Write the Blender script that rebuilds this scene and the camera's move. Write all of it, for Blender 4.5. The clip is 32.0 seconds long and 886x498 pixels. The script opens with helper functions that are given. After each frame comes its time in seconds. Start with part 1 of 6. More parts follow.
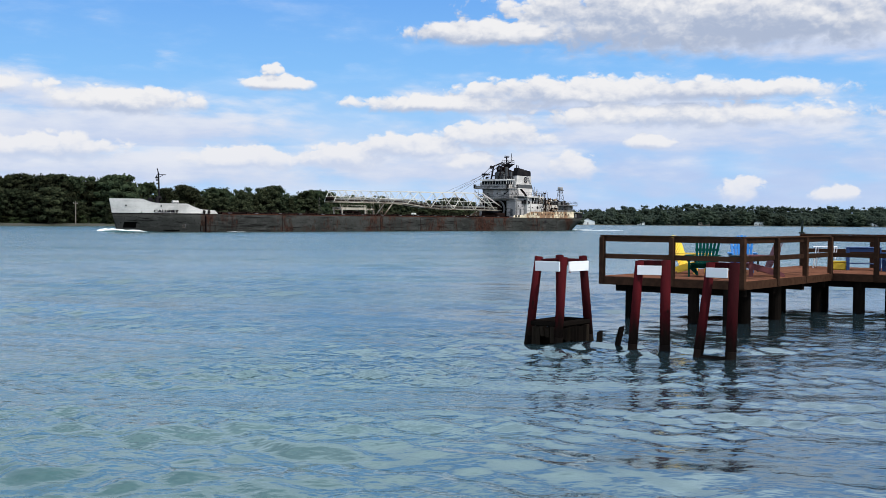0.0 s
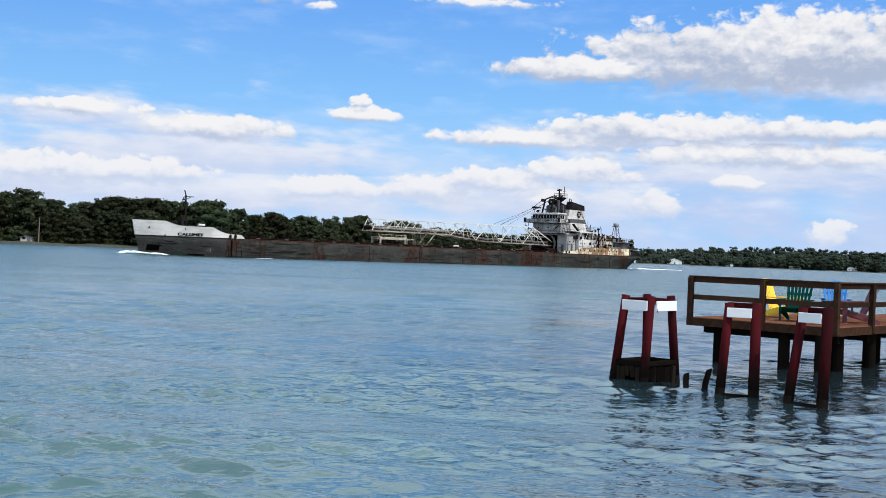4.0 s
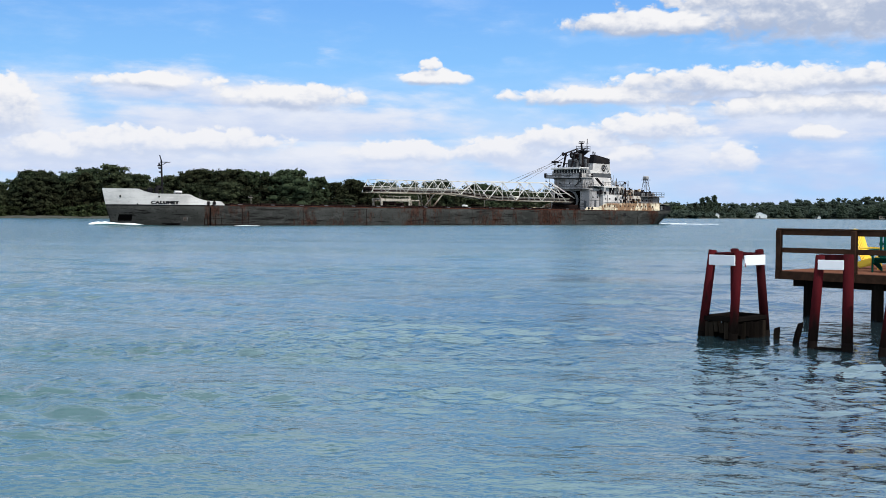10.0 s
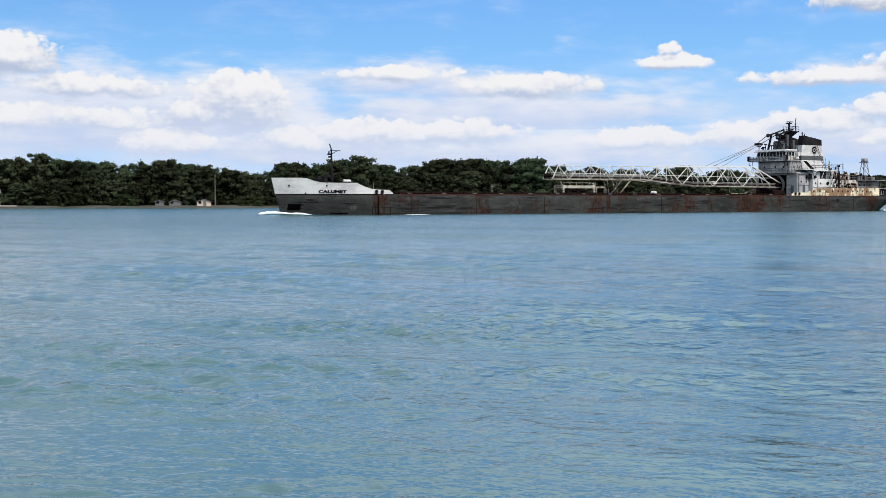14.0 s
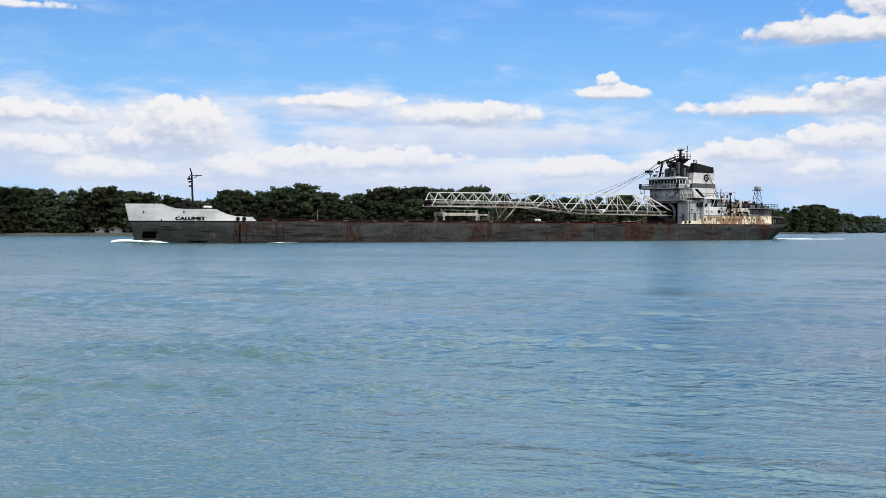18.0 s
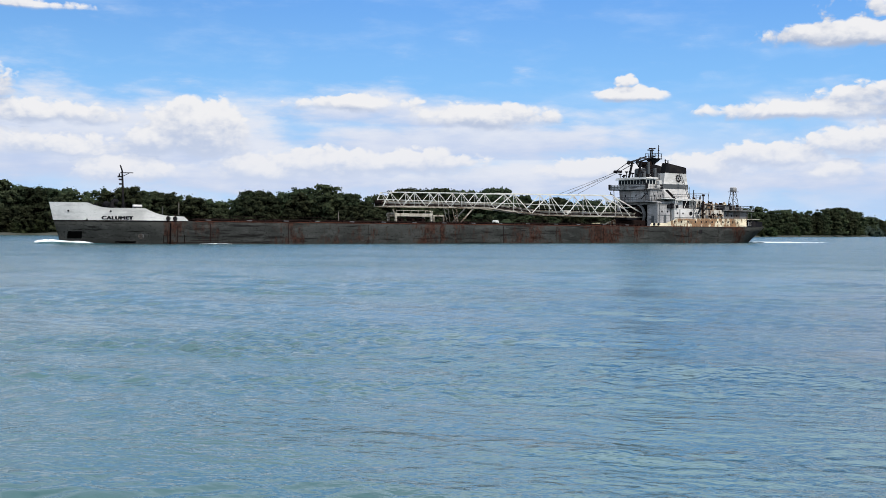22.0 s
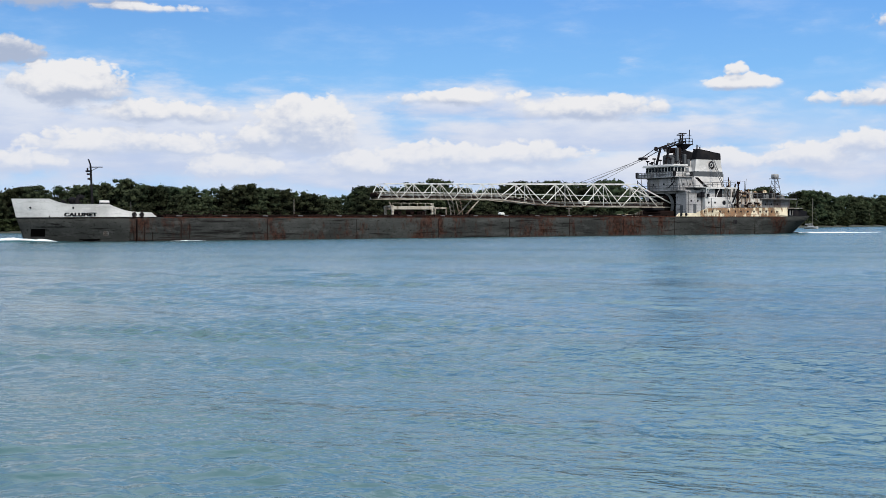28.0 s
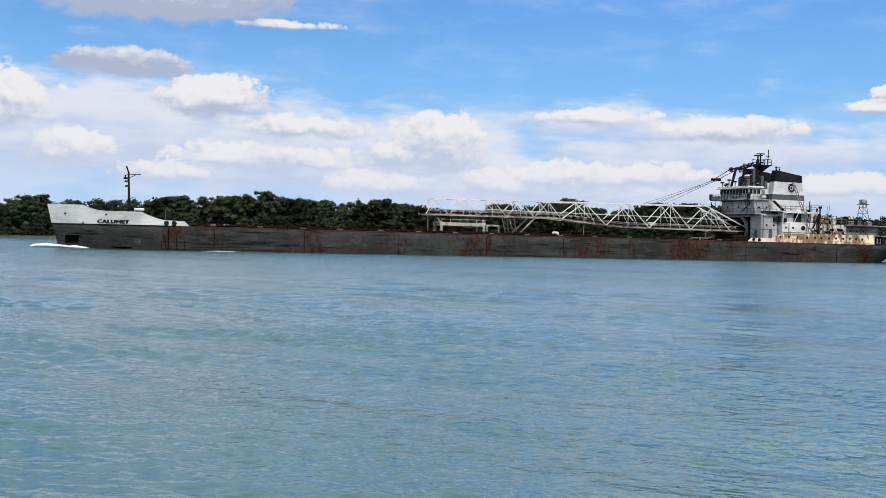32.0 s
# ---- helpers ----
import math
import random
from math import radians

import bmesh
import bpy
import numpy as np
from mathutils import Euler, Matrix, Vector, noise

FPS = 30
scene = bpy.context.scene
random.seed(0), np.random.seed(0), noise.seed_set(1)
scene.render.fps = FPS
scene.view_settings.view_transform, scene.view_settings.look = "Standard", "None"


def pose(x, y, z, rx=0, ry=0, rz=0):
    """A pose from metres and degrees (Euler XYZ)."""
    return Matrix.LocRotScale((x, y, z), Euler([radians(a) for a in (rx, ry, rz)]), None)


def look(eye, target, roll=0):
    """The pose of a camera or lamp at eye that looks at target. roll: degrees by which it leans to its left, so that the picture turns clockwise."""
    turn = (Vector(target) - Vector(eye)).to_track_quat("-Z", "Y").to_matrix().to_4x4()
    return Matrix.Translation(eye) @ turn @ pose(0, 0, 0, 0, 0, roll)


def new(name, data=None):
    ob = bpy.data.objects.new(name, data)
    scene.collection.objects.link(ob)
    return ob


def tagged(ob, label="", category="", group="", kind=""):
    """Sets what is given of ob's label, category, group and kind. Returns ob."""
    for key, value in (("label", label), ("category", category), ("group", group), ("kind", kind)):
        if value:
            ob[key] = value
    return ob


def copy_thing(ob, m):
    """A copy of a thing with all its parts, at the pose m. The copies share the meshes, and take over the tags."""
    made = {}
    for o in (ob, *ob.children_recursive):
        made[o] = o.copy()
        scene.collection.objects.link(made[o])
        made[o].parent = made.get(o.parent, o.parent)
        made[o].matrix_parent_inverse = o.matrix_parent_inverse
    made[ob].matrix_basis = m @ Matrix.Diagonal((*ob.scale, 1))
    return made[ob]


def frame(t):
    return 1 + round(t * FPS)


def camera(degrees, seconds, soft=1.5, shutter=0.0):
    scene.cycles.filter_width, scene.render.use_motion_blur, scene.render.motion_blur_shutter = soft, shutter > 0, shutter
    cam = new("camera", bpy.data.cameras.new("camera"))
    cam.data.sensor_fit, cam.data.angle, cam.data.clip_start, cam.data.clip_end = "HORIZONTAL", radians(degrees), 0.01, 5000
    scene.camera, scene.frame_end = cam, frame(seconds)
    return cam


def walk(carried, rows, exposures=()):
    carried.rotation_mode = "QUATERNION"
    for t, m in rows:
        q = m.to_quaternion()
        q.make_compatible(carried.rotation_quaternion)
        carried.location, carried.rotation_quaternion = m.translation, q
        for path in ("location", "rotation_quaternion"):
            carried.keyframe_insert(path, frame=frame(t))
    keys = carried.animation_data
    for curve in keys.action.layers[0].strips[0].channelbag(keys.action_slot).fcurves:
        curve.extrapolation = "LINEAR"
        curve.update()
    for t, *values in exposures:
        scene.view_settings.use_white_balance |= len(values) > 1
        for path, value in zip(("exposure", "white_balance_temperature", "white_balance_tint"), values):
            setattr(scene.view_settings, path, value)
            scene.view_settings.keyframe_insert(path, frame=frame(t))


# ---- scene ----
# camera: held by hand on the near bank, panning with the ship
cam = camera(43.2, 32.0, soft=0.8)
TURNS = [(0.0, 0.43, -1.41, 0.41), (0.5, 1.13, -1.60, 0.50), (1.0, 1.18, -1.40, 0.69), (1.5, 0.36, -0.98, 1.08), (2.0, -0.85, -0.49, 1.62), (2.5, -2.14, -0.00, 2.23), (3.0, -3.19, 0.32, 2.52), (3.5, -3.96, 0.45, 2.31), (5.5, -3.30, -2.09, 1.59), (6.0, -2.81, -2.83, 1.34), (6.5, -2.75, -3.29, 0.80), (7.0, -3.30, -3.42, 0.27), (7.5, -4.14, -3.20, -0.02), (8.0, -4.98, -2.73, 0.18), (8.5, -5.61, -2.21, 0.54), (9.0, -6.16, -1.88, 0.76), (9.5, -6.89, -1.75, 0.62), (10.0, -7.99, -1.80, 0.42), (10.5, -9.42, -1.95, 0.28), (11.0, -11.32, -2.10, 0.19), (11.5, -13.48, -2.25, 0.45), (12.0, -15.69, -2.49, 0.67), (12.5, -17.65, -2.69, 0.86), (13.0, -19.06, -2.80, 0.70), (13.5, -19.85, -2.71, 0.43), (14.0, -20.23, -2.45, -0.01), (14.5, -20.46, -2.09, -0.25), (16.5, -20.09, -1.31, -0.19), (17.0, -19.25, -1.20, -0.02), (17.5, -18.26, -1.11, 0.07), (18.0, -17.37, -1.02, 0.11), (18.5, -16.57, -1.02, 0.16), (19.0, -15.75, -1.13, 0.31), (19.5, -14.99, -1.31, 0.42), (20.0, -14.56, -1.53, 0.54), (20.5, -14.82, -1.59, 0.49), (21.0, -15.81, -1.46, 0.40), (21.5, -17.22, -1.24, 0.31), (22.0, -18.43, -0.94, 0.37), (22.5, -19.28, -0.68, 0.46), (23.0, -19.75, -0.46, 0.57), (23.5, -20.04, -0.34, 0.53), (24.0, -20.38, -0.27, 0.36), (24.5, -20.84, -0.30, 0.22), (25.0, -21.33, -0.31, 0.14), (25.5, -21.85, -0.27, 0.11), (27.5, -23.35, -1.18, -0.31), (28.0, -24.15, -1.28, -0.27), (28.5, -25.19, -1.07, 0.10), (29.0, -25.96, -0.75, 0.60), (29.5, -26.33, -0.71, 1.02), (30.0, -26.54, -0.85, 1.10), (30.5, -27.11, -0.95, 1.05), (31.0, -28.36, -0.69, 1.18), (31.5, -29.84, -0.38, 1.38), (32.0, -30.91, -0.42, 1.38)]


def held(t, yaw, pitch, roll):
    ex = float(np.interp(t, (0, 3.5, 9.5, 12, 19.5, 32), (0, -0.05, -0.09, -0.18, -0.25, -0.27)))
    ez = float(np.interp(t, (0, 3.5, 6, 12, 19.5, 32), (2.66, 2.66, 2.64, 2.64, 2.6, 2.62)))
    a, e = radians(yaw), radians(pitch)
    way = Vector((math.sin(a) * math.cos(e), math.cos(a) * math.cos(e), math.sin(e)))
    eye = Vector((ex, 0, ez))
    return look(eye, eye + way * 100, roll)


walk(cam, [(row[0], held(*row)) for row in TURNS], exposures=[(0, 0.07), (5, 0.13), (10, 0.14), (15, 0.1), (20, 0.1), (25, 0.02), (32, 0.03)])

# world: clear blue sky over broken clouds, high sun
SUN_AZ, SUN_EL = 124.0, 50.0
world = bpy.data.worlds.new("sky")
scene.world = world
world.use_nodes = True
wn, wl = world.node_tree.nodes, world.node_tree.links
sky = wn.new("ShaderNodeTexSky")
sky.sky_type, sky.sun_disc = "NISHITA", False
sky.sun_elevation, sky.sun_rotation = radians(SUN_EL), radians(SUN_AZ)
sky.air_density, sky.dust_density, sky.ozone_density = 1.0, 0.3, 2.5
wl.new(sky.outputs[0], wn["Background"].inputs[0])
# broken cumulus overhead
wco, wno, wra = wn.new("ShaderNodeTexCoord"), wn.new("ShaderNodeTexNoise"), wn.new("ShaderNodeMapRange")
wno.inputs["Scale"].default_value, wno.inputs["Detail"].default_value = 2.6, 7
wra.inputs[1].default_value, wra.inputs[2].default_value = 0.26, 0.58
cloud_bg, sky_mix = wn.new("ShaderNodeBackground"), wn.new("ShaderNodeMixShader")
cloud_bg.inputs[0].default_value, cloud_bg.inputs[1].default_value = (0.7, 0.82, 0.98, 1), 1.4
wl.new(wco.outputs["Generated"], wno.inputs["Vector"])
wl.new(wno.outputs["Fac"], wra.inputs[0])
wl.new(wra.outputs[0], sky_mix.inputs[0])
wl.new(wn["Background"].outputs[0], sky_mix.inputs[1])
wl.new(cloud_bg.outputs[0], sky_mix.inputs[2])
wl.new(sky_mix.outputs[0], wn["World Output"].inputs[0])
wn["Background"].inputs[1].default_value = 0.15
sun = new("sun", bpy.data.lights.new("sun", "SUN"))
sun.data.energy, sun.data.angle, sun.data.color = 3.7, radians(0.6), (1.0, 0.95, 0.87)
s_az, s_el = radians(SUN_AZ), radians(SUN_EL)
sun.matrix_world = look((0, 0, 0), (-math.sin(s_az) * math.cos(s_el), -math.cos(s_az) * math.cos(s_el), -math.sin(s_el)))
tagged(sun, kind="structure")


# ---- materials ----
class Mat:
    """A small builder of node materials."""

    def __init__(self, name):
        self.m = bpy.data.materials.new(name)
        self.m.use_nodes = True
        self.n, self.l = self.m.node_tree.nodes, self.m.node_tree.links
        self.b = self.n["Principled BSDF"]
        self.co = self.n.new("ShaderNodeTexCoord").outputs["Object"]

    def put(self, key, value):
        if isinstance(value, bpy.types.NodeSocket):
            self.l.new(value, self.b.inputs[key])
        else:
            self.b.inputs[key].default_value = value
        return self

    def noise(self, scale, detail=4.0, rough=0.6, stretch=(1, 1, 1), at=None):
        mp = self.n.new("ShaderNodeMapping")
        mp.inputs["Scale"].default_value = stretch
        self.l.new(at or self.co, mp.inputs[0])
        t = self.n.new("ShaderNodeTexNoise")
        t.inputs["Scale"].default_value, t.inputs["Detail"].default_value, t.inputs["Roughness"].default_value = scale, detail, rough
        self.l.new(mp.outputs[0], t.inputs["Vector"])
        return t.outputs["Fac"]

    def ramp(self, fac, lo, hi, a=0.0, b=1.0):
        r = self.n.new("ShaderNodeMapRange")
        r.interpolation_type = "SMOOTHSTEP"
        for i, val in enumerate((lo, hi, a, b)):
            r.inputs[i + 1].default_value = val
        self.l.new(fac, r.inputs[0])
        return r.outputs[0]

    def mix(self, fac, a, b):
        x = self.n.new("ShaderNodeMix")
        x.data_type = "RGBA"
        for key, val in ((0, fac), (6, a), (7, b)):
            if isinstance(val, bpy.types.NodeSocket):
                self.l.new(val, x.inputs[key])
            else:
                x.inputs[key].default_value = val if key == 0 else (*val, 1)
        return x.outputs[2]

    def mixed(self, fac, a, b):
        return self.math("MULTIPLY_ADD", fac, self.math("SUBTRACT", b, a), a)

    def math(self, op, a, b=0.0, c=None):
        x = self.n.new("ShaderNodeMath")
        x.operation = op
        for i, val in enumerate((a, b, c)):
            if val is None:
                continue
            if isinstance(val, bpy.types.NodeSocket):
                self.l.new(val, x.inputs[i])
            else:
                x.inputs[i].default_value = val
        return x.outputs[0]

    def bump(self, height, strength, distance):
        x = self.n.new("ShaderNodeBump")
        x.inputs["Strength"].default_value, x.inputs["Distance"].default_value = strength, distance
        self.l.new(height, x.inputs["Height"])
        self.l.new(x.outputs[0], self.b.inputs["Normal"])
        return x

    def random(self):
        return self.n.new("ShaderNodeObjectInfo").outputs["Random"]

    def axis(self, i, at=None):
        s = self.n.new("ShaderNodeSeparateXYZ")
        self.l.new(at or self.co, s.inputs[0])
        return s.outputs[i]


def paint(name, colour, worn, rough=0.5, scale=3.0, amount=0.35, metal=0.0, bump=0.2):
    """Painted or plain surface with stains at two scales; dark paint is matt."""
    k = Mat(name)
    k.b.inputs["Specular IOR Level"].default_value = 0.0 if max(colour) < 0.12 else 0.25
    big = k.ramp(k.noise(scale * 0.3, 5), 0.45, 0.7)
    fine = k.ramp(k.noise(scale * 3, 4), 0.5, 0.75)
    f = k.math("MULTIPLY", k.math("MAXIMUM", big, fine), amount)
    k.put("Base Color", k.mix(f, colour, worn))
    k.put("Roughness", k.ramp(k.noise(scale, 3), 0.3, 0.7, rough - 0.1, rough + 0.15)).put("Metallic", metal)
    k.bump(k.noise(scale * 8, 3), bump, 0.01)
    return k.m


def timber(name, a, b, rough=0.75, grain=(1, 1, 12), scale=3.0):
    k = Mat(name)
    k.b.inputs["Specular IOR Level"].default_value = 0.0
    g = k.noise(scale, 6, 0.65, grain)
    tone = k.math("MULTIPLY_ADD", k.random(), 0.35, k.math("MULTIPLY", g, 0.8))
    k.put("Base Color", k.mix(k.ramp(tone, 0.25, 0.85), a, b)).put("Roughness", rough)
    k.bump(g, 0.5, 0.01)
    return k.m


def steel_hull(name, base, rust, dark, low, high, grime=0.3, zones=(), streak=0.9, drip=0.16, blotch=0.085):
    """Plating with rust that runs down, scuffs along the side, seams of plates."""
    k = Mat(name)
    run = k.noise(streak, 6, 0.68, (1, 1, drip))
    patch = k.noise(blotch, 3, 0.5, (1, 1, 0.6))
    r = k.math("MULTIPLY_ADD", patch, 0.8, k.math("MULTIPLY", run, 0.55))
    # plates between two stations along the ship rust more, or less
    for zone in zones:
        along = k.math("MULTIPLY", k.axis(0), -1.0)
        part_of = k.math("MULTIPLY", k.ramp(along, zone[0], zone[1]), k.ramp(along, zone[2], zone[3], 1.0, 0.0))
        r = k.math("MULTIPLY_ADD", part_of, zone[4], r)
    mask = k.ramp(r, low, high)
    scuff = k.ramp(k.noise(0.35, 6, 0.68, (0.35, 1, 5.0)), 0.52, 0.66)
    speck = k.ramp(k.noise(2.6, 5, 0.72), 0.54, 0.7)
    tone = k.mix(k.ramp(k.noise(0.13, 5, 0.6, (1, 1, 1.6)), 0.32, 0.66), base, tuple(c * 0.6 for c in base))
    worn = k.ramp(k.noise(0.5, 6, 0.7, (0.5, 1, 1.6)), 0.5, 0.68, 0.0, 0.7)
    tone = k.mix(worn, tone, tuple(min(0.75, c * 1.45) for c in base) if max(base) < 0.1 else base)
    tone = k.mix(k.math("MULTIPLY", scuff, grime), tone, dark)
    tone = k.mix(k.math("MULTIPLY", speck, grime), tone, dark)
    rusty = k.mix(k.ramp(k.noise(1.7, 6, 0.72), 0.38, 0.62), rust, tuple(c * 0.3 for c in rust))
    k.put("Base Color", k.mix(k.math("MULTIPLY", mask, 0.85), tone, rusty)).put("Roughness", 0.66)
    k.b.inputs["Specular IOR Level"].default_value = 0.0 if max(base) < 0.1 else 0.2
    k.bump(k.noise(0.9, 4, 0.6, (1, 1, 0.5)), 0.35, 0.06)
    return k.m


RUST_ZONES = ((-5, -4, 15, 17, -0.4), (168, 176, 300, 301, -0.1), (17, 17.6, 18.6, 20, 0.07), (24, 25.2, 26, 27.5, 0.08), (39.5, 40.4, 41.2, 43, 0.03), (52, 54, 55, 57, 0.04), (57.5, 58, 59, 61, 0.06), (64, 68, 73, 77, 0.08),
              (75.2, 75.8, 80, 83, 0.09), (91.5, 92.2, 94, 97, 0.07), (98, 101, 102, 106, 0.05), (106.6, 107.3, 108, 110, 0.07), (112, 115, 119, 123, 0.1), (121.3, 121.8, 123, 125, 0.06), (130, 132, 134, 137, 0.07), (144, 152, 158, 166, 0.02))
M_HULL = steel_hull("grey hull plating", (0.042, 0.043, 0.04), (0.052, 0.0225, 0.015), (0.007, 0.0062, 0.006), 0.68, 0.83, 0.85, RUST_ZONES, 1.1, 0.4)
M_WHITE = steel_hull("white ship paint", (0.64, 0.61, 0.58), (0.24, 0.13, 0.07), (0.27, 0.25, 0.23), 0.77, 0.93, 0.3)
M_RUSTY = steel_hull("cream rusted paint", (0.78, 0.67, 0.48), (0.23, 0.085, 0.022), (0.06, 0.03, 0.016), 0.625, 0.73, 0.75, ((130, 131, 142, 145, -0.2), (143, 146, 157, 162, 0.07), (158, 161, 169, 173, 0.015)), 2.0, 0.4, 0.6)
M_HOUSE = steel_hull("pale grey house paint", (0.42, 0.405, 0.4), (0.13, 0.085, 0.055), (0.06, 0.055, 0.055), 0.72, 0.9, 0.85)
M_STREAKED = steel_hull("white paint streaked with rust", (0.66, 0.62, 0.55), (0.15, 0.07, 0.032), (0.14, 0.08, 0.05), 0.7, 0.82, 0.6, ((155, 157, 159.5, 164, 0.07), ), 1.9)
M_CREAM = steel_hull("stained cream paint", (0.44, 0.4, 0.33), (0.1, 0.052, 0.028), (0.08, 0.055, 0.035), 0.65, 0.82, 0.6)
M_DULL = steel_hull("weathered grey deckhouse paint", (0.2, 0.2, 0.2), (0.09, 0.05, 0.03), (0.05, 0.045, 0.04), 0.7, 0.85, 0.6)
M_SCRAPE = paint("dark rusted steel", (0.015, 0.01, 0.009), (0.02, 0.011, 0.0085), 0.8, 2.0, 0.6)
M_BOOM = paint("cream boom paint", (0.6, 0.59, 0.55), (0.35, 0.24, 0.15), 0.5, 1.0, 0.3)
M_BLACK = paint("black ship paint", (0.012, 0.012, 0.014), (0.05, 0.04, 0.035), 0.5, 1.0)
M_GREYBAND = paint("dark grey funnel band", (0.075, 0.08, 0.085), (0.12, 0.1, 0.09), 0.5, 1.0)
M_RUSTDECK = paint("rust red deck paint", (0.018, 0.0105, 0.0088), (0.01, 0.008, 0.0072), 0.75, 0.8, 0.6)
M_DECKEDGE = paint("flaking red deck edge", (0.075, 0.03, 0.021), (0.016, 0.011, 0.0095), 0.8, 1.2, 0.8)
M_GLASS = Mat("dark window glass").put("Base Color", (0.008, 0.01, 0.012, 1)).put("Roughness", 0.15).put("Specular IOR Level", 0.05).m
# near-black colour that stands for the shade inside openings
M_VOID = paint("black opening", (0.002, 0.002, 0.002), (0.004, 0.004, 0.004), 0.95, 1.0)
M_RAIL = paint("dull grey railing", (0.11, 0.11, 0.115), (0.07, 0.05, 0.04), 0.6, 2.0, 0.5)


def m_pile():
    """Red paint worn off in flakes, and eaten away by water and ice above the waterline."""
    k = Mat("red painted pile")
    k.b.inputs["Specular IOR Level"].default_value = 0.0
    g = k.noise(4.0, 6, 0.65, (1, 1, 0.15))
    paint_ = k.mix(k.ramp(k.math("MULTIPLY_ADD", k.random(), 0.35, k.math("MULTIPLY", g, 0.8)), 0.25, 0.85), (0.068, 0.0085, 0.011), (0.02, 0.0052, 0.0062))
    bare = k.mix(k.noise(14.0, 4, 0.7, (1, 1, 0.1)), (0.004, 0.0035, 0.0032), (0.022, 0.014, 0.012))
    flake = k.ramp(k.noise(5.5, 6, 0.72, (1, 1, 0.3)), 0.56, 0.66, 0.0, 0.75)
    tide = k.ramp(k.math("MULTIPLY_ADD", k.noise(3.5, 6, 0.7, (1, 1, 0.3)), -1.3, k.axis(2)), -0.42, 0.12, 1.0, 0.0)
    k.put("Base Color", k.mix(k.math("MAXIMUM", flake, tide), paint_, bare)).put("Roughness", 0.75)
    k.bump(g, 0.6, 0.012)
    return k.m


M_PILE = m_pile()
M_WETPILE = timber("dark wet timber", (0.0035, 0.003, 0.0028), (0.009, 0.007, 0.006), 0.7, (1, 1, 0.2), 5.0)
M_RAILWOOD = timber("brown stained rail timber", (0.056, 0.028, 0.0175), (0.022, 0.0125, 0.009), 0.7, (1.5, 1.5, 1.5), 4.0)
M_DECKWOOD = timber("red brown deck boards", (0.2, 0.088, 0.053), (0.11, 0.047, 0.031), 0.75, (1, 1, 1), 5.0)
M_SIGN = paint("white sign board", (0.66, 0.66, 0.69), (0.6, 0.58, 0.57), 0.5, 6.0, 0.3)
M_ROT = timber("decayed crib timber", (0.005, 0.0042, 0.0035), (0.025, 0.019, 0.0145), 0.9, (1, 1, 0.15), 6.0)
M_YELLOW = paint("yellow chair paint", (0.75, 0.5, 0.04), (0.6, 0.38, 0.05), 0.45, 6.0)
M_GREEN = paint("dark green chair paint", (0.004, 0.044, 0.035), (0.009, 0.036, 0.03), 0.45, 6.0)
M_BLUE = paint("bright blue chair paint", (0.016, 0.16, 0.46), (0.02, 0.12, 0.36), 0.45, 6.0)
M_NAVY = paint("navy blue seat plastic", (0.015, 0.042, 0.13), (0.02, 0.035, 0.085), 0.5, 6.0)
M_MAROON = paint("maroon chair paint", (0.125, 0.036, 0.04), (0.085, 0.026, 0.03), 0.5, 6.0)
M_DARKMETAL = paint("dark bronze metal", (0.03, 0.04, 0.035), (0.02, 0.02, 0.02), 0.4, 8.0, 0.3, 0.6)
M_ROPE = paint("grey mooring rope", (0.3, 0.3, 0.3), (0.2, 0.19, 0.17), 0.9, 20.0)
M_BARK = timber("tree bark", (0.07, 0.055, 0.042), (0.035, 0.028, 0.022), 0.95, (1, 1, 0.3), 2.0)
M_ROOF = paint("grey shingle roof", (0.13, 0.12, 0.12), (0.08, 0.07, 0.07), 0.9, 1.5)
M_TAN = paint("tan hut wall", (0.46, 0.37, 0.29), (0.3, 0.24, 0.18), 0.85, 1.0)
M_PALEWALL = paint("white house wall", (0.72, 0.72, 0.7), (0.5, 0.5, 0.48), 0.8, 1.0)
M_GREYWALL = paint("weathered pale grey wall", (0.33, 0.33, 0.33), (0.2, 0.2, 0.19), 0.8, 1.0)
M_POLE = timber("grey wooden pole", (0.26, 0.23, 0.2), (0.15, 0.13, 0.11), 0.9, (1, 1, 0.2), 3.0)


def foliage(name, a, b, c):
    k = Mat(name)
    isl = k.n.new("ShaderNodeNewGeometry").outputs["Random Per Island"]
    col = k.mix(k.ramp(k.noise(0.35, 3), 0.35, 0.65), a, b)
    col = k.mix(k.math("MULTIPLY", isl, 0.35), col, c)
    hue = k.n.new("ShaderNodeHueSaturation")
    k.l.new(col, hue.inputs["Color"])
    k.l.new(k.ramp(k.random(), 0, 1, 0.75, 1.7), hue.inputs["Value"])
    k.l.new(k.ramp(k.random(), 0, 1, 0.485, 0.52), hue.inputs["Hue"])
    k.put("Base Color", hue.outputs[0]).put("Roughness", 0.7)
    k.b.inputs["Specular IOR Level"].default_value = 0.0
    # leaves let some light through
    tl, mx = k.n.new("ShaderNodeBsdfTranslucent"), k.n.new("ShaderNodeMixShader")
    k.l.new(hue.outputs[0], tl.inputs[0])
    mx.inputs[0].default_value = 0.4
    k.l.new(k.b.outputs[0], mx.inputs[1])
    k.l.new(tl.outputs[0], mx.inputs[2])
    k.l.new(mx.outputs[0], k.n["Material Output"].inputs[0])
    return k.m


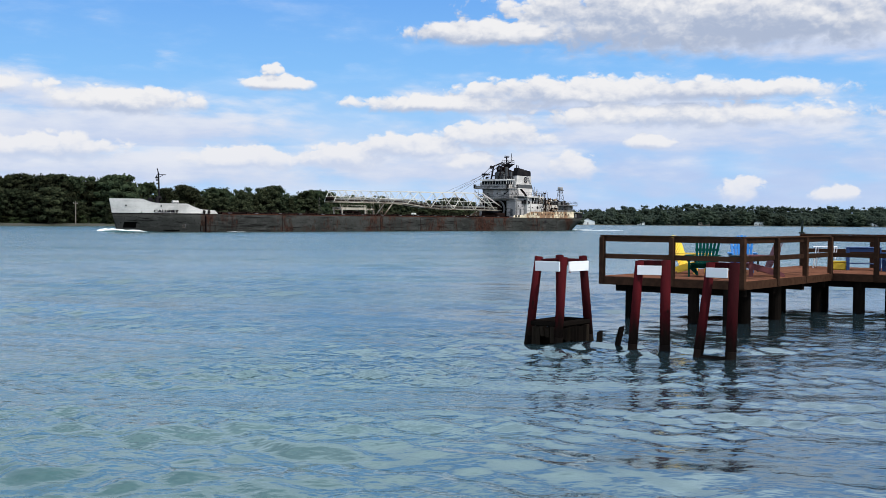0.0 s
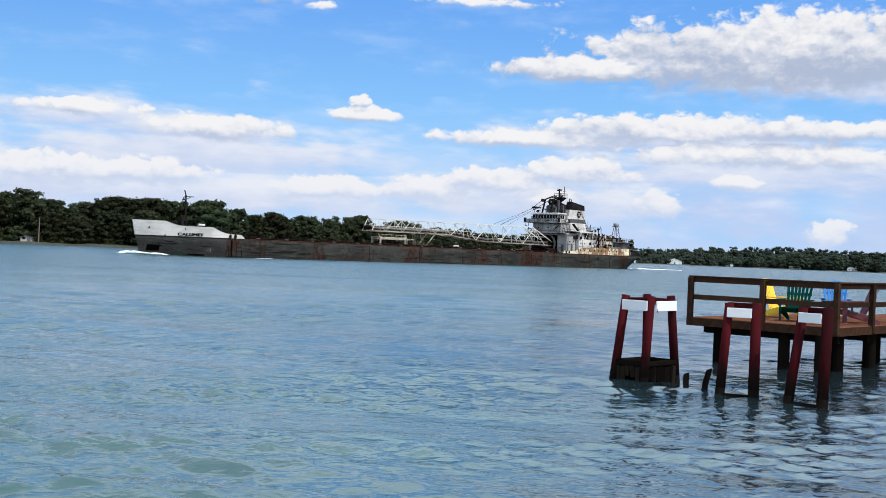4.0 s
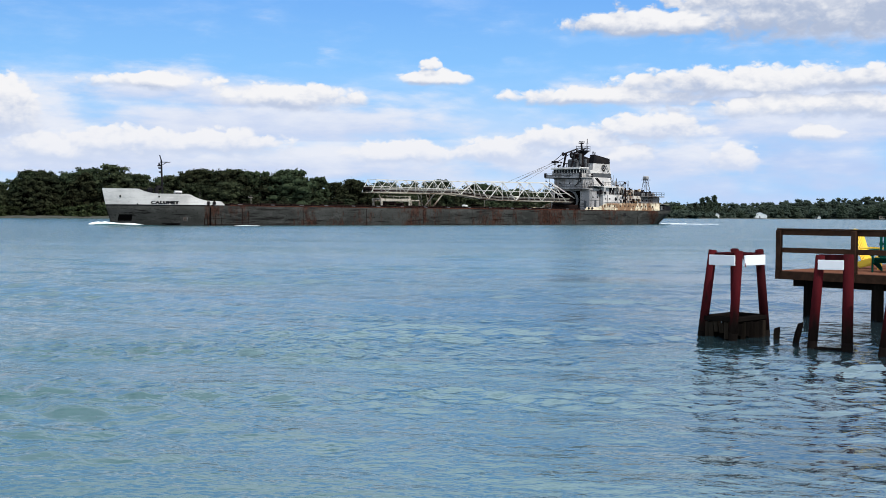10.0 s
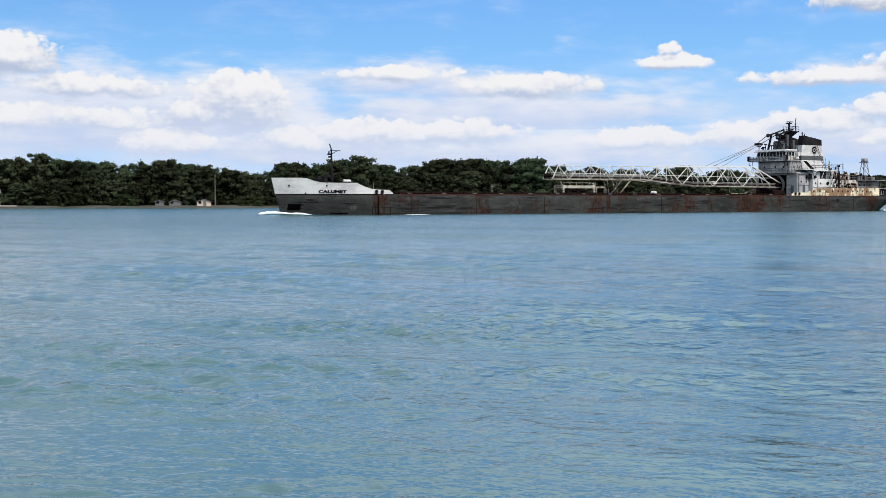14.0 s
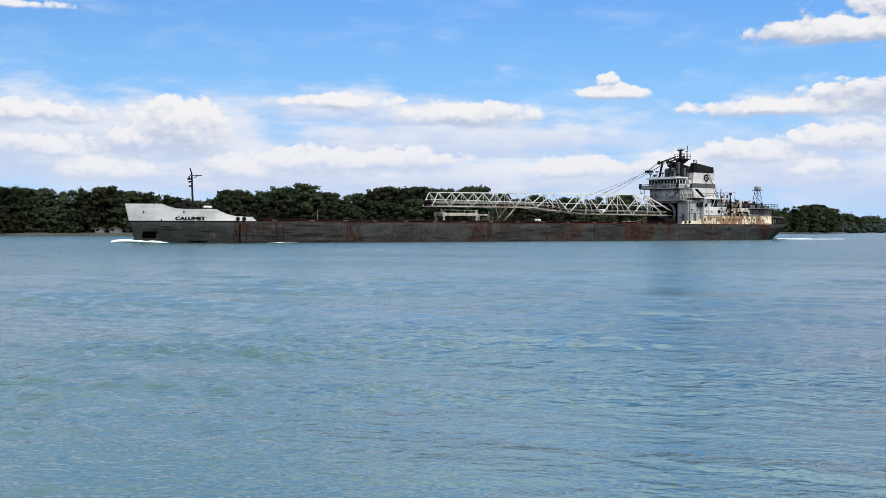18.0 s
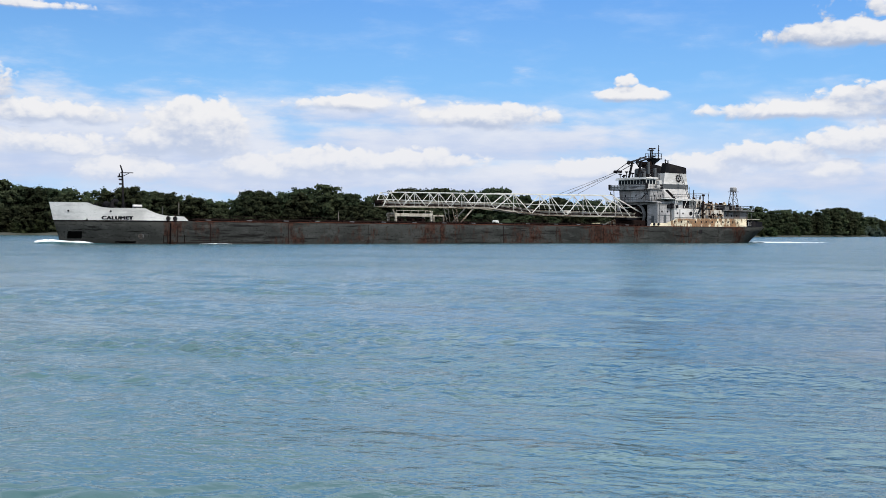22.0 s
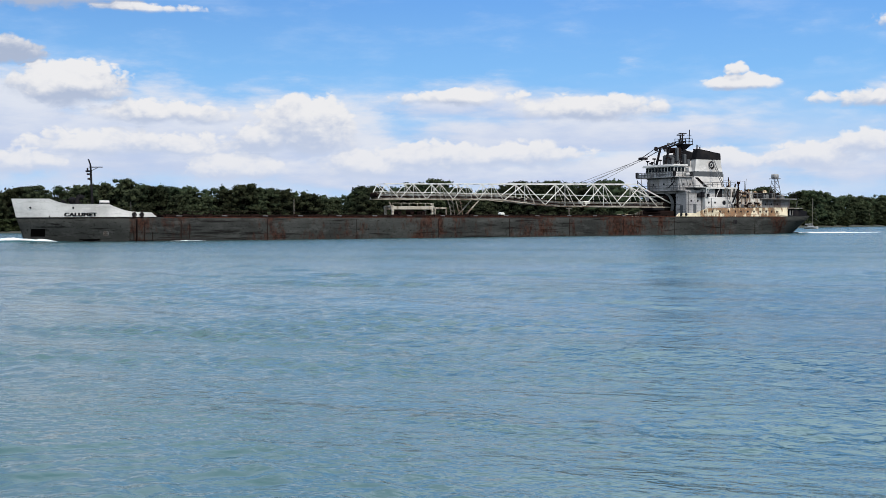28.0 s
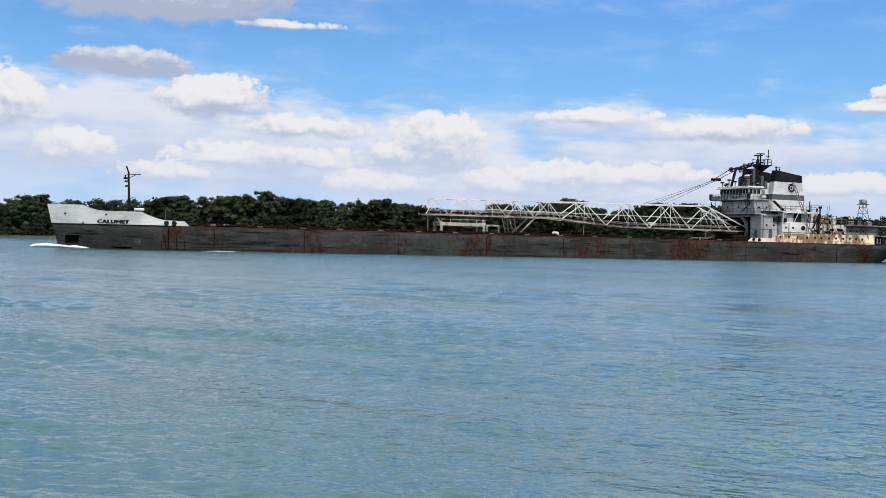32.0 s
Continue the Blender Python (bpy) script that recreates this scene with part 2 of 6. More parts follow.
M_LEAF = foliage("broadleaf foliage", (0.046, 0.053, 0.029), (0.03, 0.037, 0.021), (0.06, 0.067, 0.036))
# air haze put into the colour: greyer and bluer than near leaves
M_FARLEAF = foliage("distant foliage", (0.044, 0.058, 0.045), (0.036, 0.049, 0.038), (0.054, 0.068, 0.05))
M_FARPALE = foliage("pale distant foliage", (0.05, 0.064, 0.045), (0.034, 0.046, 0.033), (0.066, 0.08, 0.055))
M_LEAF2 = foliage("dark broadleaf foliage", (0.036, 0.045, 0.025), (0.024, 0.033, 0.019), (0.048, 0.058, 0.031))
M_SHRUB = foliage("pale willow scrub", (0.04, 0.05, 0.024), (0.024, 0.034, 0.015), (0.062, 0.072, 0.035))


def m_water():
    k = Mat("river water")
    place = k.n.new("ShaderNodeNewGeometry").outputs["Position"]
    gust = k.ramp(k.noise(0.05, 4, 0.55, (0.35, 1.8, 1)), 0.36, 0.64)
    mud = k.ramp(k.noise(0.06, 4, 0.55, (0.4, 1.5, 1)), 0.35, 0.68)
    # milky with silt in the stream; the dock's dark reflection put into nearby colour
    open_water = k.ramp(k.math("MULTIPLY_ADD", mud, -4.0, k.axis(0, place)), -3.5, 4.0, 1.0, 0.0)
    open_water = k.math("MAXIMUM", open_water, k.ramp(k.axis(1, place), 40.0, 90.0))
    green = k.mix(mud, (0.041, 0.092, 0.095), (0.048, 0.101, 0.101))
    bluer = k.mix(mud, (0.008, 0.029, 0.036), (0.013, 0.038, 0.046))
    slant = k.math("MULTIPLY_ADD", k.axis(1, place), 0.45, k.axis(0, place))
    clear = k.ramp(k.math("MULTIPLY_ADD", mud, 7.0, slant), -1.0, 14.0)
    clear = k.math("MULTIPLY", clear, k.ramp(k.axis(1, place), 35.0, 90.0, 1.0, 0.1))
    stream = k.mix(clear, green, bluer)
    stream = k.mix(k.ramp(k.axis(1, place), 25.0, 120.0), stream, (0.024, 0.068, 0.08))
    k.put("Base Color", k.mix(open_water, (0.009, 0.017, 0.021), stream))
    # IOR set above real water's near the dock to strengthen the sky's reflection
    k.put("IOR", k.mixed(open_water, 3.2, k.ramp(clear, 0, 1, 1.42, 3.5))).put("Roughness", k.ramp(k.axis(1, place), 12.0, 120.0, 0.115, 0.24))
    k.put("Specular Tint", k.mix(clear, (0.72, 1.0, 0.84), (0.82, 1.0, 0.98)))
    a = k.noise(1.7, 2, 0.5, (0.6, 1.3, 1))
    b = k.noise(3.2, 2, 0.5, (0.8, 1.2, 1))
    c = k.noise(7.5, 2, 0.5, (0.85, 1.15, 1))
    h = k.math("MULTIPLY_ADD", a, 0.5, k.math("MULTIPLY_ADD", b, 0.4, k.math("MULTIPLY", c, 0.18)))
    h = k.math("MULTIPLY", h, k.math("MULTIPLY", k.ramp(gust, 0, 1, 0.5, 1.5), k.math("ADD", k.ramp(k.axis(1, place), 9.0, 15.0, 0.7, 1.0), k.ramp(k.axis(1, place), 40.0, 110.0, 0.0, 2.6))))
    h = k.math("MULTIPLY", k.math("MULTIPLY", h, k.ramp(slant, -4.0, 10.0, 1.0, 0.8)), k.ramp(open_water, 0, 1, 0.3, 1.0))
    k.bump(h, 1.0, 0.13)
    return k.m


def m_foam():
    k = Mat("white foam")
    k.put("Base Color", k.mix(k.ramp(k.noise(1.2, 5, 0.7), 0.35, 0.6), (0.55, 0.62, 0.65), (0.9, 0.92, 0.93))).put("Roughness", 0.85)
    k.bump(k.noise(2.5, 5, 0.7), 0.8, 0.2)
    return k.m


M_WATER, M_FOAM = m_water(), m_foam()


def m_bank():
    k = Mat("bank grass and earth")
    f = k.ramp(k.noise(0.12, 5), 0.35, 0.65)
    k.put("Base Color", k.mix(f, (0.024, 0.028, 0.015), (0.044, 0.042, 0.03))).put("Roughness", 0.95)
    k.bump(k.noise(0.8, 5), 0.6, 0.3)
    return k.m


M_BANK = m_bank()


# ---- mesh helpers ----
def part(name, bm, material, parent=None, label=""):
    """Links a bmesh as one mesh object under a thing or part."""
    me = bpy.data.meshes.new(name)
    bm.normal_update()
    bm.to_mesh(me)
    bm.free()
    me.materials.append(material)
    ob = new(name, me)
    ob.parent = parent
    if label:
        ob["label"] = label
    return ob


def again(ob, m, parent=None):
    """Another piece on the same mesh."""
    o = new(ob.name.split(".")[0], ob.data)
    o.parent = parent or ob.parent
    o.matrix_basis = m
    return o


def bx(bm, x0, x1, y0, y1, z0, z1, bevel=0.0):
    r = bmesh.ops.create_cube(bm, size=1.0, matrix=Matrix.LocRotScale(((x0 + x1) / 2, (y0 + y1) / 2, (z0 + z1) / 2), None, (abs(x1 - x0), abs(y1 - y0), abs(z1 - z0))))
    if bevel:
        es = list({e for vert in r["verts"] for e in vert.link_edges})
        bmesh.ops.bevel(bm, geom=es, offset=bevel, segments=1, affect="EDGES", profile=0.5)
    return bm


def tube(bm, p0, p1, r, seg=8, r2=None):
    p0, p1 = Vector(p0), Vector(p1)
    d = p1 - p0
    m = Matrix.Translation((p0 + p1) / 2) @ d.to_track_quat("Z", "Y").to_matrix().to_4x4()
    bmesh.ops.create_cone(bm, cap_ends=True, segments=seg, radius1=r, radius2=r if r2 is None else r2, depth=d.length, matrix=m)
    return bm


def beam(bm, p0, p1, w, h, bevel=0.0):
    """A squared member from p0 to p1, w wide and h high."""
    p0, p1 = Vector(p0), Vector(p1)
    d = p1 - p0
    side = d.cross(Vector((0, 0, 1)))
    side = Vector((1, 0, 0)) if side.length < 1e-4 * d.length else side.normalized()
    up = side.cross(d.normalized())
    m = Matrix((side, d.normalized(), up)).transposed().to_4x4()
    r = bmesh.ops.create_cube(bm, size=1.0, matrix=Matrix.Translation((p0 + p1) / 2) @ m @ Matrix.Diagonal((w, d.length, h, 1)))
    if bevel:
        es = list({e for vert in r["verts"] for e in vert.link_edges})
        bmesh.ops.bevel(bm, geom=es, offset=bevel, segments=1, affect="EDGES", profile=0.5)
    return bm


def sweep(bm, rings, close=True, caps=True):
    """Joins equal rings of points into a skin."""
    vs = [[bm.verts.new(p) for p in ring] for ring in rings]
    n = len(vs[0])
    for a, b in zip(vs, vs[1:]):
        for i in range(n if close else n - 1):
            j = (i + 1) % n
            bm.faces.new((a[i], a[j], b[j], b[i]))
    if caps and close:
        bm.faces.new(vs[0][::-1])
        bm.faces.new(vs[-1])
    return bm


def B():
    return bmesh.new()


def mesh_of(name, verts, faces, material, smooth=False):
    me = bpy.data.meshes.new(name)
    verts, faces = np.asarray(verts, np.float32), np.asarray(faces, np.int32)
    k = faces.shape[1]
    me.vertices.add(len(verts))
    me.vertices.foreach_set("co", verts.ravel())
    me.loops.add(faces.size)
    me.loops.foreach_set("vertex_index", faces.ravel())
    me.polygons.add(len(faces))
    me.polygons.foreach_set("loop_start", np.arange(0, faces.size, k, dtype=np.int32))
    me.polygons.foreach_set("loop_total", np.full(len(faces), k, np.int32))
    if smooth:
        me.polygons.foreach_set("use_smooth", np.ones(len(faces), bool))
    me.update(calc_edges=True)
    me.validate()
    me.materials.append(material)
    return me


def grid_faces(nu, nv):
    i = np.arange(nu * nv).reshape(nu, nv)
    return np.stack([i[:-1, :-1], i[1:, :-1], i[1:, 1:], i[:-1, 1:]], -1).reshape(-1, 4)


def polar(az, r, z=0.0):
    a = radians(az)
    return Vector((r * math.sin(a), r * math.cos(a), z))


# ---- sky backdrop: banks of cumulus low over the horizon, drifting ----
# heaped clouds and, behind them, soft banks: bearing, height over the horizon, half width, half height (degrees), weight, greyness
CUMULI = [(13.5, 9.9, 11, 2.2, 1.25, 0.12), (2.5, 9.4, 4.2, 0.8, 1.1), (20, 10.5, 8, 1.5, 0.8), (-8.75, 6.85, 1.7, 0.45, 1.2), (-8.95, 7.5, 0.5, 0.4, 1.05),
          (7.5, 6.5, 7.5, 0.85, 1.1), (0, 5.9, 5, 0.55, 1.0), (14.5, 6.5, 4.5, 0.6, 1.0), (12, 5.3, 8, 0.75, 0.95),
          (2.3, 4.25, 2.6, 0.85, 1.1), (-2, 3.7, 3, 0.85, 1.1), (-5.2, 3.1, 2, 0.85, 1.05), (1, 3.0, 1.2, 0.6, 1.15), (6.3, 2.7, 1.1, 0.85, 1.2),
          (14.6, 1.6, 1.1, 0.8, 1.15), (10.1, 4.0, 1.2, 0.45, 1.15), (19, 1.4, 1.0, 0.5, 1.1), (-16.3, 5.7, 3.6, 0.75, 1.1), (-22.9, 6.4, 3.2, 0.5, 1.0),
          (-19.5, 3.3, 3.3, 0.8, 1.1), (-10.3, 3.0, 3.2, 0.7, 1.1), (-30.5, 4.7, 2.4, 1.7, 1.6), (-32.6, 4.2, 1.6, 0.9, 1.2), (-24.5, 3.3, 3.2, 0.9, 1.15), (-27.5, 2.9, 2.4, 0.8, 1.05),
          (-34.2, 2.8, 2.2, 0.9, 1.2), (-46.6, 8.2, 3.3, 0.8, 1.5, 0.55), (-42.0, 6.7, 2.5, 1.2, 1.6), (-48.8, 4.0, 1.9, 1.0, 1.6), (-45.0, 11.6, 6.0, 1.7, 1.7, 0.45),
          (-39, 10.6, 3.0, 0.28, 0.85), (-36, 12.9, 5, 0.35, 0.8), (-38, 5.5, 3.6, 0.65, 0.95), (-36.5, 3.9, 2.6, 0.7, 1.0), (-41, 4.0, 2.8, 0.8, 1.0), (-44.6, 3.0, 2.4, 0.7, 1.0),
          (-13.6, 12.55, 1.5, 0.55, 0.95), (-11, 12.2, 0.8, 0.25, 0.8), (-2.8, 12.7, 3.5, 0.3, 0.7), (-52.5, 6, 3.0, 1.7, 1.2), (29, 6.5, 6, 2.0, 1.0), (-60, 7, 5, 2.2, 1.0), (-72, 5, 7, 2.0, 1.0), (42, 5, 7, 2.0, 1.0)]
BANKS = [(-17, 4.5, 9.5, 1.5, 1.0), (-22, 6.0, 5.5, 1.0, 0.8), (-37, 4.0, 11, 2.5, 1.25), (-26, 2.8, 10, 1.6, 1.0), (12, 4.6, 11, 1.5, 0.8), (0, 2.8, 9, 1.4, 0.8),
         (-47, 4.6, 8, 2.9, 1.25), (-17, 2.4, 12, 1.2, 0.9), (7.5, 6.0, 9, 0.9, 0.9), (-18, 5.6, 6, 0.9, 0.9), (20, 8.8, 10, 1.4, 0.9), (-60, 5, 12, 2.5, 1.1), (32, 4, 12, 2.2, 1.0)]


def sky_backdrop():
    R = 4300.0
    az, el = np.arange(-95, 80.01, 0.3), np.arange(-0.5, 20.01, 0.14)
    A, E = np.meshgrid(az, el, indexing="ij")

    def heap(A, E, clouds):
        cover, top, dim = np.full_like(A, -0.35), np.zeros_like(A), np.zeros_like(A)
        for a, e, ra, re, wgt, *grey in clouds:
            q = ((A - a) / ra) ** 2 + ((E - e) / np.where(E < e, re * 0.62, re)) ** 2
            c = wgt * (1.35 * np.exp(-0.75 * q) - 0.35)
            top = np.where(c > cover, np.clip(0.42 + 0.62 * (E - e) / re, 0, 1), top)
            dim = np.where(c > cover, grey[0] if grey else 0.0, dim)
            cover = np.maximum(cover, c)
        return cover, top, dim
    cover, top, dim = heap(A, E, CUMULI)
    above = heap(A + 0.12, E + 0.42, CUMULI)[0]
    layer, layer_top, _ = heap(A, E, BANKS)
    ar, er = np.radians(A), np.radians(E)
    P = np.stack([np.sin(ar) * np.cos(er), np.cos(ar) * np.cos(er), np.sin(er)], -1).reshape(-1, 3) * R
    k = Mat("sky with drifting cumulus")
    me = mesh_of("sky_backdrop", P, grid_faces(len(az), len(el)), k.m, True)
    for key, field in (("cover", cover), ("above", above), ("crown", top), ("dim", dim), ("layer", layer), ("layer_top", layer_top)):
        at = me.attributes.new(key, "FLOAT", "POINT")
        at.data.foreach_set("value", field.ravel().astype(np.float32))
    bear = me.attributes.new("bearing", "FLOAT_VECTOR", "POINT")
    bear.data.foreach_set("vector", np.stack([A, E, 0 * A], -1).reshape(-1).astype(np.float32))

    def attr(key, out):
        x = k.n.new("ShaderNodeAttribute")
        x.attribute_name = key
        return x.outputs[out]

    def bulge(at, scale):
        x = k.n.new("ShaderNodeTexVoronoi")
        x.voronoi_dimensions, x.inputs["Scale"].default_value = "2D", scale
        k.l.new(at, x.inputs["Vector"])
        return x.outputs["Distance"]

    def shifted(at, by):
        x = k.n.new("ShaderNodeVectorMath")
        x.inputs[1].default_value = by
        k.l.new(at, x.inputs[0])
        return x.outputs[0]

    def density(at, cover_):
        """Heaped puffs of three sizes on the broad masses."""
        mp = k.n.new("ShaderNodeMapping")
        mp.inputs["Scale"].default_value = (1, 1.45, 1)
        k.l.new(at, mp.inputs[0])
        warp = k.n.new("ShaderNodeTexNoise")
        warp.inputs["Scale"].default_value, warp.inputs["Detail"].default_value = 0.9, 5
        k.l.new(mp.outputs[0], warp.inputs["Vector"])
        w = k.n.new("ShaderNodeVectorMath")
        w.operation = "MULTIPLY_ADD"
        w.inputs[1].default_value = (1.3, 1.3, 0)
        k.l.new(warp.outputs["Color"], w.inputs[0])
        k.l.new(mp.outputs[0], w.inputs[2])
        q = w.outputs[0]
        d = k.math("MULTIPLY", k.math("SUBTRACT", 0.42, bulge(q, 0.55)), 0.55)
        d = k.math("MULTIPLY_ADD", k.math("SUBTRACT", 0.42, bulge(q, 1.35)), 0.36, d)
        d = k.math("MULTIPLY_ADD", k.math("SUBTRACT", 0.42, bulge(q, 3.3)), 0.18, d)
        d = k.math("MULTIPLY_ADD", k.math("SUBTRACT", warp.outputs["Fac"], 0.5), 0.9, d)
        return k.math("MULTIPLY_ADD", d, k.ramp(cover_, -0.33, 0.15), cover_)
    at = attr("bearing", "Vector")
    high = k.axis(1, at)
    crown = attr("crown", "Fac")
    big = k.noise(0.2, 4, 0.5, (1, 2.8, 1), at)
    soft = k.noise(0.55, 6, 0.55, (0.55, 1.9, 1), at)
    dens = density(at, attr("cover", "Fac"))
    upper = density(shifted(at, (0.12, 0.42, 0)), attr("above", "Fac"))
    # crisp heads, soft undersides
    cloud = k.mixed(k.ramp(crown, 0.2, 0.6), k.ramp(dens, -0.05, 0.85), k.ramp(dens, 0.1, 0.42))
    # sunlit from above: bright where the heap thins upwards, lilac grey below
    lit = k.math("MULTIPLY_ADD", k.math("SUBTRACT", dens, upper), 0.6, k.math("MULTIPLY_ADD", crown, 0.5, 0.1))
    lit = k.math("MULTIPLY_ADD", k.math("SUBTRACT", big, 0.5), 1.0, lit)
    lit = k.math("MULTIPLY_ADD", k.math("SUBTRACT", soft, 0.5), 0.5, lit)
    lit = k.math("SUBTRACT", lit, attr("dim", "Fac"))
    shade = k.mix(k.ramp(high, 1.0, 9.0), (0.58, 0.655, 0.82), (0.4, 0.47, 0.62))
    col = k.mix(k.ramp(lit, -0.05, 0.8), shade, k.mix(k.ramp(high, 1.0, 6.0), (0.76, 0.78, 0.845), (0.83, 0.83, 0.85)))
    blue = k.mix(k.ramp(high, 0.0, 7.0), (0.36, 0.6, 0.9), (0.25, 0.54, 0.92))
    blue = k.mix(k.ramp(high, 5.0, 14.0), blue, k.mix(k.ramp(k.axis(0, at), -42.0, -18.0), (0.125, 0.325, 0.74), (0.135, 0.36, 0.83)))
    # thin veil that thickens towards the horizon
    veil = k.math("MULTIPLY", k.ramp(high, 2.0, 8.0, 1.0, 0.0), k.ramp(big, 0.3, 0.6, 0.2, 0.85))
    lilac = k.mix(k.ramp(k.axis(0, at), -4.0, 9.0), (0.5, 0.64, 0.87), (0.42, 0.53, 0.8))
    blue = k.mix(veil, blue, k.mix(soft, lilac, k.mix(k.ramp(k.axis(0, at), -4.0, 9.0), (0.7, 0.77, 0.88), (0.58, 0.66, 0.85))))
    wisp = k.ramp(k.noise(0.22, 5, 0.6, (0.7, 2.4, 1), at), 0.45, 0.8, 0.0, 0.3)
    blue = k.mix(wisp, blue, (0.66, 0.78, 0.95))
    # soft pale banks behind the heaps
    thick = k.math("MULTIPLY_ADD", k.math("SUBTRACT", soft, 0.5), 1.9, attr("layer", "Fac"))
    tone = k.math("MULTIPLY_ADD", attr("layer_top", "Fac"), 0.6, k.math("MULTIPLY_ADD", soft, 1.1, -0.35))
    pale = k.mix(k.ramp(tone, 0.1, 0.8), (0.51, 0.595, 0.8), (0.75, 0.775, 0.85))
    blue = k.mix(k.ramp(thick, -0.1, 0.75, 0.0, 0.92), blue, pale)
    em, tr, mx = k.n.new("ShaderNodeEmission"), k.n.new("ShaderNodeBsdfTransparent"), k.n.new("ShaderNodeMixShader")
    em.inputs[1].default_value = 1.0
    k.l.new(k.mix(cloud, blue, col), em.inputs[0])
    k.l.new(k.ramp(high, 15.0, 19.5, 1.0, 0.0), mx.inputs[0])
    k.l.new(tr.outputs[0], mx.inputs[1])
    k.l.new(em.outputs[0], mx.inputs[2])
    k.l.new(mx.outputs[0], k.n["Material Output"].inputs[0])
    k.n.remove(k.b)
    k.m.cycles.emission_sampling = "NONE"
    return tagged(new("sky_backdrop", me), "blue sky with drifting banks of white cumulus", "sky", kind="structure")


SKY = sky_backdrop()

# ---- water: one sheet to the horizon, with real waves near by ----
def patches(X, Y, g, long_, deep, count=14):
    """Smooth random field, about -1 to 1, drawn out along x."""
    f = np.zeros_like(X)
    for _ in range(count):
        a, q = g.uniform(0, 6.28), g.uniform(0.6, 1.7)
        f += np.sin(q * (X * math.cos(a) / long_ + Y * math.sin(a) / deep) * 6.28 + g.uniform(0, 6.28))
    return f / math.sqrt(count / 2) * 0.62


def water():
    az = np.concatenate([np.arange(-72, 48, 0.24), np.arange(48, 288.1, 4.0)])
    r = [3.0]
    while r[-1] < 4700:
        q = r[-1]
        r.append(q * (1.02 if q < 5 else 1.0052 if q < 60 else 1.0085 if q < 170 else 1.02 if q < 400 else 1.07))
    r = np.array([0.01] + r)
    A, Rr = np.meshgrid(np.radians(az), r, indexing="ij")
    X, Y = Rr * np.sin(A), Rr * np.cos(A)
    cell = Rr * np.where(Rr < 60, 0.0052, 0.0085) + 1e-3
    Z = np.zeros_like(X)
    g = np.random.default_rng(3)
    gust = np.clip(0.74 + 0.8 * patches(X, Y, g, 20, 6), 0.25, 1.6)
    # wind ripples in trains that come and go
    for i in range(58):
        lam = 0.3 * 1.048 ** i
        th = radians(84 + g.normal(0, 46 if i < 22 else 30 if i < 36 else 20))
        slope = 0.085 if lam < 0.65 else 0.045 if lam < 1.7 else 0.02
        kk = 2 * math.pi / lam
        bend = 0.9 * np.sin((X * math.sin(th + 0.3) - Y * math.cos(th)) * 0.55 / lam ** 0.5 + i)
        ph = kk * (X * math.cos(th) + Y * math.sin(th)) + g.uniform(0, 6.28) + bend
        u = (X * math.sin(th) - Y * math.cos(th)) / (5.5 * lam ** 0.5)
        v = (X * math.cos(th) + Y * math.sin(th)) / (3.4 * lam ** 0.5)
        train = np.clip(0.5 + 0.9 * np.sin(u + i * 1.7) * np.sin(v + 1.3 * np.sin(u * 0.7) + i * 0.6), 0, 1.5)
        Z += slope / kk * np.clip(lam / cell / 3 - 0.5, 0, 1) * train * np.sin(ph)
    lee = np.exp(-((X - 5.0) / 11) ** 2 - ((Y - 36) / 17) ** 2)
    Z *= gust * (1 - 0.4 * lee) * np.interp(Y, (5, 9, 15), (0.4, 0.55, 1.0)) * np.interp(X + 0.45 * Y, (-4, 10), (1.0, 0.95))
    swell = np.zeros_like(Z)
    # long low swell that runs in at a slant
    for lam, th, amp in ((4.4, 66, 0.03), (6.8, 74, 0.045), (3.1, 60, 0.02), (5.3, 104, 0.018), (2.1, 70, 0.014), (1.45, 64, 0.011), (9.5, 80, 0.05)):
        q = 2 * math.pi / lam * (X * math.cos(radians(th)) + Y * math.sin(radians(th)))
        swell += amp * np.sin(q + 0.6 * np.sin(X * 0.11 + Y * 0.07)) * np.clip(1.6 - Rr / 90, 0, 1) * (0.65 + 0.35 * np.sin(X * 0.16 + Y * 0.05 + lam))
    # calmer in the lee of the dock
    Z += swell * (1 - 0.7 * lee) * np.interp(X + 0.45 * Y, (-4, 8), (0.8, 0.45)) * np.interp(Y, (6, 17), (0.35, 1.0))
    Z -= 0.02
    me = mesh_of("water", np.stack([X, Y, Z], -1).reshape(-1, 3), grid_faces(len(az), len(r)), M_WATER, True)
    return tagged(new("water", me), "grey blue river water with small wind ripples", "water", kind="structure")


WATER = water()

# ---- far bank ----
# bearing -> distance of the waterline, and height of the tree tops over the horizon (degrees)
SHORE = ((-90, -60, -40, -16, -9, -4, 0, 3, 6, 10, 25, 60, 100), (520, 440, 430, 440, 520, 660, 800, 1000, 1150, 1230, 1230, 1100, 1100))
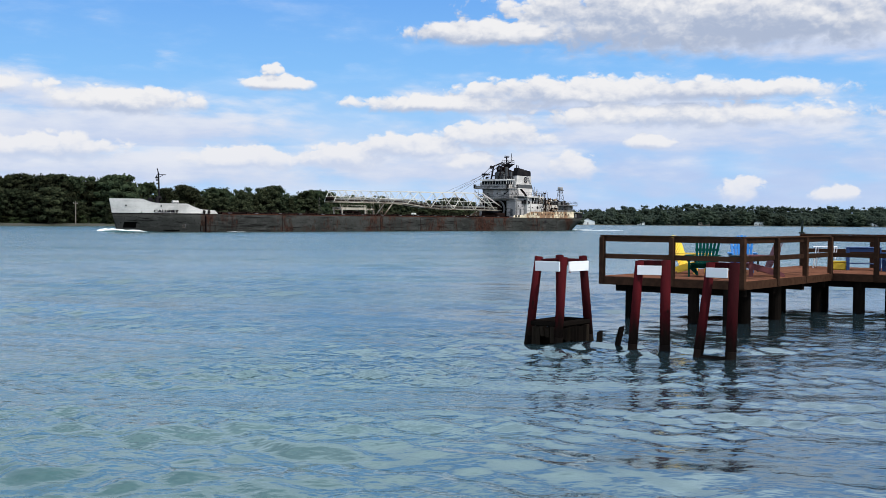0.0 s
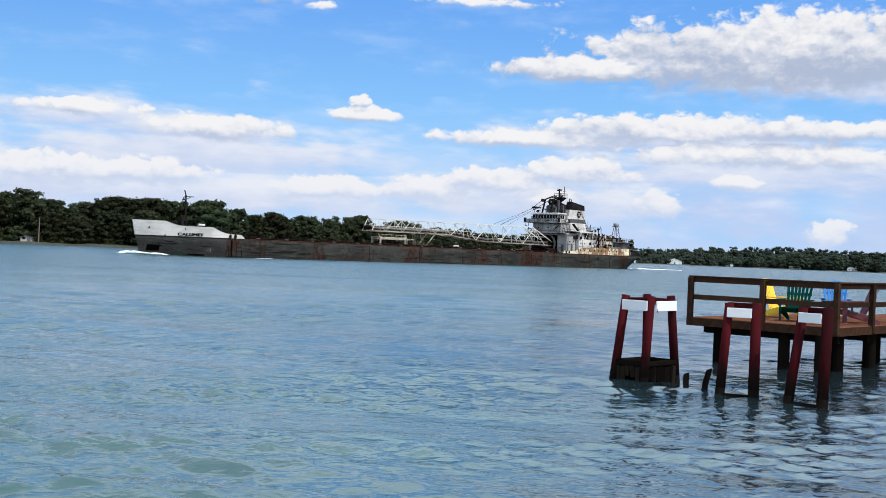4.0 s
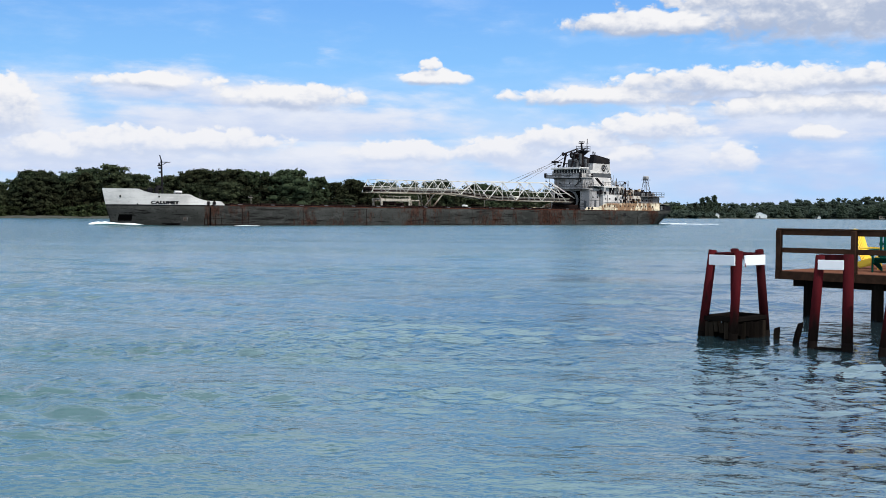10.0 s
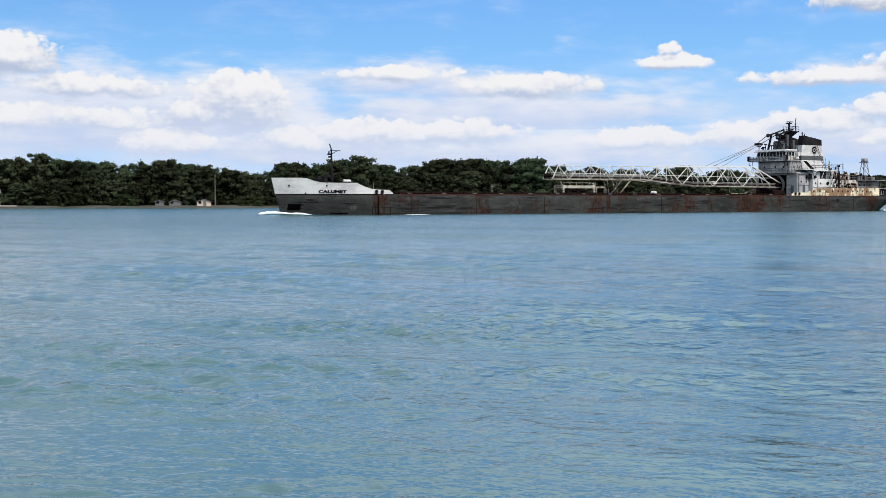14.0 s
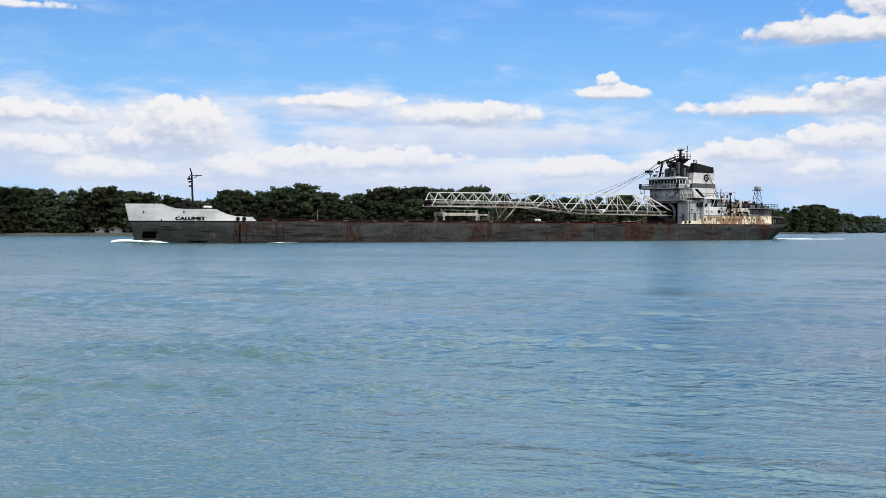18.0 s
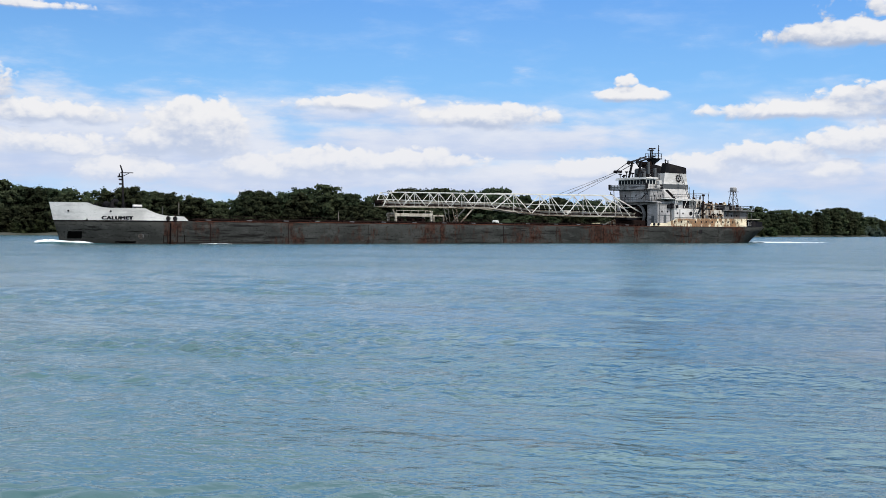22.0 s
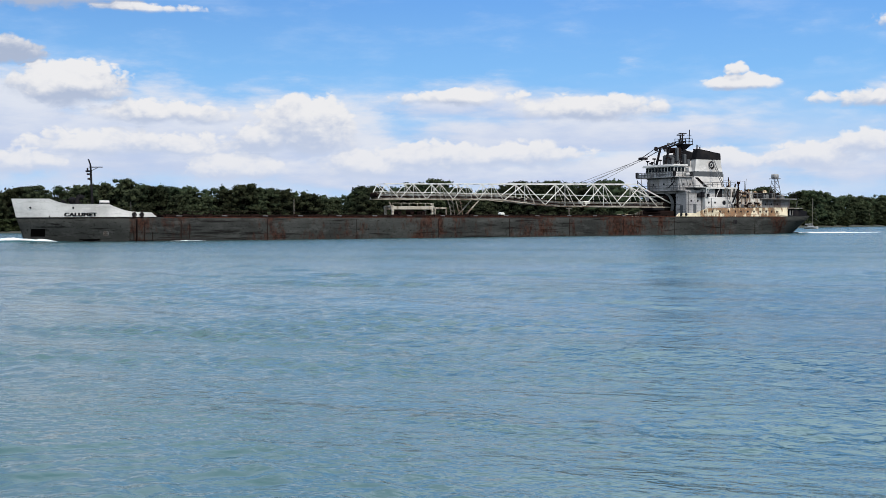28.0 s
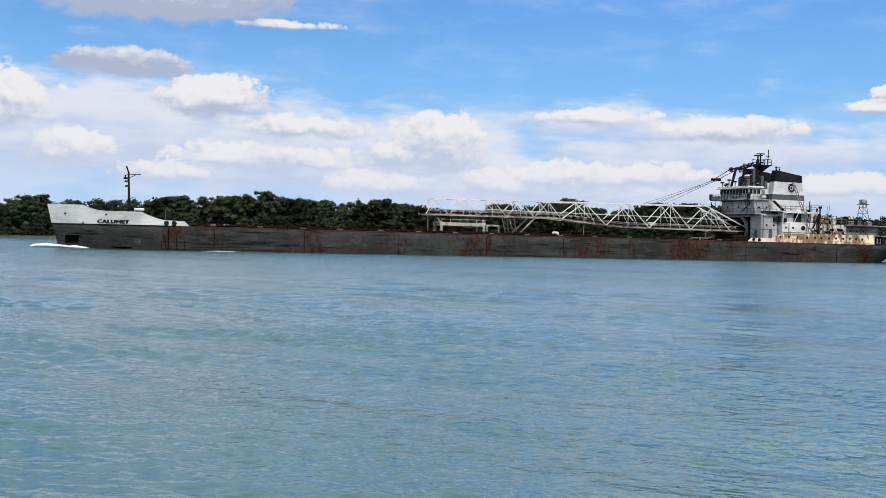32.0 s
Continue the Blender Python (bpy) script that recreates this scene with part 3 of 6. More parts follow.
TOPS = ((-60, -52.3, -51.3, -49.2, -44.2, -41.9, -40, -38.1, -36, -34.2, -32.8, -30.1, -28.9, -27.8, -25.8, -24.4, -22.7, -20.4, -18.7, -15.8, -14.6, -12.5, -10.3, -8.2, -7.2, -6, -5, -3, -0.9, 1.2, 2.8, 4.1, 7.5, 9.5, 13.1, 15, 17.7, 20.3, 30),
        (1.5, 1.45, 1.67, 1.5, 1.87, 1.95, 2.33, 2.0, 1.9, 1.99, 1.85, 1.54, 1.6, 1.92, 1.9, 2.2, 1.65, 2.1, 2.05, 2.15, 1.75, 1.72, 1.47, 1.72, 1.3, 1.5, 1.3, 1.3, 1.05, 1.2, 0.7, 0.62, 0.64, 0.82, 1.0, 0.95, 0.85, 0.9, 0.85))


def shore(az):
    return float(np.interp(az, *SHORE))


def top_height(az, r):
    return math.tan(radians(float(np.interp(az, *TOPS)))) * r + 2.6


def bank():
    """Land behind the waterline of the far side, to the horizon."""
    az = np.arange(-90, 90.1, 0.4)
    d = np.interp(az, *SHORE) + 4 * np.sin(az * 1.9) + 2 * np.sin(az * 5.3)
    steps = [(-3, -0.6), (0, 0.05), (1.5, 0.55), (6, 0.8), (18, 1.0), (60, 1.6), (200, 3), (900, 4), (3300, 4)]
    V = [[polar(a, min(q + s, 4250.0), z) for s, z in steps] for a, q in zip(az, d)]
    me = mesh_of("ground", np.array(V).reshape(-1, 3), grid_faces(len(az), len(steps)), M_BANK, True)
    tagged(new("ground", me), "low grassy river bank under the trees", "ground", kind="structure")
    # near bank underfoot
    me = mesh_of("ground_near", [(-120, 3, 1.05), (120, 3, 1.05), (120, -300, 1.4), (-120, -300, 1.4), (-120, 3, -0.6), (120, 3, -0.6)], [(0, 3, 2, 1), (4, 0, 1, 5)], M_BANK)
    tagged(new("ground_near", me), "grassy near bank with a low edge", "ground", kind="structure")


bank()


# ---- trees ----
def rounded(me, normals):
    """Gives leaves the normals of the masses that they clothe."""
    normals = normals / np.linalg.norm(normals, axis=1)[:, None]
    me.normals_split_custom_set_from_vertices(normals.tolist())
    return me


def leaf_cloud(centres, radii, count, size, g, flat=0.75):
    """Small leaf sprays on the skins of lobes: triangles, as arrays."""
    which = g.integers(0, len(centres), count)
    d = g.normal(size=(count, 3))
    d[:, 2] = d[:, 2] * flat + 0.15
    d /= np.linalg.norm(d, axis=1)[:, None]
    p = centres[which] + d * radii[which] * g.uniform(0.75, 1.4, (count, 1))
    t = np.cross(d, g.normal(size=(count, 3)))
    t /= np.linalg.norm(t, axis=1)[:, None]
    n = d + g.normal(size=(count, 3)) * 0.9
    b = np.cross(n, t)
    b /= np.linalg.norm(b, axis=1)[:, None]
    s = size * g.uniform(0.55, 1.35, (count, 1))
    q = np.stack([p - t * s - b * s * 0.6, p + t * s * 0.9 - b * s * 0.7, p + t * s * 0.15 + b * s], 1)
    nn = d + g.normal(size=(count, 3)) * 0.45 + np.array((0, 0, 0.12))
    return q.reshape(-1, 3), np.arange(count * 3).reshape(-1, 3), np.repeat(nn, 3, axis=0)


def crown_parts(g, height, spread, lobes, count, size, low=0.06, fat=1.0):
    c, rad = [], []
    for i in range(lobes):
        u = g.uniform(0, 1)
        z = height * (low + (0.94 - low) * u)
        w = spread * (0.45 + 0.65 * math.sin(math.pi * min(1, 0.3 + 0.62 * u)))
        a, rr = g.uniform(0, 6.28), w * g.uniform(0.15, 0.86)
        c.append((rr * math.cos(a), rr * math.sin(a), z))
        k = fat * spread * g.uniform(0.13, 0.26) * (1.15 - 0.4 * u)
        rad.append((k * 1.15, k * 1.15, k * 0.85))
    c, rad = np.array(c), np.array(rad)
    c[:, 2] = np.minimum(c[:, 2], height - rad[:, 2])
    V, F, N = leaf_cloud(c, rad, count, size, g)
    N = [N]
    # dense inner masses, so that little sky shows through
    iv, jf = [], []
    for cc, rr in zip(c, rad):
        o = len(V) + sum(len(x) for x in iv)
        ang = np.linspace(0, 2 * math.pi, 6)[:-1]
        ring = np.concatenate([np.stack([np.cos(ang) * w_, np.sin(ang) * w_, np.full(5, z_)], 1) for w_, z_ in ((0.5, -0.7), (0.95, 0.0), (0.4, 0.8))])
        iv.append(cc + ring * rr * g.uniform(0.7, 1.0, (15, 1)))
        N.append(ring + g.normal(size=(15, 3)) * 0.35)
        for k in range(2):
            for j in range(5):
                a, b_, c_, e = o + k * 5 + j, o + k * 5 + (j + 1) % 5, o + k * 5 + 5 + (j + 1) % 5, o + k * 5 + 5 + j
                jf += [[a, b_, c_], [a, c_, e]]
    return np.concatenate([V] + iv), np.concatenate([F, np.array(jf)]), c, np.concatenate(N)


def crown_mesh(seed, height, spread, lobes, count, size, material, low=0.06):
    V, F, c, N = crown_parts(np.random.default_rng(seed), height, spread, lobes, count, size, low)
    return rounded(mesh_of("crown", V, F, material, True), N), c


def tree_model(seed, height=16.0, spread=5.0, lobes=26, count=1500, size=0.42, material=None):
    material = material or M_LEAF
    t = new("tree")
    me, c = crown_mesh(seed, height, spread, lobes, count, size, material)
    o = new("crown", me)
    o.parent = t
    bm = B()
    tube(bm, (0, 0, -0.4), (0.1, 0.05, height * 0.45), 0.34, 7, 0.2)
    tube(bm, (0.1, 0.05, height * 0.45), (0.0, 0.1, height * 0.8), 0.2, 6, 0.06)
    for i, k in enumerate(range(0, len(c), max(1, len(c) // 9))):
        low = min(height * (0.22 + 0.05 * i), c[k][2] * 0.8)
        tube(bm, (0.05, 0.03, low), c[k], 0.11, 5, 0.03)
    part("trunk", bm, M_BARK, t)
    return tagged(t, "leafy broadleaf tree on the far river bank", "tree", "trees on the far bank")


def plant_banks():
    g = np.random.default_rng(11)
    models = [tree_model(20 + i, 16.0, (5.6, 6.6, 5.0, 7.4, 6.0, 5.4, 6.8)[i], (110, 120, 96, 130, 112, 104, 120)[i], 4200, 0.34, M_LEAF if i % 3 else M_LEAF2) for i in range(7)]
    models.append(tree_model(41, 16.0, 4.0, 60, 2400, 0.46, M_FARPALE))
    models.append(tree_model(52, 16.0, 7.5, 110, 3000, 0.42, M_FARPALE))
    used = set()

    def plant(i, az, r, h, wide=1.0):
        s = h / 16.0
        m = Matrix.LocRotScale(polar(az, r, 0.9), Euler((0, 0, g.uniform(0, 6.28))), (s * wide, s * wide, s))
        if i in used:
            o = copy_thing(models[i], m)
            o.matrix_basis = m
        else:
            used.add(i)
            models[i].matrix_basis = m
    # near stretch of the far bank: two staggered rows
    az = -58.0
    while az < 3.2:
        d = shore(az)
        for row, (back, k) in enumerate(((g.uniform(24, 40), g.uniform(0.8, 1.04)), (g.uniform(9, 20), g.uniform(0.42, 0.8)))):
            if row == 1 and (g.uniform() < 0.25 or -35.2 < az < -30.5 or -43.2 < az < -41.4):
                continue
            a = az + g.uniform(-0.25, 0.25)
            r = d + back
            plant(int(g.integers(0, 7)), a, r, top_height(a, r) * k, g.uniform(0.95, 1.25))
        az += math.degrees(6.2 / d) * g.uniform(0.75, 1.25)
    # the crests that stand above the rest
    for a, k in ((-51.3, 1), (-44.2, 1), (-41.9, 1), (-40, 1), (-34.2, 1), (-27.8, 1), (-25.8, 1), (-24.4, 1.02), (-20.4, 1), (-18.7, 1), (-15.8, 1), (-12.5, 1), (-8.2, 1), (-6, 1), (1.2, 1), (5.0, 1.36), (5.3, 1.42), (5.62, 1.52)):
        r = shore(a) + 24
        plant(int(g.integers(0, 7)) if k < 1.3 else 7, a, r, top_height(a, r) * k, 1.15 if k < 1.3 else 0.75)
    # lighter single trees that stand out in front of the distant woods
    for a, k in ((4.7, 1.05), (5.15, 1.1), (5.45, 1.15), (5.85, 1.0), (6.4, 0.7)):
        plant(7 + (k < 0.9), a, shore(a) + 20, top_height(a, shore(a)) * k, 0.8)
    a = 6.9
    while a < 31:
        r = shore(a) + g.uniform(4, 9)
        plant(8, a, r, top_height(a, r) * g.uniform(0.32, 0.72), g.uniform(0.9, 1.5))
        a += g.uniform(0.35, 1.3)
    # low willow scrub at the water's edge
    shrub = new("shrub")
    me, _ = crown_mesh(77, 3.4, 2.6, 26, 1200, 0.2, M_SHRUB, 0.0)
    o = new("foliage", me)
    o.parent = shrub
    bm = B()
    tube(bm, (0, 0, -0.3), (0, 0, 1.4), 0.08, 5)
    part("stem", bm, M_BARK, shrub)
    tagged(shrub, "pale bushy willow shrub at the water's edge", "shrub", "shrubs on the far bank")
    first = True
    for az in np.arange(-57, 3, 0.42):
        if g.uniform() < 0.3:
            continue
        a = az + g.uniform(-0.2, 0.2)
        if -35 < a < -31.0 or -43.1 < a < -41.4:
            continue
        s = g.uniform(0.5, 1.5) * (1.3 if a > -8 else 1)
        m = Matrix.LocRotScale(polar(a, shore(a) + g.uniform(7, 14), 0.7), Euler((0, 0, g.uniform(0, 6.28))), (s * g.uniform(0.9, 1.5), s * g.uniform(0.9, 1.5), s))
        if first:
            shrub.matrix_basis, first = m, False
        else:
            copy_thing(shrub, m).matrix_basis = m


def woods(name, label, az0, az1, rows, gap, pitch, spread, count, size, share, material, seed, lobes=9, fat=1.0):
    """A joined mass of crowns behind the single trees."""
    g = np.random.default_rng(seed)
    V, F, N, n = [], [], [], 0
    az = az0
    while az < az1:
        d = shore(az)
        for row in range(rows):
            a = az + g.uniform(-0.2, 0.2)
            r = d + gap + row * gap * 0.9 + g.uniform(-5, 5)
            h = top_height(a, r) * (share[0] + (share[1] - share[0]) * row / max(1, rows - 1) + g.uniform(-0.045, 0.045))
            v, f, _, nrm = crown_parts(g, h, g.uniform(*spread), lobes, count, size, 0.0, fat)
            v = v + np.array(polar(a, r, 0.9))
            V.append(v)
            F.append(f + n)
            N.append(nrm)
            n += len(v)
        az += math.degrees(pitch / d)
    me = rounded(mesh_of(name, np.concatenate(V), np.concatenate(F), material, True), np.concatenate(N))
    tagged(new(name, me), label, "woods", kind="stuff")


plant_banks()
woods("bank_woods", "dense dark green woods behind the bank trees", -60, 4, 2, 42, 5.5, (5.5, 8), 1000, 0.4, (0.8, 0.96), M_LEAF2, 8, 40, 1.3)
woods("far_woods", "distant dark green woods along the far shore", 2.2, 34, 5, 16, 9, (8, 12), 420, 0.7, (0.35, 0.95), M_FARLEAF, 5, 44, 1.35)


# ---- the ship: bow at x = 0, stern at x = -190, port side +y ----
def half(x, z):
    """Half breadth of the hull at x, by height."""
    s = -x
    s2 = s - 2.2 * (1 - min(1.0, max(0.0, z / 7.1))) ** 1.4
    fore = 10.3 * (1 - max(0.0, 1 - max(0.0, s2 + 0.15) / 22.0) ** 2.3) if s2 < 22 else 10.3
    back = 1.0
    end = 189.5 + min(0, (z - 3.9)) * 1.3
    q = (end - s) / 22.0
    if q < 1:
        back = max(0.0, 1 - (1 - max(q, 0)) ** 2.6) ** 0.75
    # the run tucks in under the counter
    tuck = 0.3 * max(0.0, min(1.0, (s - 160) / 26)) ** 1.3 * max(0.0, min(1.3, 1 - z / 3.9))
    return max(0.02, min(fore, 10.3 * back) * (1 - tuck))


def raked(x, z):
    """Station x drawn in towards the water by the rake of stem and stern."""
    if x < -150:
        return x + 1.3 * max(0.0, 3.9 - z) * (-150 - x) / 39.4
    return x - 2.2 * (1 - min(1.0, max(0.0, z / 7.1))) ** 1.4 * max(0.0, 1 + x / 9.0)


def hull_top(x):
    return 3.95 + (0.0 if x < -20 else 0.08) + (0.35 * ((-x - 172) / 17) ** 2 if x < -172 else 0)


def shell(bm, xs, z0, z1, thick, sides=(1, -1), out=0.0):
    """Plating that follows the hull's plan between two height functions."""
    for sgn in sides:
        rings = []
        for x in xs:
            a, b = z0(x), z1(x)
            xa, xb = raked(x, a), raked(x, b)
            rings.append([(xa, sgn * (half(xa, a) + out), a), (xb, sgn * (half(xb, b) + out), b), (xb, sgn * max(0.01, half(xb, b) + out - thick), b), (xa, sgn * max(0.01, half(xa, a) + out - thick), a)])
        sweep(bm, rings)
    return bm


def focsle_top(x):
    """Level at the stem, then two hollow sweeps down to the deck."""
    q = -x
    if q < 4.9:
        return 7.1 - 0.01 * q
    if q < 8.0:
        return 6.15 + 0.9 * (1 - (q - 4.9) / 3.1) ** 1.9
    if q < 13.4:
        return 6.15 - 0.006 * (q - 8.0)
    if q < 17.4:
        return 4.85 + 1.27 * (1 - (q - 13.4) / 4.0) ** 1.7
    if q < 20.0:
        return 4.85 - 0.03 * (q - 17.4)
    return 4.77 - 0.85 * (q - 20.0)


def bulwark_top(x):
    return float(np.interp(-x, (136.6, 137.3, 142.5, 144.0, 146, 176), (4.1, 4.75, 4.8, 5.3, 5.9, 6.15)))


def ship():
    sh = new("lake_freighter")
    tagged(sh, "long grey rusty lake freighter with white stern house, under way", "ship")
    # hull
    xs = sorted({0.14, 0, -0.4, -1, -2, -3.5, -5, -7, -9.5, -12, -15, -18, -22, *range(-160, -22, 6), -166, -170, -174, -177, -180, -183, -185.5, -187.5, -188.8, -189.4}, reverse=True)
    bm = B()
    rings = []
    for x in xs:
        t = hull_top(x)
        zs = (-3, -1, 0.3, 1.6, 2.8, t)
        rings.append([(raked(x, z), half(raked(x, z), z), z) for z in zs] + [(raked(x, z), -half(raked(x, z), z), z) for z in reversed(zs)])
    sweep(bm, rings)
    hull = part("hull", bm, M_HULL, sh, "dark grey steel hull streaked with rust")
    for f in hull.data.polygons:
        f.use_smooth = abs(f.normal.z) < 0.7
    # deck edge
    bm = shell(B(), [x for x in xs if -170 < x < -20.5], lambda x: 3.88, lambda x: 4.03, 0.16, out=0.05)
    part("deck_edge", bm, M_DECKEDGE, sh, "rust red deck edge")
    # plate seams and rub marks: upright fenders on the side
    seam = None
    for x in (-17.6, -25, -40.5, -58, -75.5, -92, -107, -121.5, -136, -150, -161):
        bm = B()
        bx(bm, -0.06, 0.06, 9.9, 10.34, -0.3, 3.6, 0.02)
        if seam is None:
            seam = part("rub_bar", bm, M_SCRAPE, sh, "rusty upright rub bar")
            seam.matrix_basis = Matrix.Translation((x, 0, 0))
        else:
            bm.free()
            again(seam, Matrix.Translation((x, min(0, half(x, 2) - 10.3), 0)))
    # rusted fender frame low on the bow shoulder
    for x, z0, z1 in ((-16.6, 0.2, 1.4), (-17.2, 0.2, 2.9), (-18.9, 0.2, 3.2), (-20.2, 0.2, 1.5), (-26.4, 0.2, 2.9)):
        for sgn in (1, -1):
            y = sgn * half(x, 1.0)
            part("fender_frame", bx(B(), x - 0.05, x + 0.05, y - 0.05, y + 0.05, z0, z1, 0.02), M_SCRAPE, sh, "rusty fender frame")
    for x0, x1, z0, z1 in ((-16.5, -21.1, 1.42, 1.36), (-21.1, -31, 0.55, 0.72), (-16.5, -34, 0.22, 0.22)):
        for sgn in (1, -1):
            n = 6
            bm = B()
            for i in range(n):
                a_, b_ = x0 + (x1 - x0) * i / n, x0 + (x1 - x0) * (i + 1) / n
                beam(bm, (a_, sgn * half(a_, 1), z0 + (z1 - z0) * i / n), (b_, sgn * half(b_, 1), z0 + (z1 - z0) * (i + 1) / n), 0.07, 0.07)
            part("fender_frame", bm, M_SCRAPE, sh, "rusty fender frame")
    # white forecastle plating
    fx = [0.14, 0, -0.6, -1.4, -2.6, -4, -4.9, -5.3, -5.7, -6.1, -6.6, -7.2, -8, -10, -12, -13.4, -13.8, -14.2, -14.7, -15.3, -16, -16.7, -17.4, -18.5, -20.0, -20.8]
    bm = shell(B(), fx, lambda x: 4.0, focsle_top, 0.25, out=0.05)
    part("forecastle", bm, M_WHITE, sh, "white painted forecastle plating")
    bm = B()
    ring = [[(x, half(x, 4.5) - 0.2, 4.6), (x, -half(x, 4.5) + 0.2, 4.6), (x, -half(x, 4.5) + 0.2, 4.4), (x, half(x, 4.5) - 0.2, 4.4)] for x in fx[1:]]
    part("forecastle_deck", sweep(bm, ring), M_RUSTDECK, sh)
    bm = shell(B(), fx[:-2], lambda x: 3.93, lambda x: 4.02, 0.2, out=0.09)
    part("bow_stripe", bm, M_RUSTDECK, sh, "thin dark red stripe")
    # name on both bows
    for sgn in (1, -1):
        cu = bpy.data.curves.new("ship_name", "FONT")
        cu.body, cu.size, cu.extrude, cu.align_x, cu.offset = "CALUMET", 0.92, 0.02, "CENTER", 0.0
        cu.space_character = 1.12
        tmp = bpy.data.objects.new("tmp", cu)
        scene.collection.objects.link(tmp)
        me = bpy.data.meshes.new_from_object(tmp.evaluated_get(bpy.context.evaluated_depsgraph_get()))
        bpy.data.objects.remove(tmp)
        xa, xb = -7.0, -11.5
        w = max(v.co.x for v in me.vertices) - min(v.co.x for v in me.vertices)
        bold = B()
        for n, (dx, dz) in enumerate(((0, 0), (0.075, 0), (-0.075, 0), (0.035, 0.045), (-0.035, -0.03), (0.035, -0.03), (-0.035, 0.045))):
            k0 = len(bold.verts)
            bold.from_mesh(me)
            bold.verts.ensure_lookup_table()
            for v in bold.verts[k0:]:
                along = (xa + xb) / 2 - sgn * (v.co.x + dx) * (xa - xb) / w
                up = 4.17 + (v.co.y + dz) * 0.86
                v.co = (along, sgn * (half(along, up) + 0.07 + 0.004 * n + v.co.z), up)
        part("ship_name", bold, M_BLACK, sh, "black lettering CALUMET")
    # portholes, anchor pockets, marks
    for sgn in (1, -1):
        for x, z in ((-2.4, 5.6), (-8.2, 5.55), (-5.0, 4.12)):
            y = sgn * (half(x, z) + 0.05)
            part("porthole", tube(B(), (x, y - 0.05, z), (x, y + 0.05, z), 0.17, 12), M_BLACK, sh)
        # no hollow: a solid block whose black is the pocket's shade
        bm = bx(B(), -4.5, -2.6, 0, 0.4, 0.85, 2.1, 0.05)
        for v in bm.verts:
            v.co.y = sgn * (half(v.co.x, v.co.z) + (0.06 if v.co.y > 0.2 else -0.5))
        part("anchor_pocket", bm, M_VOID, sh, "anchor pocket, a block coloured black for its shade")
        bm = B()
        for a in range(20):
            t0, t1 = a * math.pi / 10, (a + 1) * math.pi / 10
            beam(bm, (0.4 * math.cos(t0), 0.4 * math.sin(t0), 0), (0.4 * math.cos(t1), 0.4 * math.sin(t1), 0), 0.07, 0.04)
        for a in range(4):
            t0 = a * math.pi / 2
            beam(bm, (0.08 * math.cos(t0), 0.08 * math.sin(t0), 0), (0.34 * math.cos(t0), 0.34 * math.sin(t0), 0), 0.13, 0.04)
        bm.transform(Matrix.Translation((-12.95, 0, 1.3)) @ Matrix.Rotation(math.pi / 2, 4, "X"))
        for v in bm.verts:
            v.co.y = sgn * (half(v.co.x, v.co.z) + 0.06) + v.co.y
        part("thruster_mark", bm, M_DULL, sh, "small white round mark")
    # foremast with yard
    bm = tube(B(), (-13, 0, 4.5), (-12.7, 0, 12.9), 0.24, 8, 0.16)
    mast = part("foremast", bm, M_BLACK, sh, "black steel foremast")
    part("yard", beam(B(), (-12.4, 0, 12.55), (-14.7, 0, 12.6), 0.14, 0.14), M_BLACK, mast)
    part("masthead", tube(B(), (-12.7, 0, 12.9), (-12.35, 0, 13.9), 0.13, 6), M_BLACK, mast)
    part("brace", beam(B(), (-12.75, 0, 11.9), (-13.9, 0, 12.5), 0.1, 0.1), M_BLACK, mast)
    part("mast_light", tube(B(), (-12.2, 0, 11.9), (-12.2, 0, 12.4), 0.14, 8), M_BLACK, mast)
    part("mast_step", bx(B(), -13.6, -12.4, -0.6, 0.6, 4.5, 6.2, 0.1), M_BLACK, mast)
    # windlass, vents and a white locker on the forecastle
    for x, y, r, h in ((-9.4, 1.5, 0.65, 2.2), (-8.6, -2, 0.5, 1.9), (-10.3, 3.0, 0.35, 1.6)):
        bm = tube(B(), (x, y, 4.6), (x, y, 4.6 + h), r * 0.6, 10)
        bmesh.ops.create_uvsphere(bm, u_segments=10, v_segments=6, radius=r, matrix=Matrix.Translation((x + 0.1, y, 4.6 + h)))
        part("cowl_vent", bm, M_BLACK, sh, "black cowl ventilator")
    raft = part("life_raft", tube(B(), (-14.6, 4.4, 6.55), (-13.0, 4.4, 6.55), 0.28, 12), M_WHITE, sh, "white life raft canister")
    for x in (-14.3, -13.3):
        part("cradle", bx(B(), x - 0.08, x + 0.08, 4.1, 4.7, 4.55, 6.35), M_BLACK, raft)
    part("horn_vent", tube(B(), (-9.6, 3.4, 4.6), (-9.6, 3.4, 6.9), 0.4, 10), M_BLACK, sh, "black horn-shaped ventilator")
    bm = B()
    for q in range(6):
        a0, a1 = q * 0.42, (q + 1) * 0.42
        tube(bm, (-9.6 - 0.55 + 0.55 * math.cos(a0), 3.4, 6.9 + 0.55 * math.sin(a0)), (-9.6 - 0.55 + 0.55 * math.cos(a1), 3.4, 6.9 + 0.55 * math.sin(a1)), 0.4, 10)
    part("horn_mouth", bm, M_BLACK, sh)
    for z, l in ((11.2, 0.5), (11.7, 0.7), (10.4, 0.4)):
        part("mast_lamp", bx(B(), -12.6, -12.6 + l, -0.2, 0.2, z, z + 0.3, 0.05), M_BLACK, mast)
    for x in (-17.2, -18.4):
        for sgn in (1, -1):
            part("fairlead_ring", tube(B(), (x, sgn * half(x, 4.4), 4.4), (x, sgn * (half(x, 4.4) + 0.12), 4.4), 0.29, 14), M_BLACK, sh)
    for x in (-17.2, -18.4):
        for sgn in (1, -1):
            y = sgn * (half(x, 4.4) + 0.06)
            bm = B()
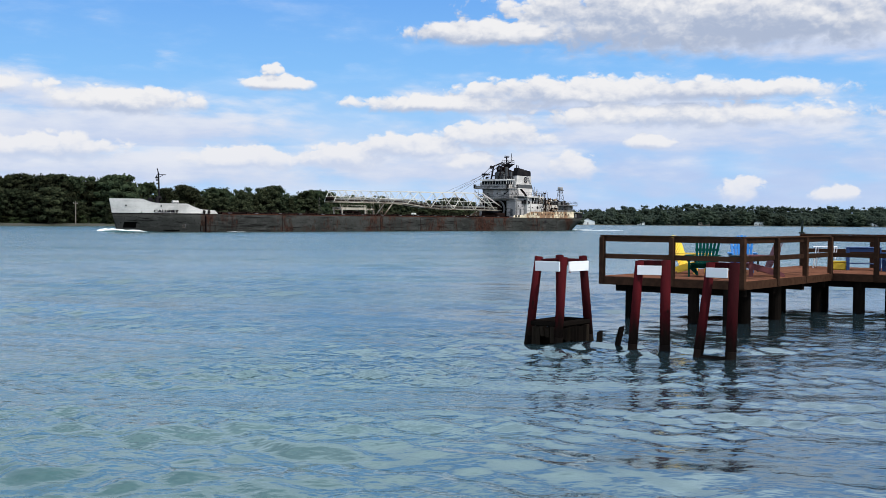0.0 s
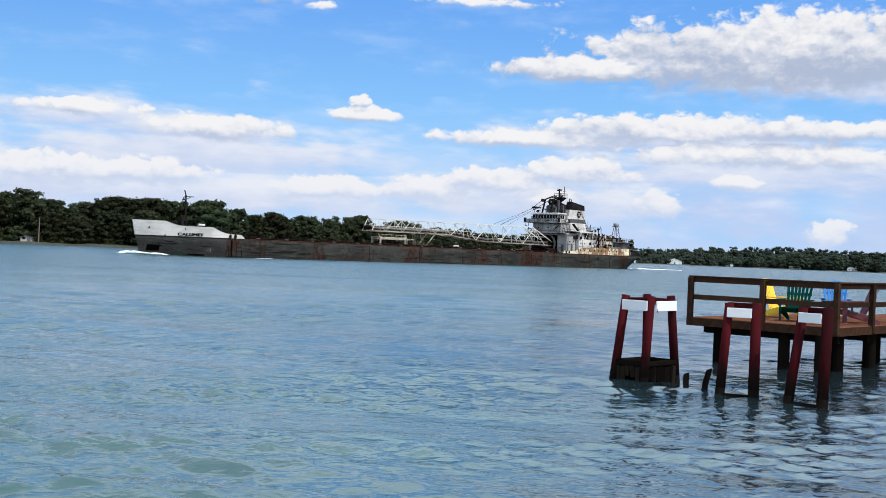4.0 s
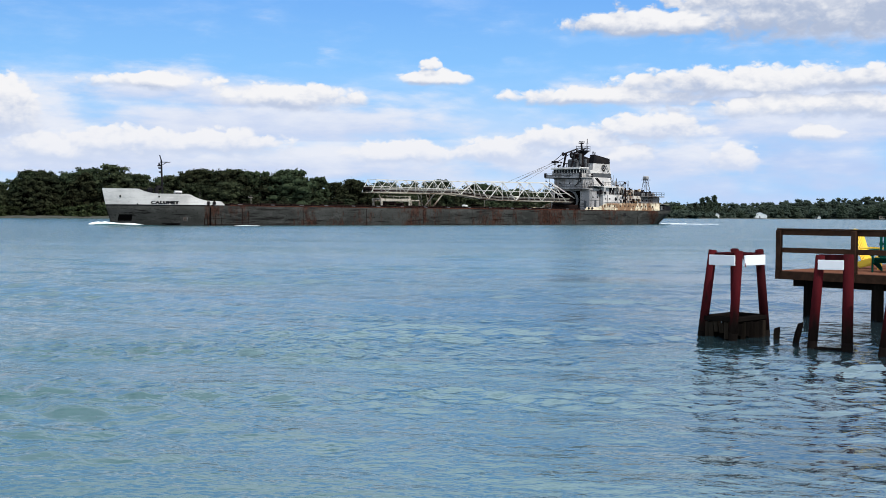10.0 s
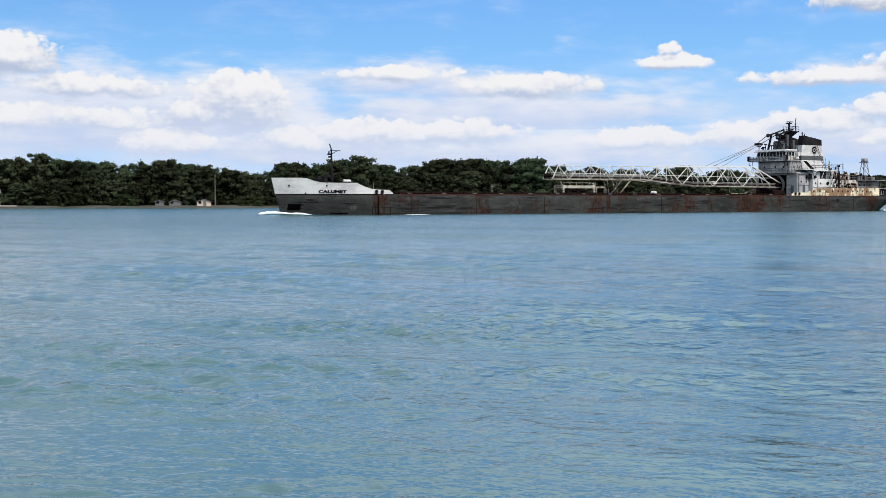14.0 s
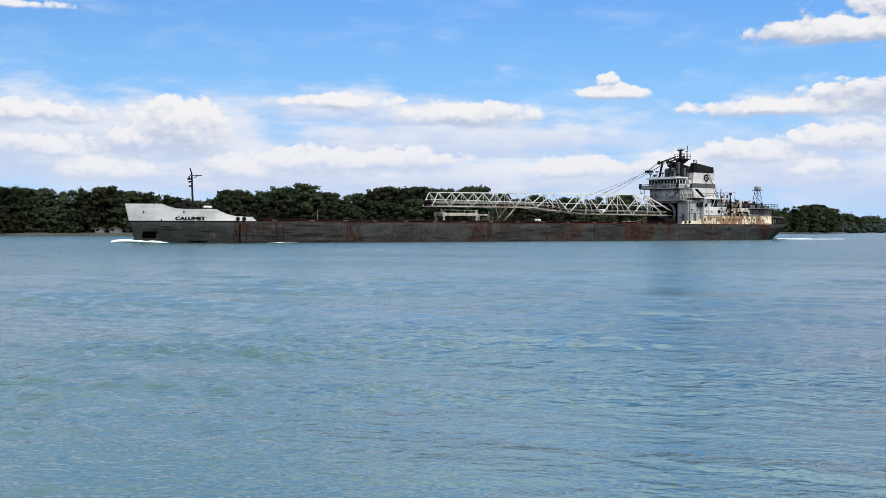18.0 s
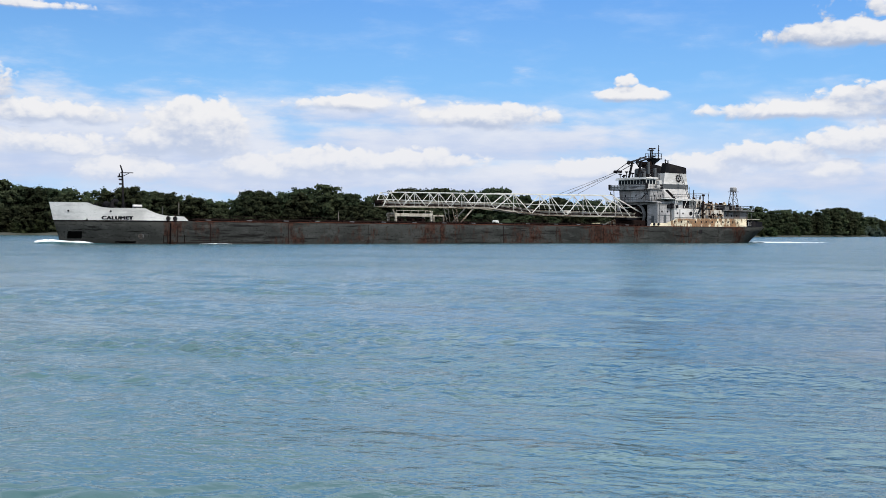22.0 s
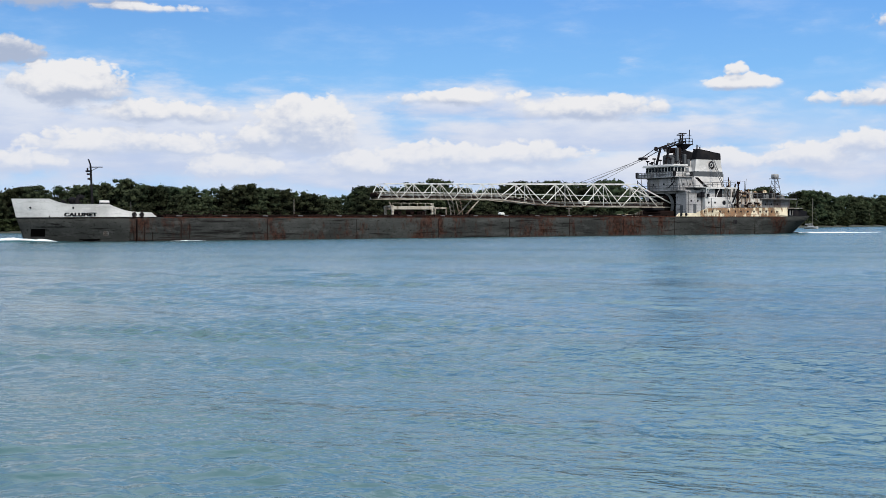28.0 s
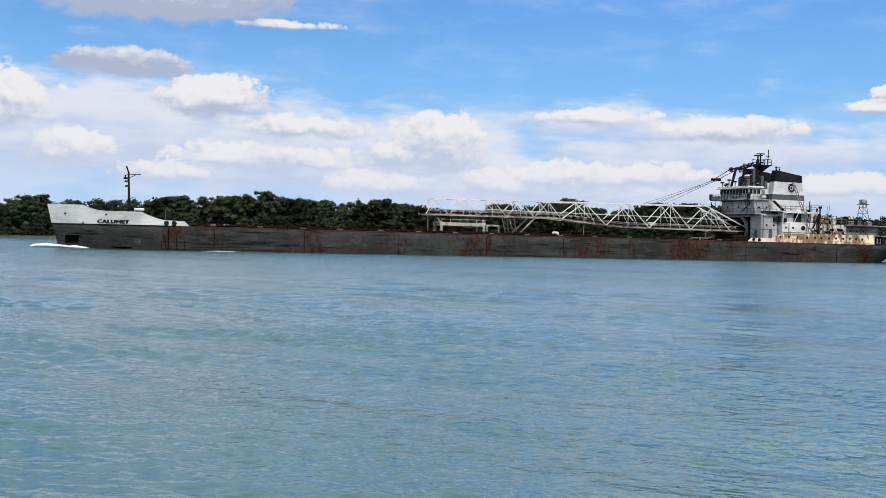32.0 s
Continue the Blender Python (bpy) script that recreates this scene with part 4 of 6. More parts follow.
            for a in range(14):
                t0, t1 = a * math.pi / 7, (a + 1) * math.pi / 7
                tube(bm, (x + 0.36 * math.cos(t0), y + sgn * 0.06, 4.4 + 0.36 * math.sin(t0)), (x + 0.36 * math.cos(t1), y + sgn * 0.06, 4.4 + 0.36 * math.sin(t1)), 0.06, 5)
            part("fairlead_rim", bm, M_SCRAPE, sh, "rusty rim of the fairlead")
    for x, h in ((-17.8, 0.5), (-19.2, 0.42), (-19.8, 0.3), (-16.4, 0.35)):
        part("bollard", tube(B(), (x, 8.2, 4.75), (x, 8.2, 4.75 + h), 0.14, 8), M_SCRAPE, sh, "rusty bollard on the bow deck")
    for sgn in (1, -1):
        part("draught_scuff", shell(B(), [-9.2, -10.2, -11.4, -12.2], lambda x: 0.12, lambda x: 0.42, 0.1, (sgn, ), 0.02), M_VOID, sh, "black scuffed opening near the waterline")
    part("bow_staff", tube(B(), (-17.8, 6, 4.6), (-17.8, 6, 6.6), 0.04, 5), M_RAIL, sh)
    for i in range(9):
        x = -5.4 - i * 0.85
        part("rail_post", tube(B(), (x, 3.2, 4.6), (x, 3.2, 7.05 - 0.02 * i), 0.045, 5), M_BLACK, sh)
    part("bow_rail", tube(B(), (-5.2, 3.2, 7.05), (-12.4, 3.2, 6.9), 0.045, 5), M_BLACK, sh)
    # hatch coamings and covers
    cover = None
    for i in range(24):
        x = -26 - i * 4.35
        if cover is None:
            bm = bx(B(), -1.35, 1.35, -6, 6, 3.95, 4.3, 0.04)
            bx(bm, -1.5, 1.5, -6.2, 6.2, 4.3, 4.42, 0.03)
            cover = part("hatch_cover", bm, M_RUSTDECK, sh, "rust red steel hatch cover")
            cover.matrix_basis = Matrix.Translation((x, 0, 0))
        else:
            again(cover, Matrix.Translation((x, 0, 0)))
    # deck clutter along the rail: winches, bitts, pipes
    g = random.Random(4)
    for i in range(46):
        x = -22 - i * 2.45 + g.uniform(-0.8, 0.8)
        if x < -134:
            break
        w, h = g.uniform(0.15, 0.6), g.uniform(0.22, 0.62)
        part("deck_fitting", bx(B(), x - w, x + w, 8.4, 9.2, 3.95, 3.95 + h, 0.04), M_RUSTDECK, sh)
    for i in range(62):
        x = -21.5 - i * 1.86 + g.uniform(-0.6, 0.6)
        h = g.uniform(0.12, 0.5)
        kind = i % 4
        if kind == 0:
            part("bitt", tube(B(), (x, 9.6, 4.0), (x, 9.6, 4.0 + h + 0.12), 0.15, 8), M_SCRAPE, sh)
        elif kind == 1:
            part("valve_box", bx(B(), x - 0.35, x + 0.35, 9.3, 9.8, 4.0, 4.1 + h, 0.03), M_RUSTDECK, sh)
        elif kind == 2:
            part("hose_saddle", tube(B(), (x - 0.5, 9.7, 4.16), (x + 0.5, 9.7, 4.2), 0.1, 6), M_RAIL, sh)
        else:
            part("rail_stanchion", tube(B(), (x, 9.9, 4.0), (x, 9.9, 4.95), 0.035, 5), M_SCRAPE, sh)
    for z in (4.5, 4.92):
        part("deck_wire", tube(B(), (-21.5, 9.9, z), (-136.5, 9.9, z), 0.028, 4), M_SCRAPE, sh)
    part("deck_pipe", tube(B(), (-22, 9.3, 4.22), (-136, 9.3, 4.22), 0.1, 6), M_RUSTDECK, sh)
    part("mooring_winch", tube(B(), (-91.2, 8.0, 4.5), (-91.2, 9.2, 4.5), 0.42, 12), M_BOOM, sh, "cream mooring winch drum")
    # travelling hatch crane
    crane = part("hatch_crane", bx(B(), -79.6, -70.0, -1.6, -1.2, 5.5, 6.15, 0.05), M_CREAM, sh, "cream gantry crane for the hatches")
    part("girder", bx(B(), -79.6, -70.0, 1.2, 1.6, 5.5, 6.15, 0.05), M_CREAM, crane)
    for x in (-70.4, -79.4):
        for y in (-1.4, 1.4):
            part("leg", bx(B(), x - 0.22, x + 0.22, y - 0.2, y + 0.2, 3.95, 5.5, 0.03), M_CREAM, crane)
        part("cross_beam", bx(B(), x - 0.25, x + 0.25, -1.4, 1.4, 5.95, 6.3, 0.03), M_CREAM, crane)
    part("crane_cab", bx(B(), -82.9, -79.9, -0.6, 1.5, 5.6, 5.95, 0.05), M_CREAM, crane)
    for x in (-80.1, -82.7):
        part("cab_leg", bx(B(), x - 0.15, x + 0.15, 1.1, 1.5, 3.95, 5.7, 0.02), M_CREAM, crane)
    part("cab_roof", beam(B(), (-79.9, 1.3, 5.9), (-79.2, 1.3, 6.7), 0.25, 0.25), M_CREAM, crane)
    part("cab_base", bx(B(), -83, -79.8, 0.9, 1.6, 4.0, 4.3, 0.03), M_CREAM, crane)

    # unloading boom: four chords, webs, belt
    boom = part("unloading_boom", B(), M_BOOM, sh, "long cream lattice unloading boom")
    W = 1.7

    def lo(x):
        return float(np.interp(-x, (67, 94.6, 104, 111.4, 144.5), (7.55, 7.65, 6.8, 6.28, 6.2)))

    def hi(x):
        return float(np.interp(-x, (68.7, 132.4, 144.5), (10.55, 11.35, 6.5)))
    for sgn in (1, -1):
        for fn, lim, w in ((lo, (-67, -94.6, -104, -111.4, -144.5), 0.28), (hi, (-68.7, -96), 0.13), (hi, (-96, -132.4, -144.3), 0.28)):
            for a, b in zip(lim, lim[1:]):
                part("chord", beam(B(), (a, sgn * W, fn(a)), (b, sgn * W, fn(b)), w * 0.8, w * 0.8), M_CREAM if fn is lo else M_BOOM, boom)
        # slender bays towards the tip, deep bays near the pivot
        x, up, k = -68.7, True, 0
        part("web", beam(B(), (-67, sgn * W, lo(-67)), (-68.7, sgn * W, hi(-68.7)), 0.14, 0.14), M_BOOM, boom)
        while x > -136:
            bay = 3.1 if x > -96 else 5.3
            nx = x - bay
            a, b = (hi(x), lo(nx)) if up else (lo(x), hi(nx))
            th = 0.105 if x > -96 else 0.15
            part("web", beam(B(), (x, sgn * W, a), (nx, sgn * W, b), th, th), M_BOOM, boom)
            if up:
                part("post", beam(B(), (x - bay * 0.5, sgn * W, lo(x - bay * 0.5)), (x - 0.02, sgn * W, hi(x)), th * 0.55, th * 0.55), M_BOOM, boom)
            else:
                part("post", beam(B(), (nx, sgn * W, lo(nx)), (nx - 0.02, sgn * W, hi(nx)), th * 0.6, th * 0.6), M_BOOM, boom)
            x, up = nx, not up
        part("walkway_rail", beam(B(), (-67.5, sgn * (W - 0.5), 9.0), (-143, sgn * (W - 0.5), 8.6), 0.06, 0.06), M_BOOM, boom)
    for i in range(20):
        x = -69 - i * 3.7
        part("cross_tie", beam(B(), (x, -W, hi(x) - 0.02), (x, W, hi(x) - 0.02), 0.12, 0.12), M_BOOM, boom)
        part("bottom_tie", beam(B(), (x, -W, lo(x)), (x, W, lo(x)), 0.14, 0.14), M_BOOM, boom)
    bm = sweep(B(), [[(x, -0.8, z), (x, -0.5, z - 0.14), (x, 0.5, z - 0.14), (x, 0.8, z), (x, 0.5, z - 0.07), (x, -0.5, z - 0.07)] for x, z in ((-66.8, 8.1), (-95, 8.2), (-112, 7.7), (-144, 7.6))])
    part("conveyor_belt", bm, M_BLACK, boom, "dark conveyor belt trough")
    idler = None
    for i in range(44):
        x = -68 - i * 1.73
        if idler is None:
            idler = part("idler_post", bx(B(), -0.06, 0.06, -1.42, 1.42, 0.12, 1.05), M_CREAM, boom)
            idler.matrix_basis = Matrix.Translation((x, 0, lo(x)))
        else:
            again(idler, Matrix.Translation((x, 0, lo(x))))
    for sgn in (1, -1):
        for up in (0.45, 1.0):
            for a_, b_ in ((-67, -94.6), (-94.6, -111.4), (-111.4, -143)):
                part("belt_rail", beam(B(), (a_, sgn * 1.4, lo(a_) + up), (b_, sgn * 1.4, lo(b_) + up), 0.07, 0.3 if up < 0.6 else 0.09), M_SCRAPE if up < 0.6 else M_CREAM, boom, "dark belt framing inside the boom" if up < 0.6 else "thin pale rail along the belt")
    part("belt_cover", bx(B(), -120.4, -118, -1.0, 1.0, 6.5, 7.5, 0.3), M_BOOM, boom, "pale belt drive cover")
    part("drive_box", bx(B(), -126, -123.6, -1.2, 1.2, 6.5, 7.3, 0.2), M_DULL, boom)
    part("tip_sheave", tube(B(), (-67.3, -1.2, 8.4), (-67.3, 1.2, 8.4), 0.45, 10), M_SCRAPE, boom)
    # crane gear: rusty bogies, hoists and a ladder
    for x in (-70.6, -73.4, -76.5, -79.2):
        part("bogie", bx(B(), x - 0.6, x + 0.6, 1.0, 1.8, 3.98, 4.5, 0.06), M_SCRAPE, crane)
    for x, z in ((-72.2, 4.9), (-75.0, 5.0), (-77.6, 4.8)):
        part("hoist_drum", tube(B(), (x, -0.9, z), (x, 1.1, z), 0.42, 10), M_SCRAPE, crane)
    part("crane_rail", tube(B(), (-70.2, 1.7, 6.75), (-79.6, 1.7, 6.75), 0.05, 5), M_CREAM, crane)
    for k in range(6):
        part("rail_post", tube(B(), (-70.3 - k * 1.85, 1.7, 6.1), (-70.3 - k * 1.85, 1.7, 6.75), 0.045, 5), M_CREAM, crane)
    part("crane_horn", beam(B(), (-70.2, 1.4, 6.0), (-69.6, 1.4, 7.0), 0.2, 0.2), M_CREAM, crane)
    # boom rest
    rest = part("boom_rest", beam(B(), (-86.9, 1.5, 4.1), (-90.6, 1.5, 7.5), 0.24, 0.24), M_CREAM, sh, "cream steel boom rest")
    part("strut", beam(B(), (-86.9, -1.5, 4.1), (-90.6, -1.5, 7.5), 0.24, 0.24), M_CREAM, rest)
    for y in (1.5, -1.5):
        for x0, x1 in ((-86.6, -86.0), (-85.9, -84.9)):
            part("post", beam(B(), (x0, y, 4.1), (x1, y, 7.5), 0.13, 0.13), M_CREAM, rest)
        for z in (4.9, 5.8, 6.7):
            part("lattice", beam(B(), (-86.5, y, z), (-85.3, y, z + 0.8), 0.09, 0.09), M_CREAM, rest)
    part("foot", bx(B(), -87.5, -86.1, -2, 2, 3.95, 4.4, 0.05), M_RUSTDECK, rest)

    # ---- stern house ----
    house = part("stern_house", bx(B(), -147.6, -142.8, -7, 7, 3.95, 9.9, 0.15), M_HOUSE, sh, "pale grey stern house with wheelhouse above")
    # solid panel on the front, its black painted as the recess's shade
    part("pivot_recess", bx(B(), -143.4, -142.76, -5.6, 3.6, 4.0, 9.4, 0.1), M_VOID, house, "boom pivot recess, a panel coloured black for its shade")
    # curved edge of the recess
    bm = B()
    arc = [(2.8 - 2.6 * (1 - math.cos(q)), 6.6 + 2.7 * math.sin(q)) for q in np.linspace(-1.1, 1.57, 14)]
    sweep(bm, [[(-142.0, y, z), (-142.0, y + 0.3, z + 0.12), (-142.7, y + 0.3, z + 0.12), (-142.7, y, z)] for y, z in arc])
    part("pivot_guard", bm, M_DULL, house)
    part("pivot_drum", tube(B(), (-141.8, 0.9, 5.4), (-141.8, 0.9, 8.8), 0.9, 14), M_SCRAPE, house)
    part("pivot_base", bx(B(), -142.7, -138.6, -3.2, 3.2, 3.95, 5.4, 0.2), M_SCRAPE, house)
    part("machinery", bx(B(), -140.5, -137.2, -2.0, 2.4, 5.4, 6.1, 0.2), M_BLACK, house)
    part("bridge_block", bx(B(), -147, -142, -5.2, 5.2, 9.9, 12.95, 0.12), M_HOUSE, house)
    part("lower_walk", bx(B(), -147.2, -141.2, -6.6, 6.6, 9.9, 10.05, 0.03), M_HOUSE, house)
    part("bridge_deck", bx(B(), -146.2, -140.6, -7.6, 5.6, 12.95, 13.15, 0.05), M_HOUSE, house)
    part("wheelhouse", bx(B(), -145.0, -141.4, -5.0, 4.4, 13.15, 15.55, 0.1), M_WHITE, house, "white wheelhouse with a band of windows")
    part("wheelhouse_roof", bx(B(), -145.3, -140.9, -5.4, 4.8, 15.55, 15.95, 0.05), M_WHITE, house)
    for i in range(3):
        x = -142.0 - i * 1.05
        part("window", bx(B(), x - 0.42, x + 0.42, 4.3, 4.44, 14.35, 15.3, 0.02), M_GLASS, house)
    for i in range(9):
        y = -4.5 + i * 1.05
        part("window", bx(B(), -141.44, -141.32, y - 0.4, y + 0.4, 14.35, 15.3, 0.02), M_GLASS, house)
    # bridge wings with fenders and brackets at the ends
    for y in (5.3, -7.3):
        part("wing_fender", tube(B(), (-140.7, y, 13.2), (-140.7, y, 14.4), 0.36, 10), M_BLACK, house)
        part("wing_bracket", beam(B(), (-140.9, y, 12.2), (-140.9, y * 0.6, 10.6), 0.14, 0.14), M_BLACK, house)
        part("wing_strut", beam(B(), (-140.9, y, 12.6), (-140.9, y, 11.6), 0.14, 0.14), M_BLACK, house)
        part("wing_cab", bx(B(), -146.0, -145.1, y - 1.2, y, 13.15, 15.2, 0.05), M_WHITE, house)
    part("wing_front", bx(B(), -140.75, -140.62, -7.5, 5.5, 13.15, 13.95), M_HOUSE, house)
    part("life_raft", tube(B(), (-145.2, 5.2, 13.65), (-143.9, 5.2, 13.65), 0.4, 12), M_WHITE, house)

    def rail(p0, p1, name="railing", mat=M_RAIL, step=1.3):
        a, b = Vector(p0), Vector(p1)
        up = Vector((0, 0, 1))
        r = part(name, tube(B(), a + up * 1.05, b + up * 1.05, 0.065, 5), mat, house)
        part("mid_rail", tube(B(), a + up * 0.55, b + up * 0.55, 0.05, 5), mat, r)
        k = max(2, int((b - a).length / step))
        for i in range(k + 1):
            p = a.lerp(b, i / k)
            part("stanchion", tube(B(), p, p + up * 1.05, 0.055, 5), mat, r)
    rail((-141.2, -6.6, 10.05), (-141.2, 6.6, 10.05))
    rail((-141.2, 6.6, 10.05), (-147.2, 6.6, 10.05))
    rail((-140.55, -7.5, 13.15), (-140.55, 5.5, 13.15), step=1.0)
    rail((-140.7, 5.55, 13.15), (-146.2, 5.55, 13.15), step=1.0)
    rail((-147, 8.0, 10.75), (-157, 8.0, 10.75))
    rail((-157.2, 7.8, 8.3), (-166, 7.8, 8.3))
    part("stair", beam(B(), (-146.4, 6.4, 12.9), (-149.6, 6.4, 10.7), 0.9, 0.12), M_BLACK, house)
    for y in (-3.0, 0.5, 3.2):
        part("porthole", tube(B(), (-142.06, y, 11.5), (-141.9, y, 11.5), 0.22, 12), M_BLACK, house)
    for x, z in ((-143.6, 11.4), (-145.6, 11.4)):
        part("porthole", tube(B(), (x, 5.1, z), (x, 5.26, z), 0.22, 12), M_BLACK, house)
    for x, z in ((-144.2, 7.6), (-146.2, 7.6)):
        part("porthole", tube(B(), (x, 6.95, z), (x, 7.06, z), 0.24, 12), M_BLACK, house)
    # doors, plate edges and boxes on the house
    for x, z in ((-145.3, 3.95), (-156.0, 3.95), (-159.4, 3.95)):
        y = 7.0 if x > -147 else 8.0 if x > -157.2 else 7.9
        part("steel_door", bx(B(), x - 0.45, x + 0.45, y - 0.02, y + 0.05, z + 0.9, z + 2.9, 0.02), M_GREYBAND, house)
    for y in (-4, -1.2, 5.4):
        part("steel_door", bx(B(), -142.82, -142.72, y - 0.45, y + 0.45, 4.6, 6.6, 0.02), M_GREYBAND, house)
    for z in (6.6, 9.5):
        part("plate_edge", bx(B(), -147.58, -142.9, 6.98, 7.05, z, z + 0.09), M_GREYBAND, house)
    part("plate_edge", bx(B(), -157.1, -147.7, 7.98, 8.05, 6.15, 6.25), M_GREYBAND, house)
    part("plate_edge", bx(B(), -165.9, -157.3, 7.88, 7.95, 6.15, 6.25), M_GREYBAND, house)
    part("plate_edge", bx(B(), -142.02, -141.95, -5.15, 5.15, 12.7, 12.9), M_GREYBAND, house)
    for x, y, w, h in ((-146.4, 7.2, 0.5, 0.9), (-147.3, 7.4, 0.4, 1.2), (-148.2, 8.1, 0.35, 0.8)):
        part("deck_box", bx(B(), x - w, x + w, y - 0.3, y + 0.3, 8.4, 8.4 + h, 0.05), M_BLACK, house)
    for k in range(2):
        part("crossed_brace", beam(B(), (-147.7 - 3.2 * k, 8.05, 8.5), (-148.9 - 3.2 * k, 8.05, 10.6), 0.09, 0.09), M_WHITE, house)
    # pipes, ladders and lamps on the house walls
    for x, z0, z1 in ((-143.2, 4.0, 9.8), (-147.2, 4.2, 9.7)):
        part("wall_pipe", tube(B(), (x, 7.12, z0), (x, 7.12, z1), 0.07, 6), M_GREYBAND, house)
    for x, z0, z1 in ((-149.4, 4.2, 8.3), (-154.3, 5.0, 8.3)):
        part("wall_pipe", tube(B(), (x, 8.12, z0), (x, 8.12, z1), 0.06, 6), M_DULL, house)
    for y in (-6.2, -4.2, 4.4, 6.3):
        part("wing_stay", beam(B(), (-141.3, y, 10.1), (-141.0, y, 12.95), 0.1, 0.1), M_GREYBAND, house)
    for x in (-142.4, -144.0, -145.6):
        part("wing_stay", beam(B(), (x, 6.5, 10.1), (x, 5.5, 12.95), 0.09, 0.09), M_GREYBAND, house)
    for i in range(8):
        part("rung", beam(B(), (-147.9, 7.2, 4.6 + i * 0.55), (-148.4, 7.2, 4.6 + i * 0.55), 0.05, 0.05), M_BLACK, house)
    part("window_sill", bx(B(), -141.36, -141.24, -5.0, 4.4, 14.16, 14.26), M_BLACK, house)
    part("wheelhouse_visor", bx(B(), -141.0, -140.6, -5.4, 4.8, 15.4, 15.6, 0.03), M_WHITE, house)
    bm = B()
    for q in range(7):
        a0, a1 = -0.6 + q * 0.5, -0.1 + q * 0.5
        tube(bm, (-140.2 + 0.5 * math.cos(a0), 5.4, 12.2 + 0.8 * math.sin(a0)), (-140.2 + 0.5 * math.cos(a1), 5.4, 12.2 + 0.8 * math.sin(a1)), 0.1, 6)
    part("wing_davit", bm, M_BLACK, house)
    part("wing_locker", bx(B(), -146.1, -145.3, 4.7, 5.5, 13.15, 14.3, 0.08), M_BLACK, house)
    # after houses
    part("after_house", bx(B(), -157.2, -147.62, -8, 8, 3.95, 8.4, 0.1), M_WHITE, house, "white after house")
    part("engine_casing", bx(B(), -154.2, -147.62, -7.2, 7.2, 8.4, 10.6, 0.1), M_HOUSE, house)
    part("recess_door", bx(B(), -153.6, -151.4, 7.1, 7.26, 8.45, 10.4), M_BLACK, house)
    part("deck_slab", bx(B(), -157.5, -144.2, -8.1, 8.1, 10.6, 10.75, 0.03), M_WHITE, house)
    part("low_house", bx(B(), -166, -157.22, -7.9, 7.9, 3.95, 8.2, 0.1), M_STREAKED, house)
    part("aft_cabin", bx(B(), -176.5, -166.02, -7, 7, 3.95, 8.0, 0.1), M_DULL, house)
    part("aft_roof", bx(B(), -177.5, -165.2, -8.2, 8.2, 8.02, 8.3, 0.05), M_DULL, house)
    for x in (-148.6, -150.6, -155.0, -158.6, -160.4, -163.4):
        part("porthole", tube(B(), (x, 7.85, 7.2), (x, 8.06, 7.2), 0.24, 12), M_BLACK, house)
    part("lifebuoy", tube(B(), (-153.4, 7.9, 7.2), (-153.4, 8.1, 7.2), 0.5, 14), M_BLACK, house)
    for x in (-168, -170, -172):
        part("porthole", tube(B(), (x, 6.9, 6.9), (x, 7.06, 6.9), 0.22, 12), M_BLACK, house)
    # twin funnels, port and starboard
    for sd, out in ((1, 2.3), (-1, -5.9)):
        def plan(f, q, z, zb=None):
            o, i, m = out, out - 2.4 * sd, out - 1.6 * sd
            return [(f, o, z), (f, m, z), (f - 1.6, i, z), (q, i, z if zb is None else zb), (q, o, z if zb is None else zb)]
        fun = part("funnel", sweep(B(), [plan(-149.3, -159.3, 10.7), plan(-150.3, -158.1, 17.35)]), M_WHITE, house, "white funnel with black top and grey band")
        ob = sweep(B(), [plan(-149.65, -158.9, 13.4), plan(-149.8, -158.7, 14.6)])
        bmesh.ops.scale(ob, vec=(1.006, 1.012, 1), verts=ob.verts, space=Matrix.Translation((154.4, 1.2 * sd - out, 0)))
        part("funnel_band", ob, M_GREYBAND, fun)
        part("funnel_top", sweep(B(), [plan(-150.25, -158.15, 17.35), plan(-150.9, -158.0, 19.85, 18.9)]), M_BLACK, fun)
        bm = B()
        for a in range(12):
            t0 = a * math.pi / 6
            beam(bm, (0.62 * math.cos(t0), 0.62 * math.sin(t0), 0), (1.0 * math.cos(t0), 1.0 * math.sin(t0), 0), 0.3, 0.06)
        for a in range(16):
            t0, t1 = a * math.pi / 8, (a + 1) * math.pi / 8
            beam(bm, (0.62 * math.cos(t0), 0.62 * math.sin(t0), 0), (0.62 * math.cos(t1), 0.62 * math.sin(t1), 0), 0.16, 0.05)
        tube(bm, (0, 0, -0.02), (0, 0, 0.02), 0.26, 10)
        bm.transform(Matrix.Translation((-155.1, out + 0.04 * sd, 16.1)) @ Matrix.Rotation(math.pi / 2, 4, "X"))
        part("funnel_emblem", bm, M_BLACK, fun, "plain dark round emblem")
        for x, h in ((-151.7, 0.9), (-152.6, 0.5)):
            part("exhaust_pipe", tube(B(), (x, out - 1.2 * sd, 19.3), (x, out - 1.2 * sd, 19.9 + h), 0.15, 8), M_BLACK, fun)
        part("whistle", beam(B(), (-151.3, out - 1.2 * sd, 20.5), (-152.9, out - 1.2 * sd, 20.6), 0.1, 0.1), M_BLACK, fun)
    for head, foot, n in (((-154.7, 3.0, 17.2), (-155.0, 6.0, 10.78), 12), ((-153.6, 8.2, 10.6), (-154.3, 9.3, 5.0), 9)):
        head, foot, wide = Vector(head), Vector(foot), Vector((-0.6, 0, 0))
        for off in (Vector(), wide):
            part("ladder_rail", beam(B(), head + off, foot + off, 0.13, 0.13), M_DULL, house)
        for q in range(n):
            a = head.lerp(foot, q / n)
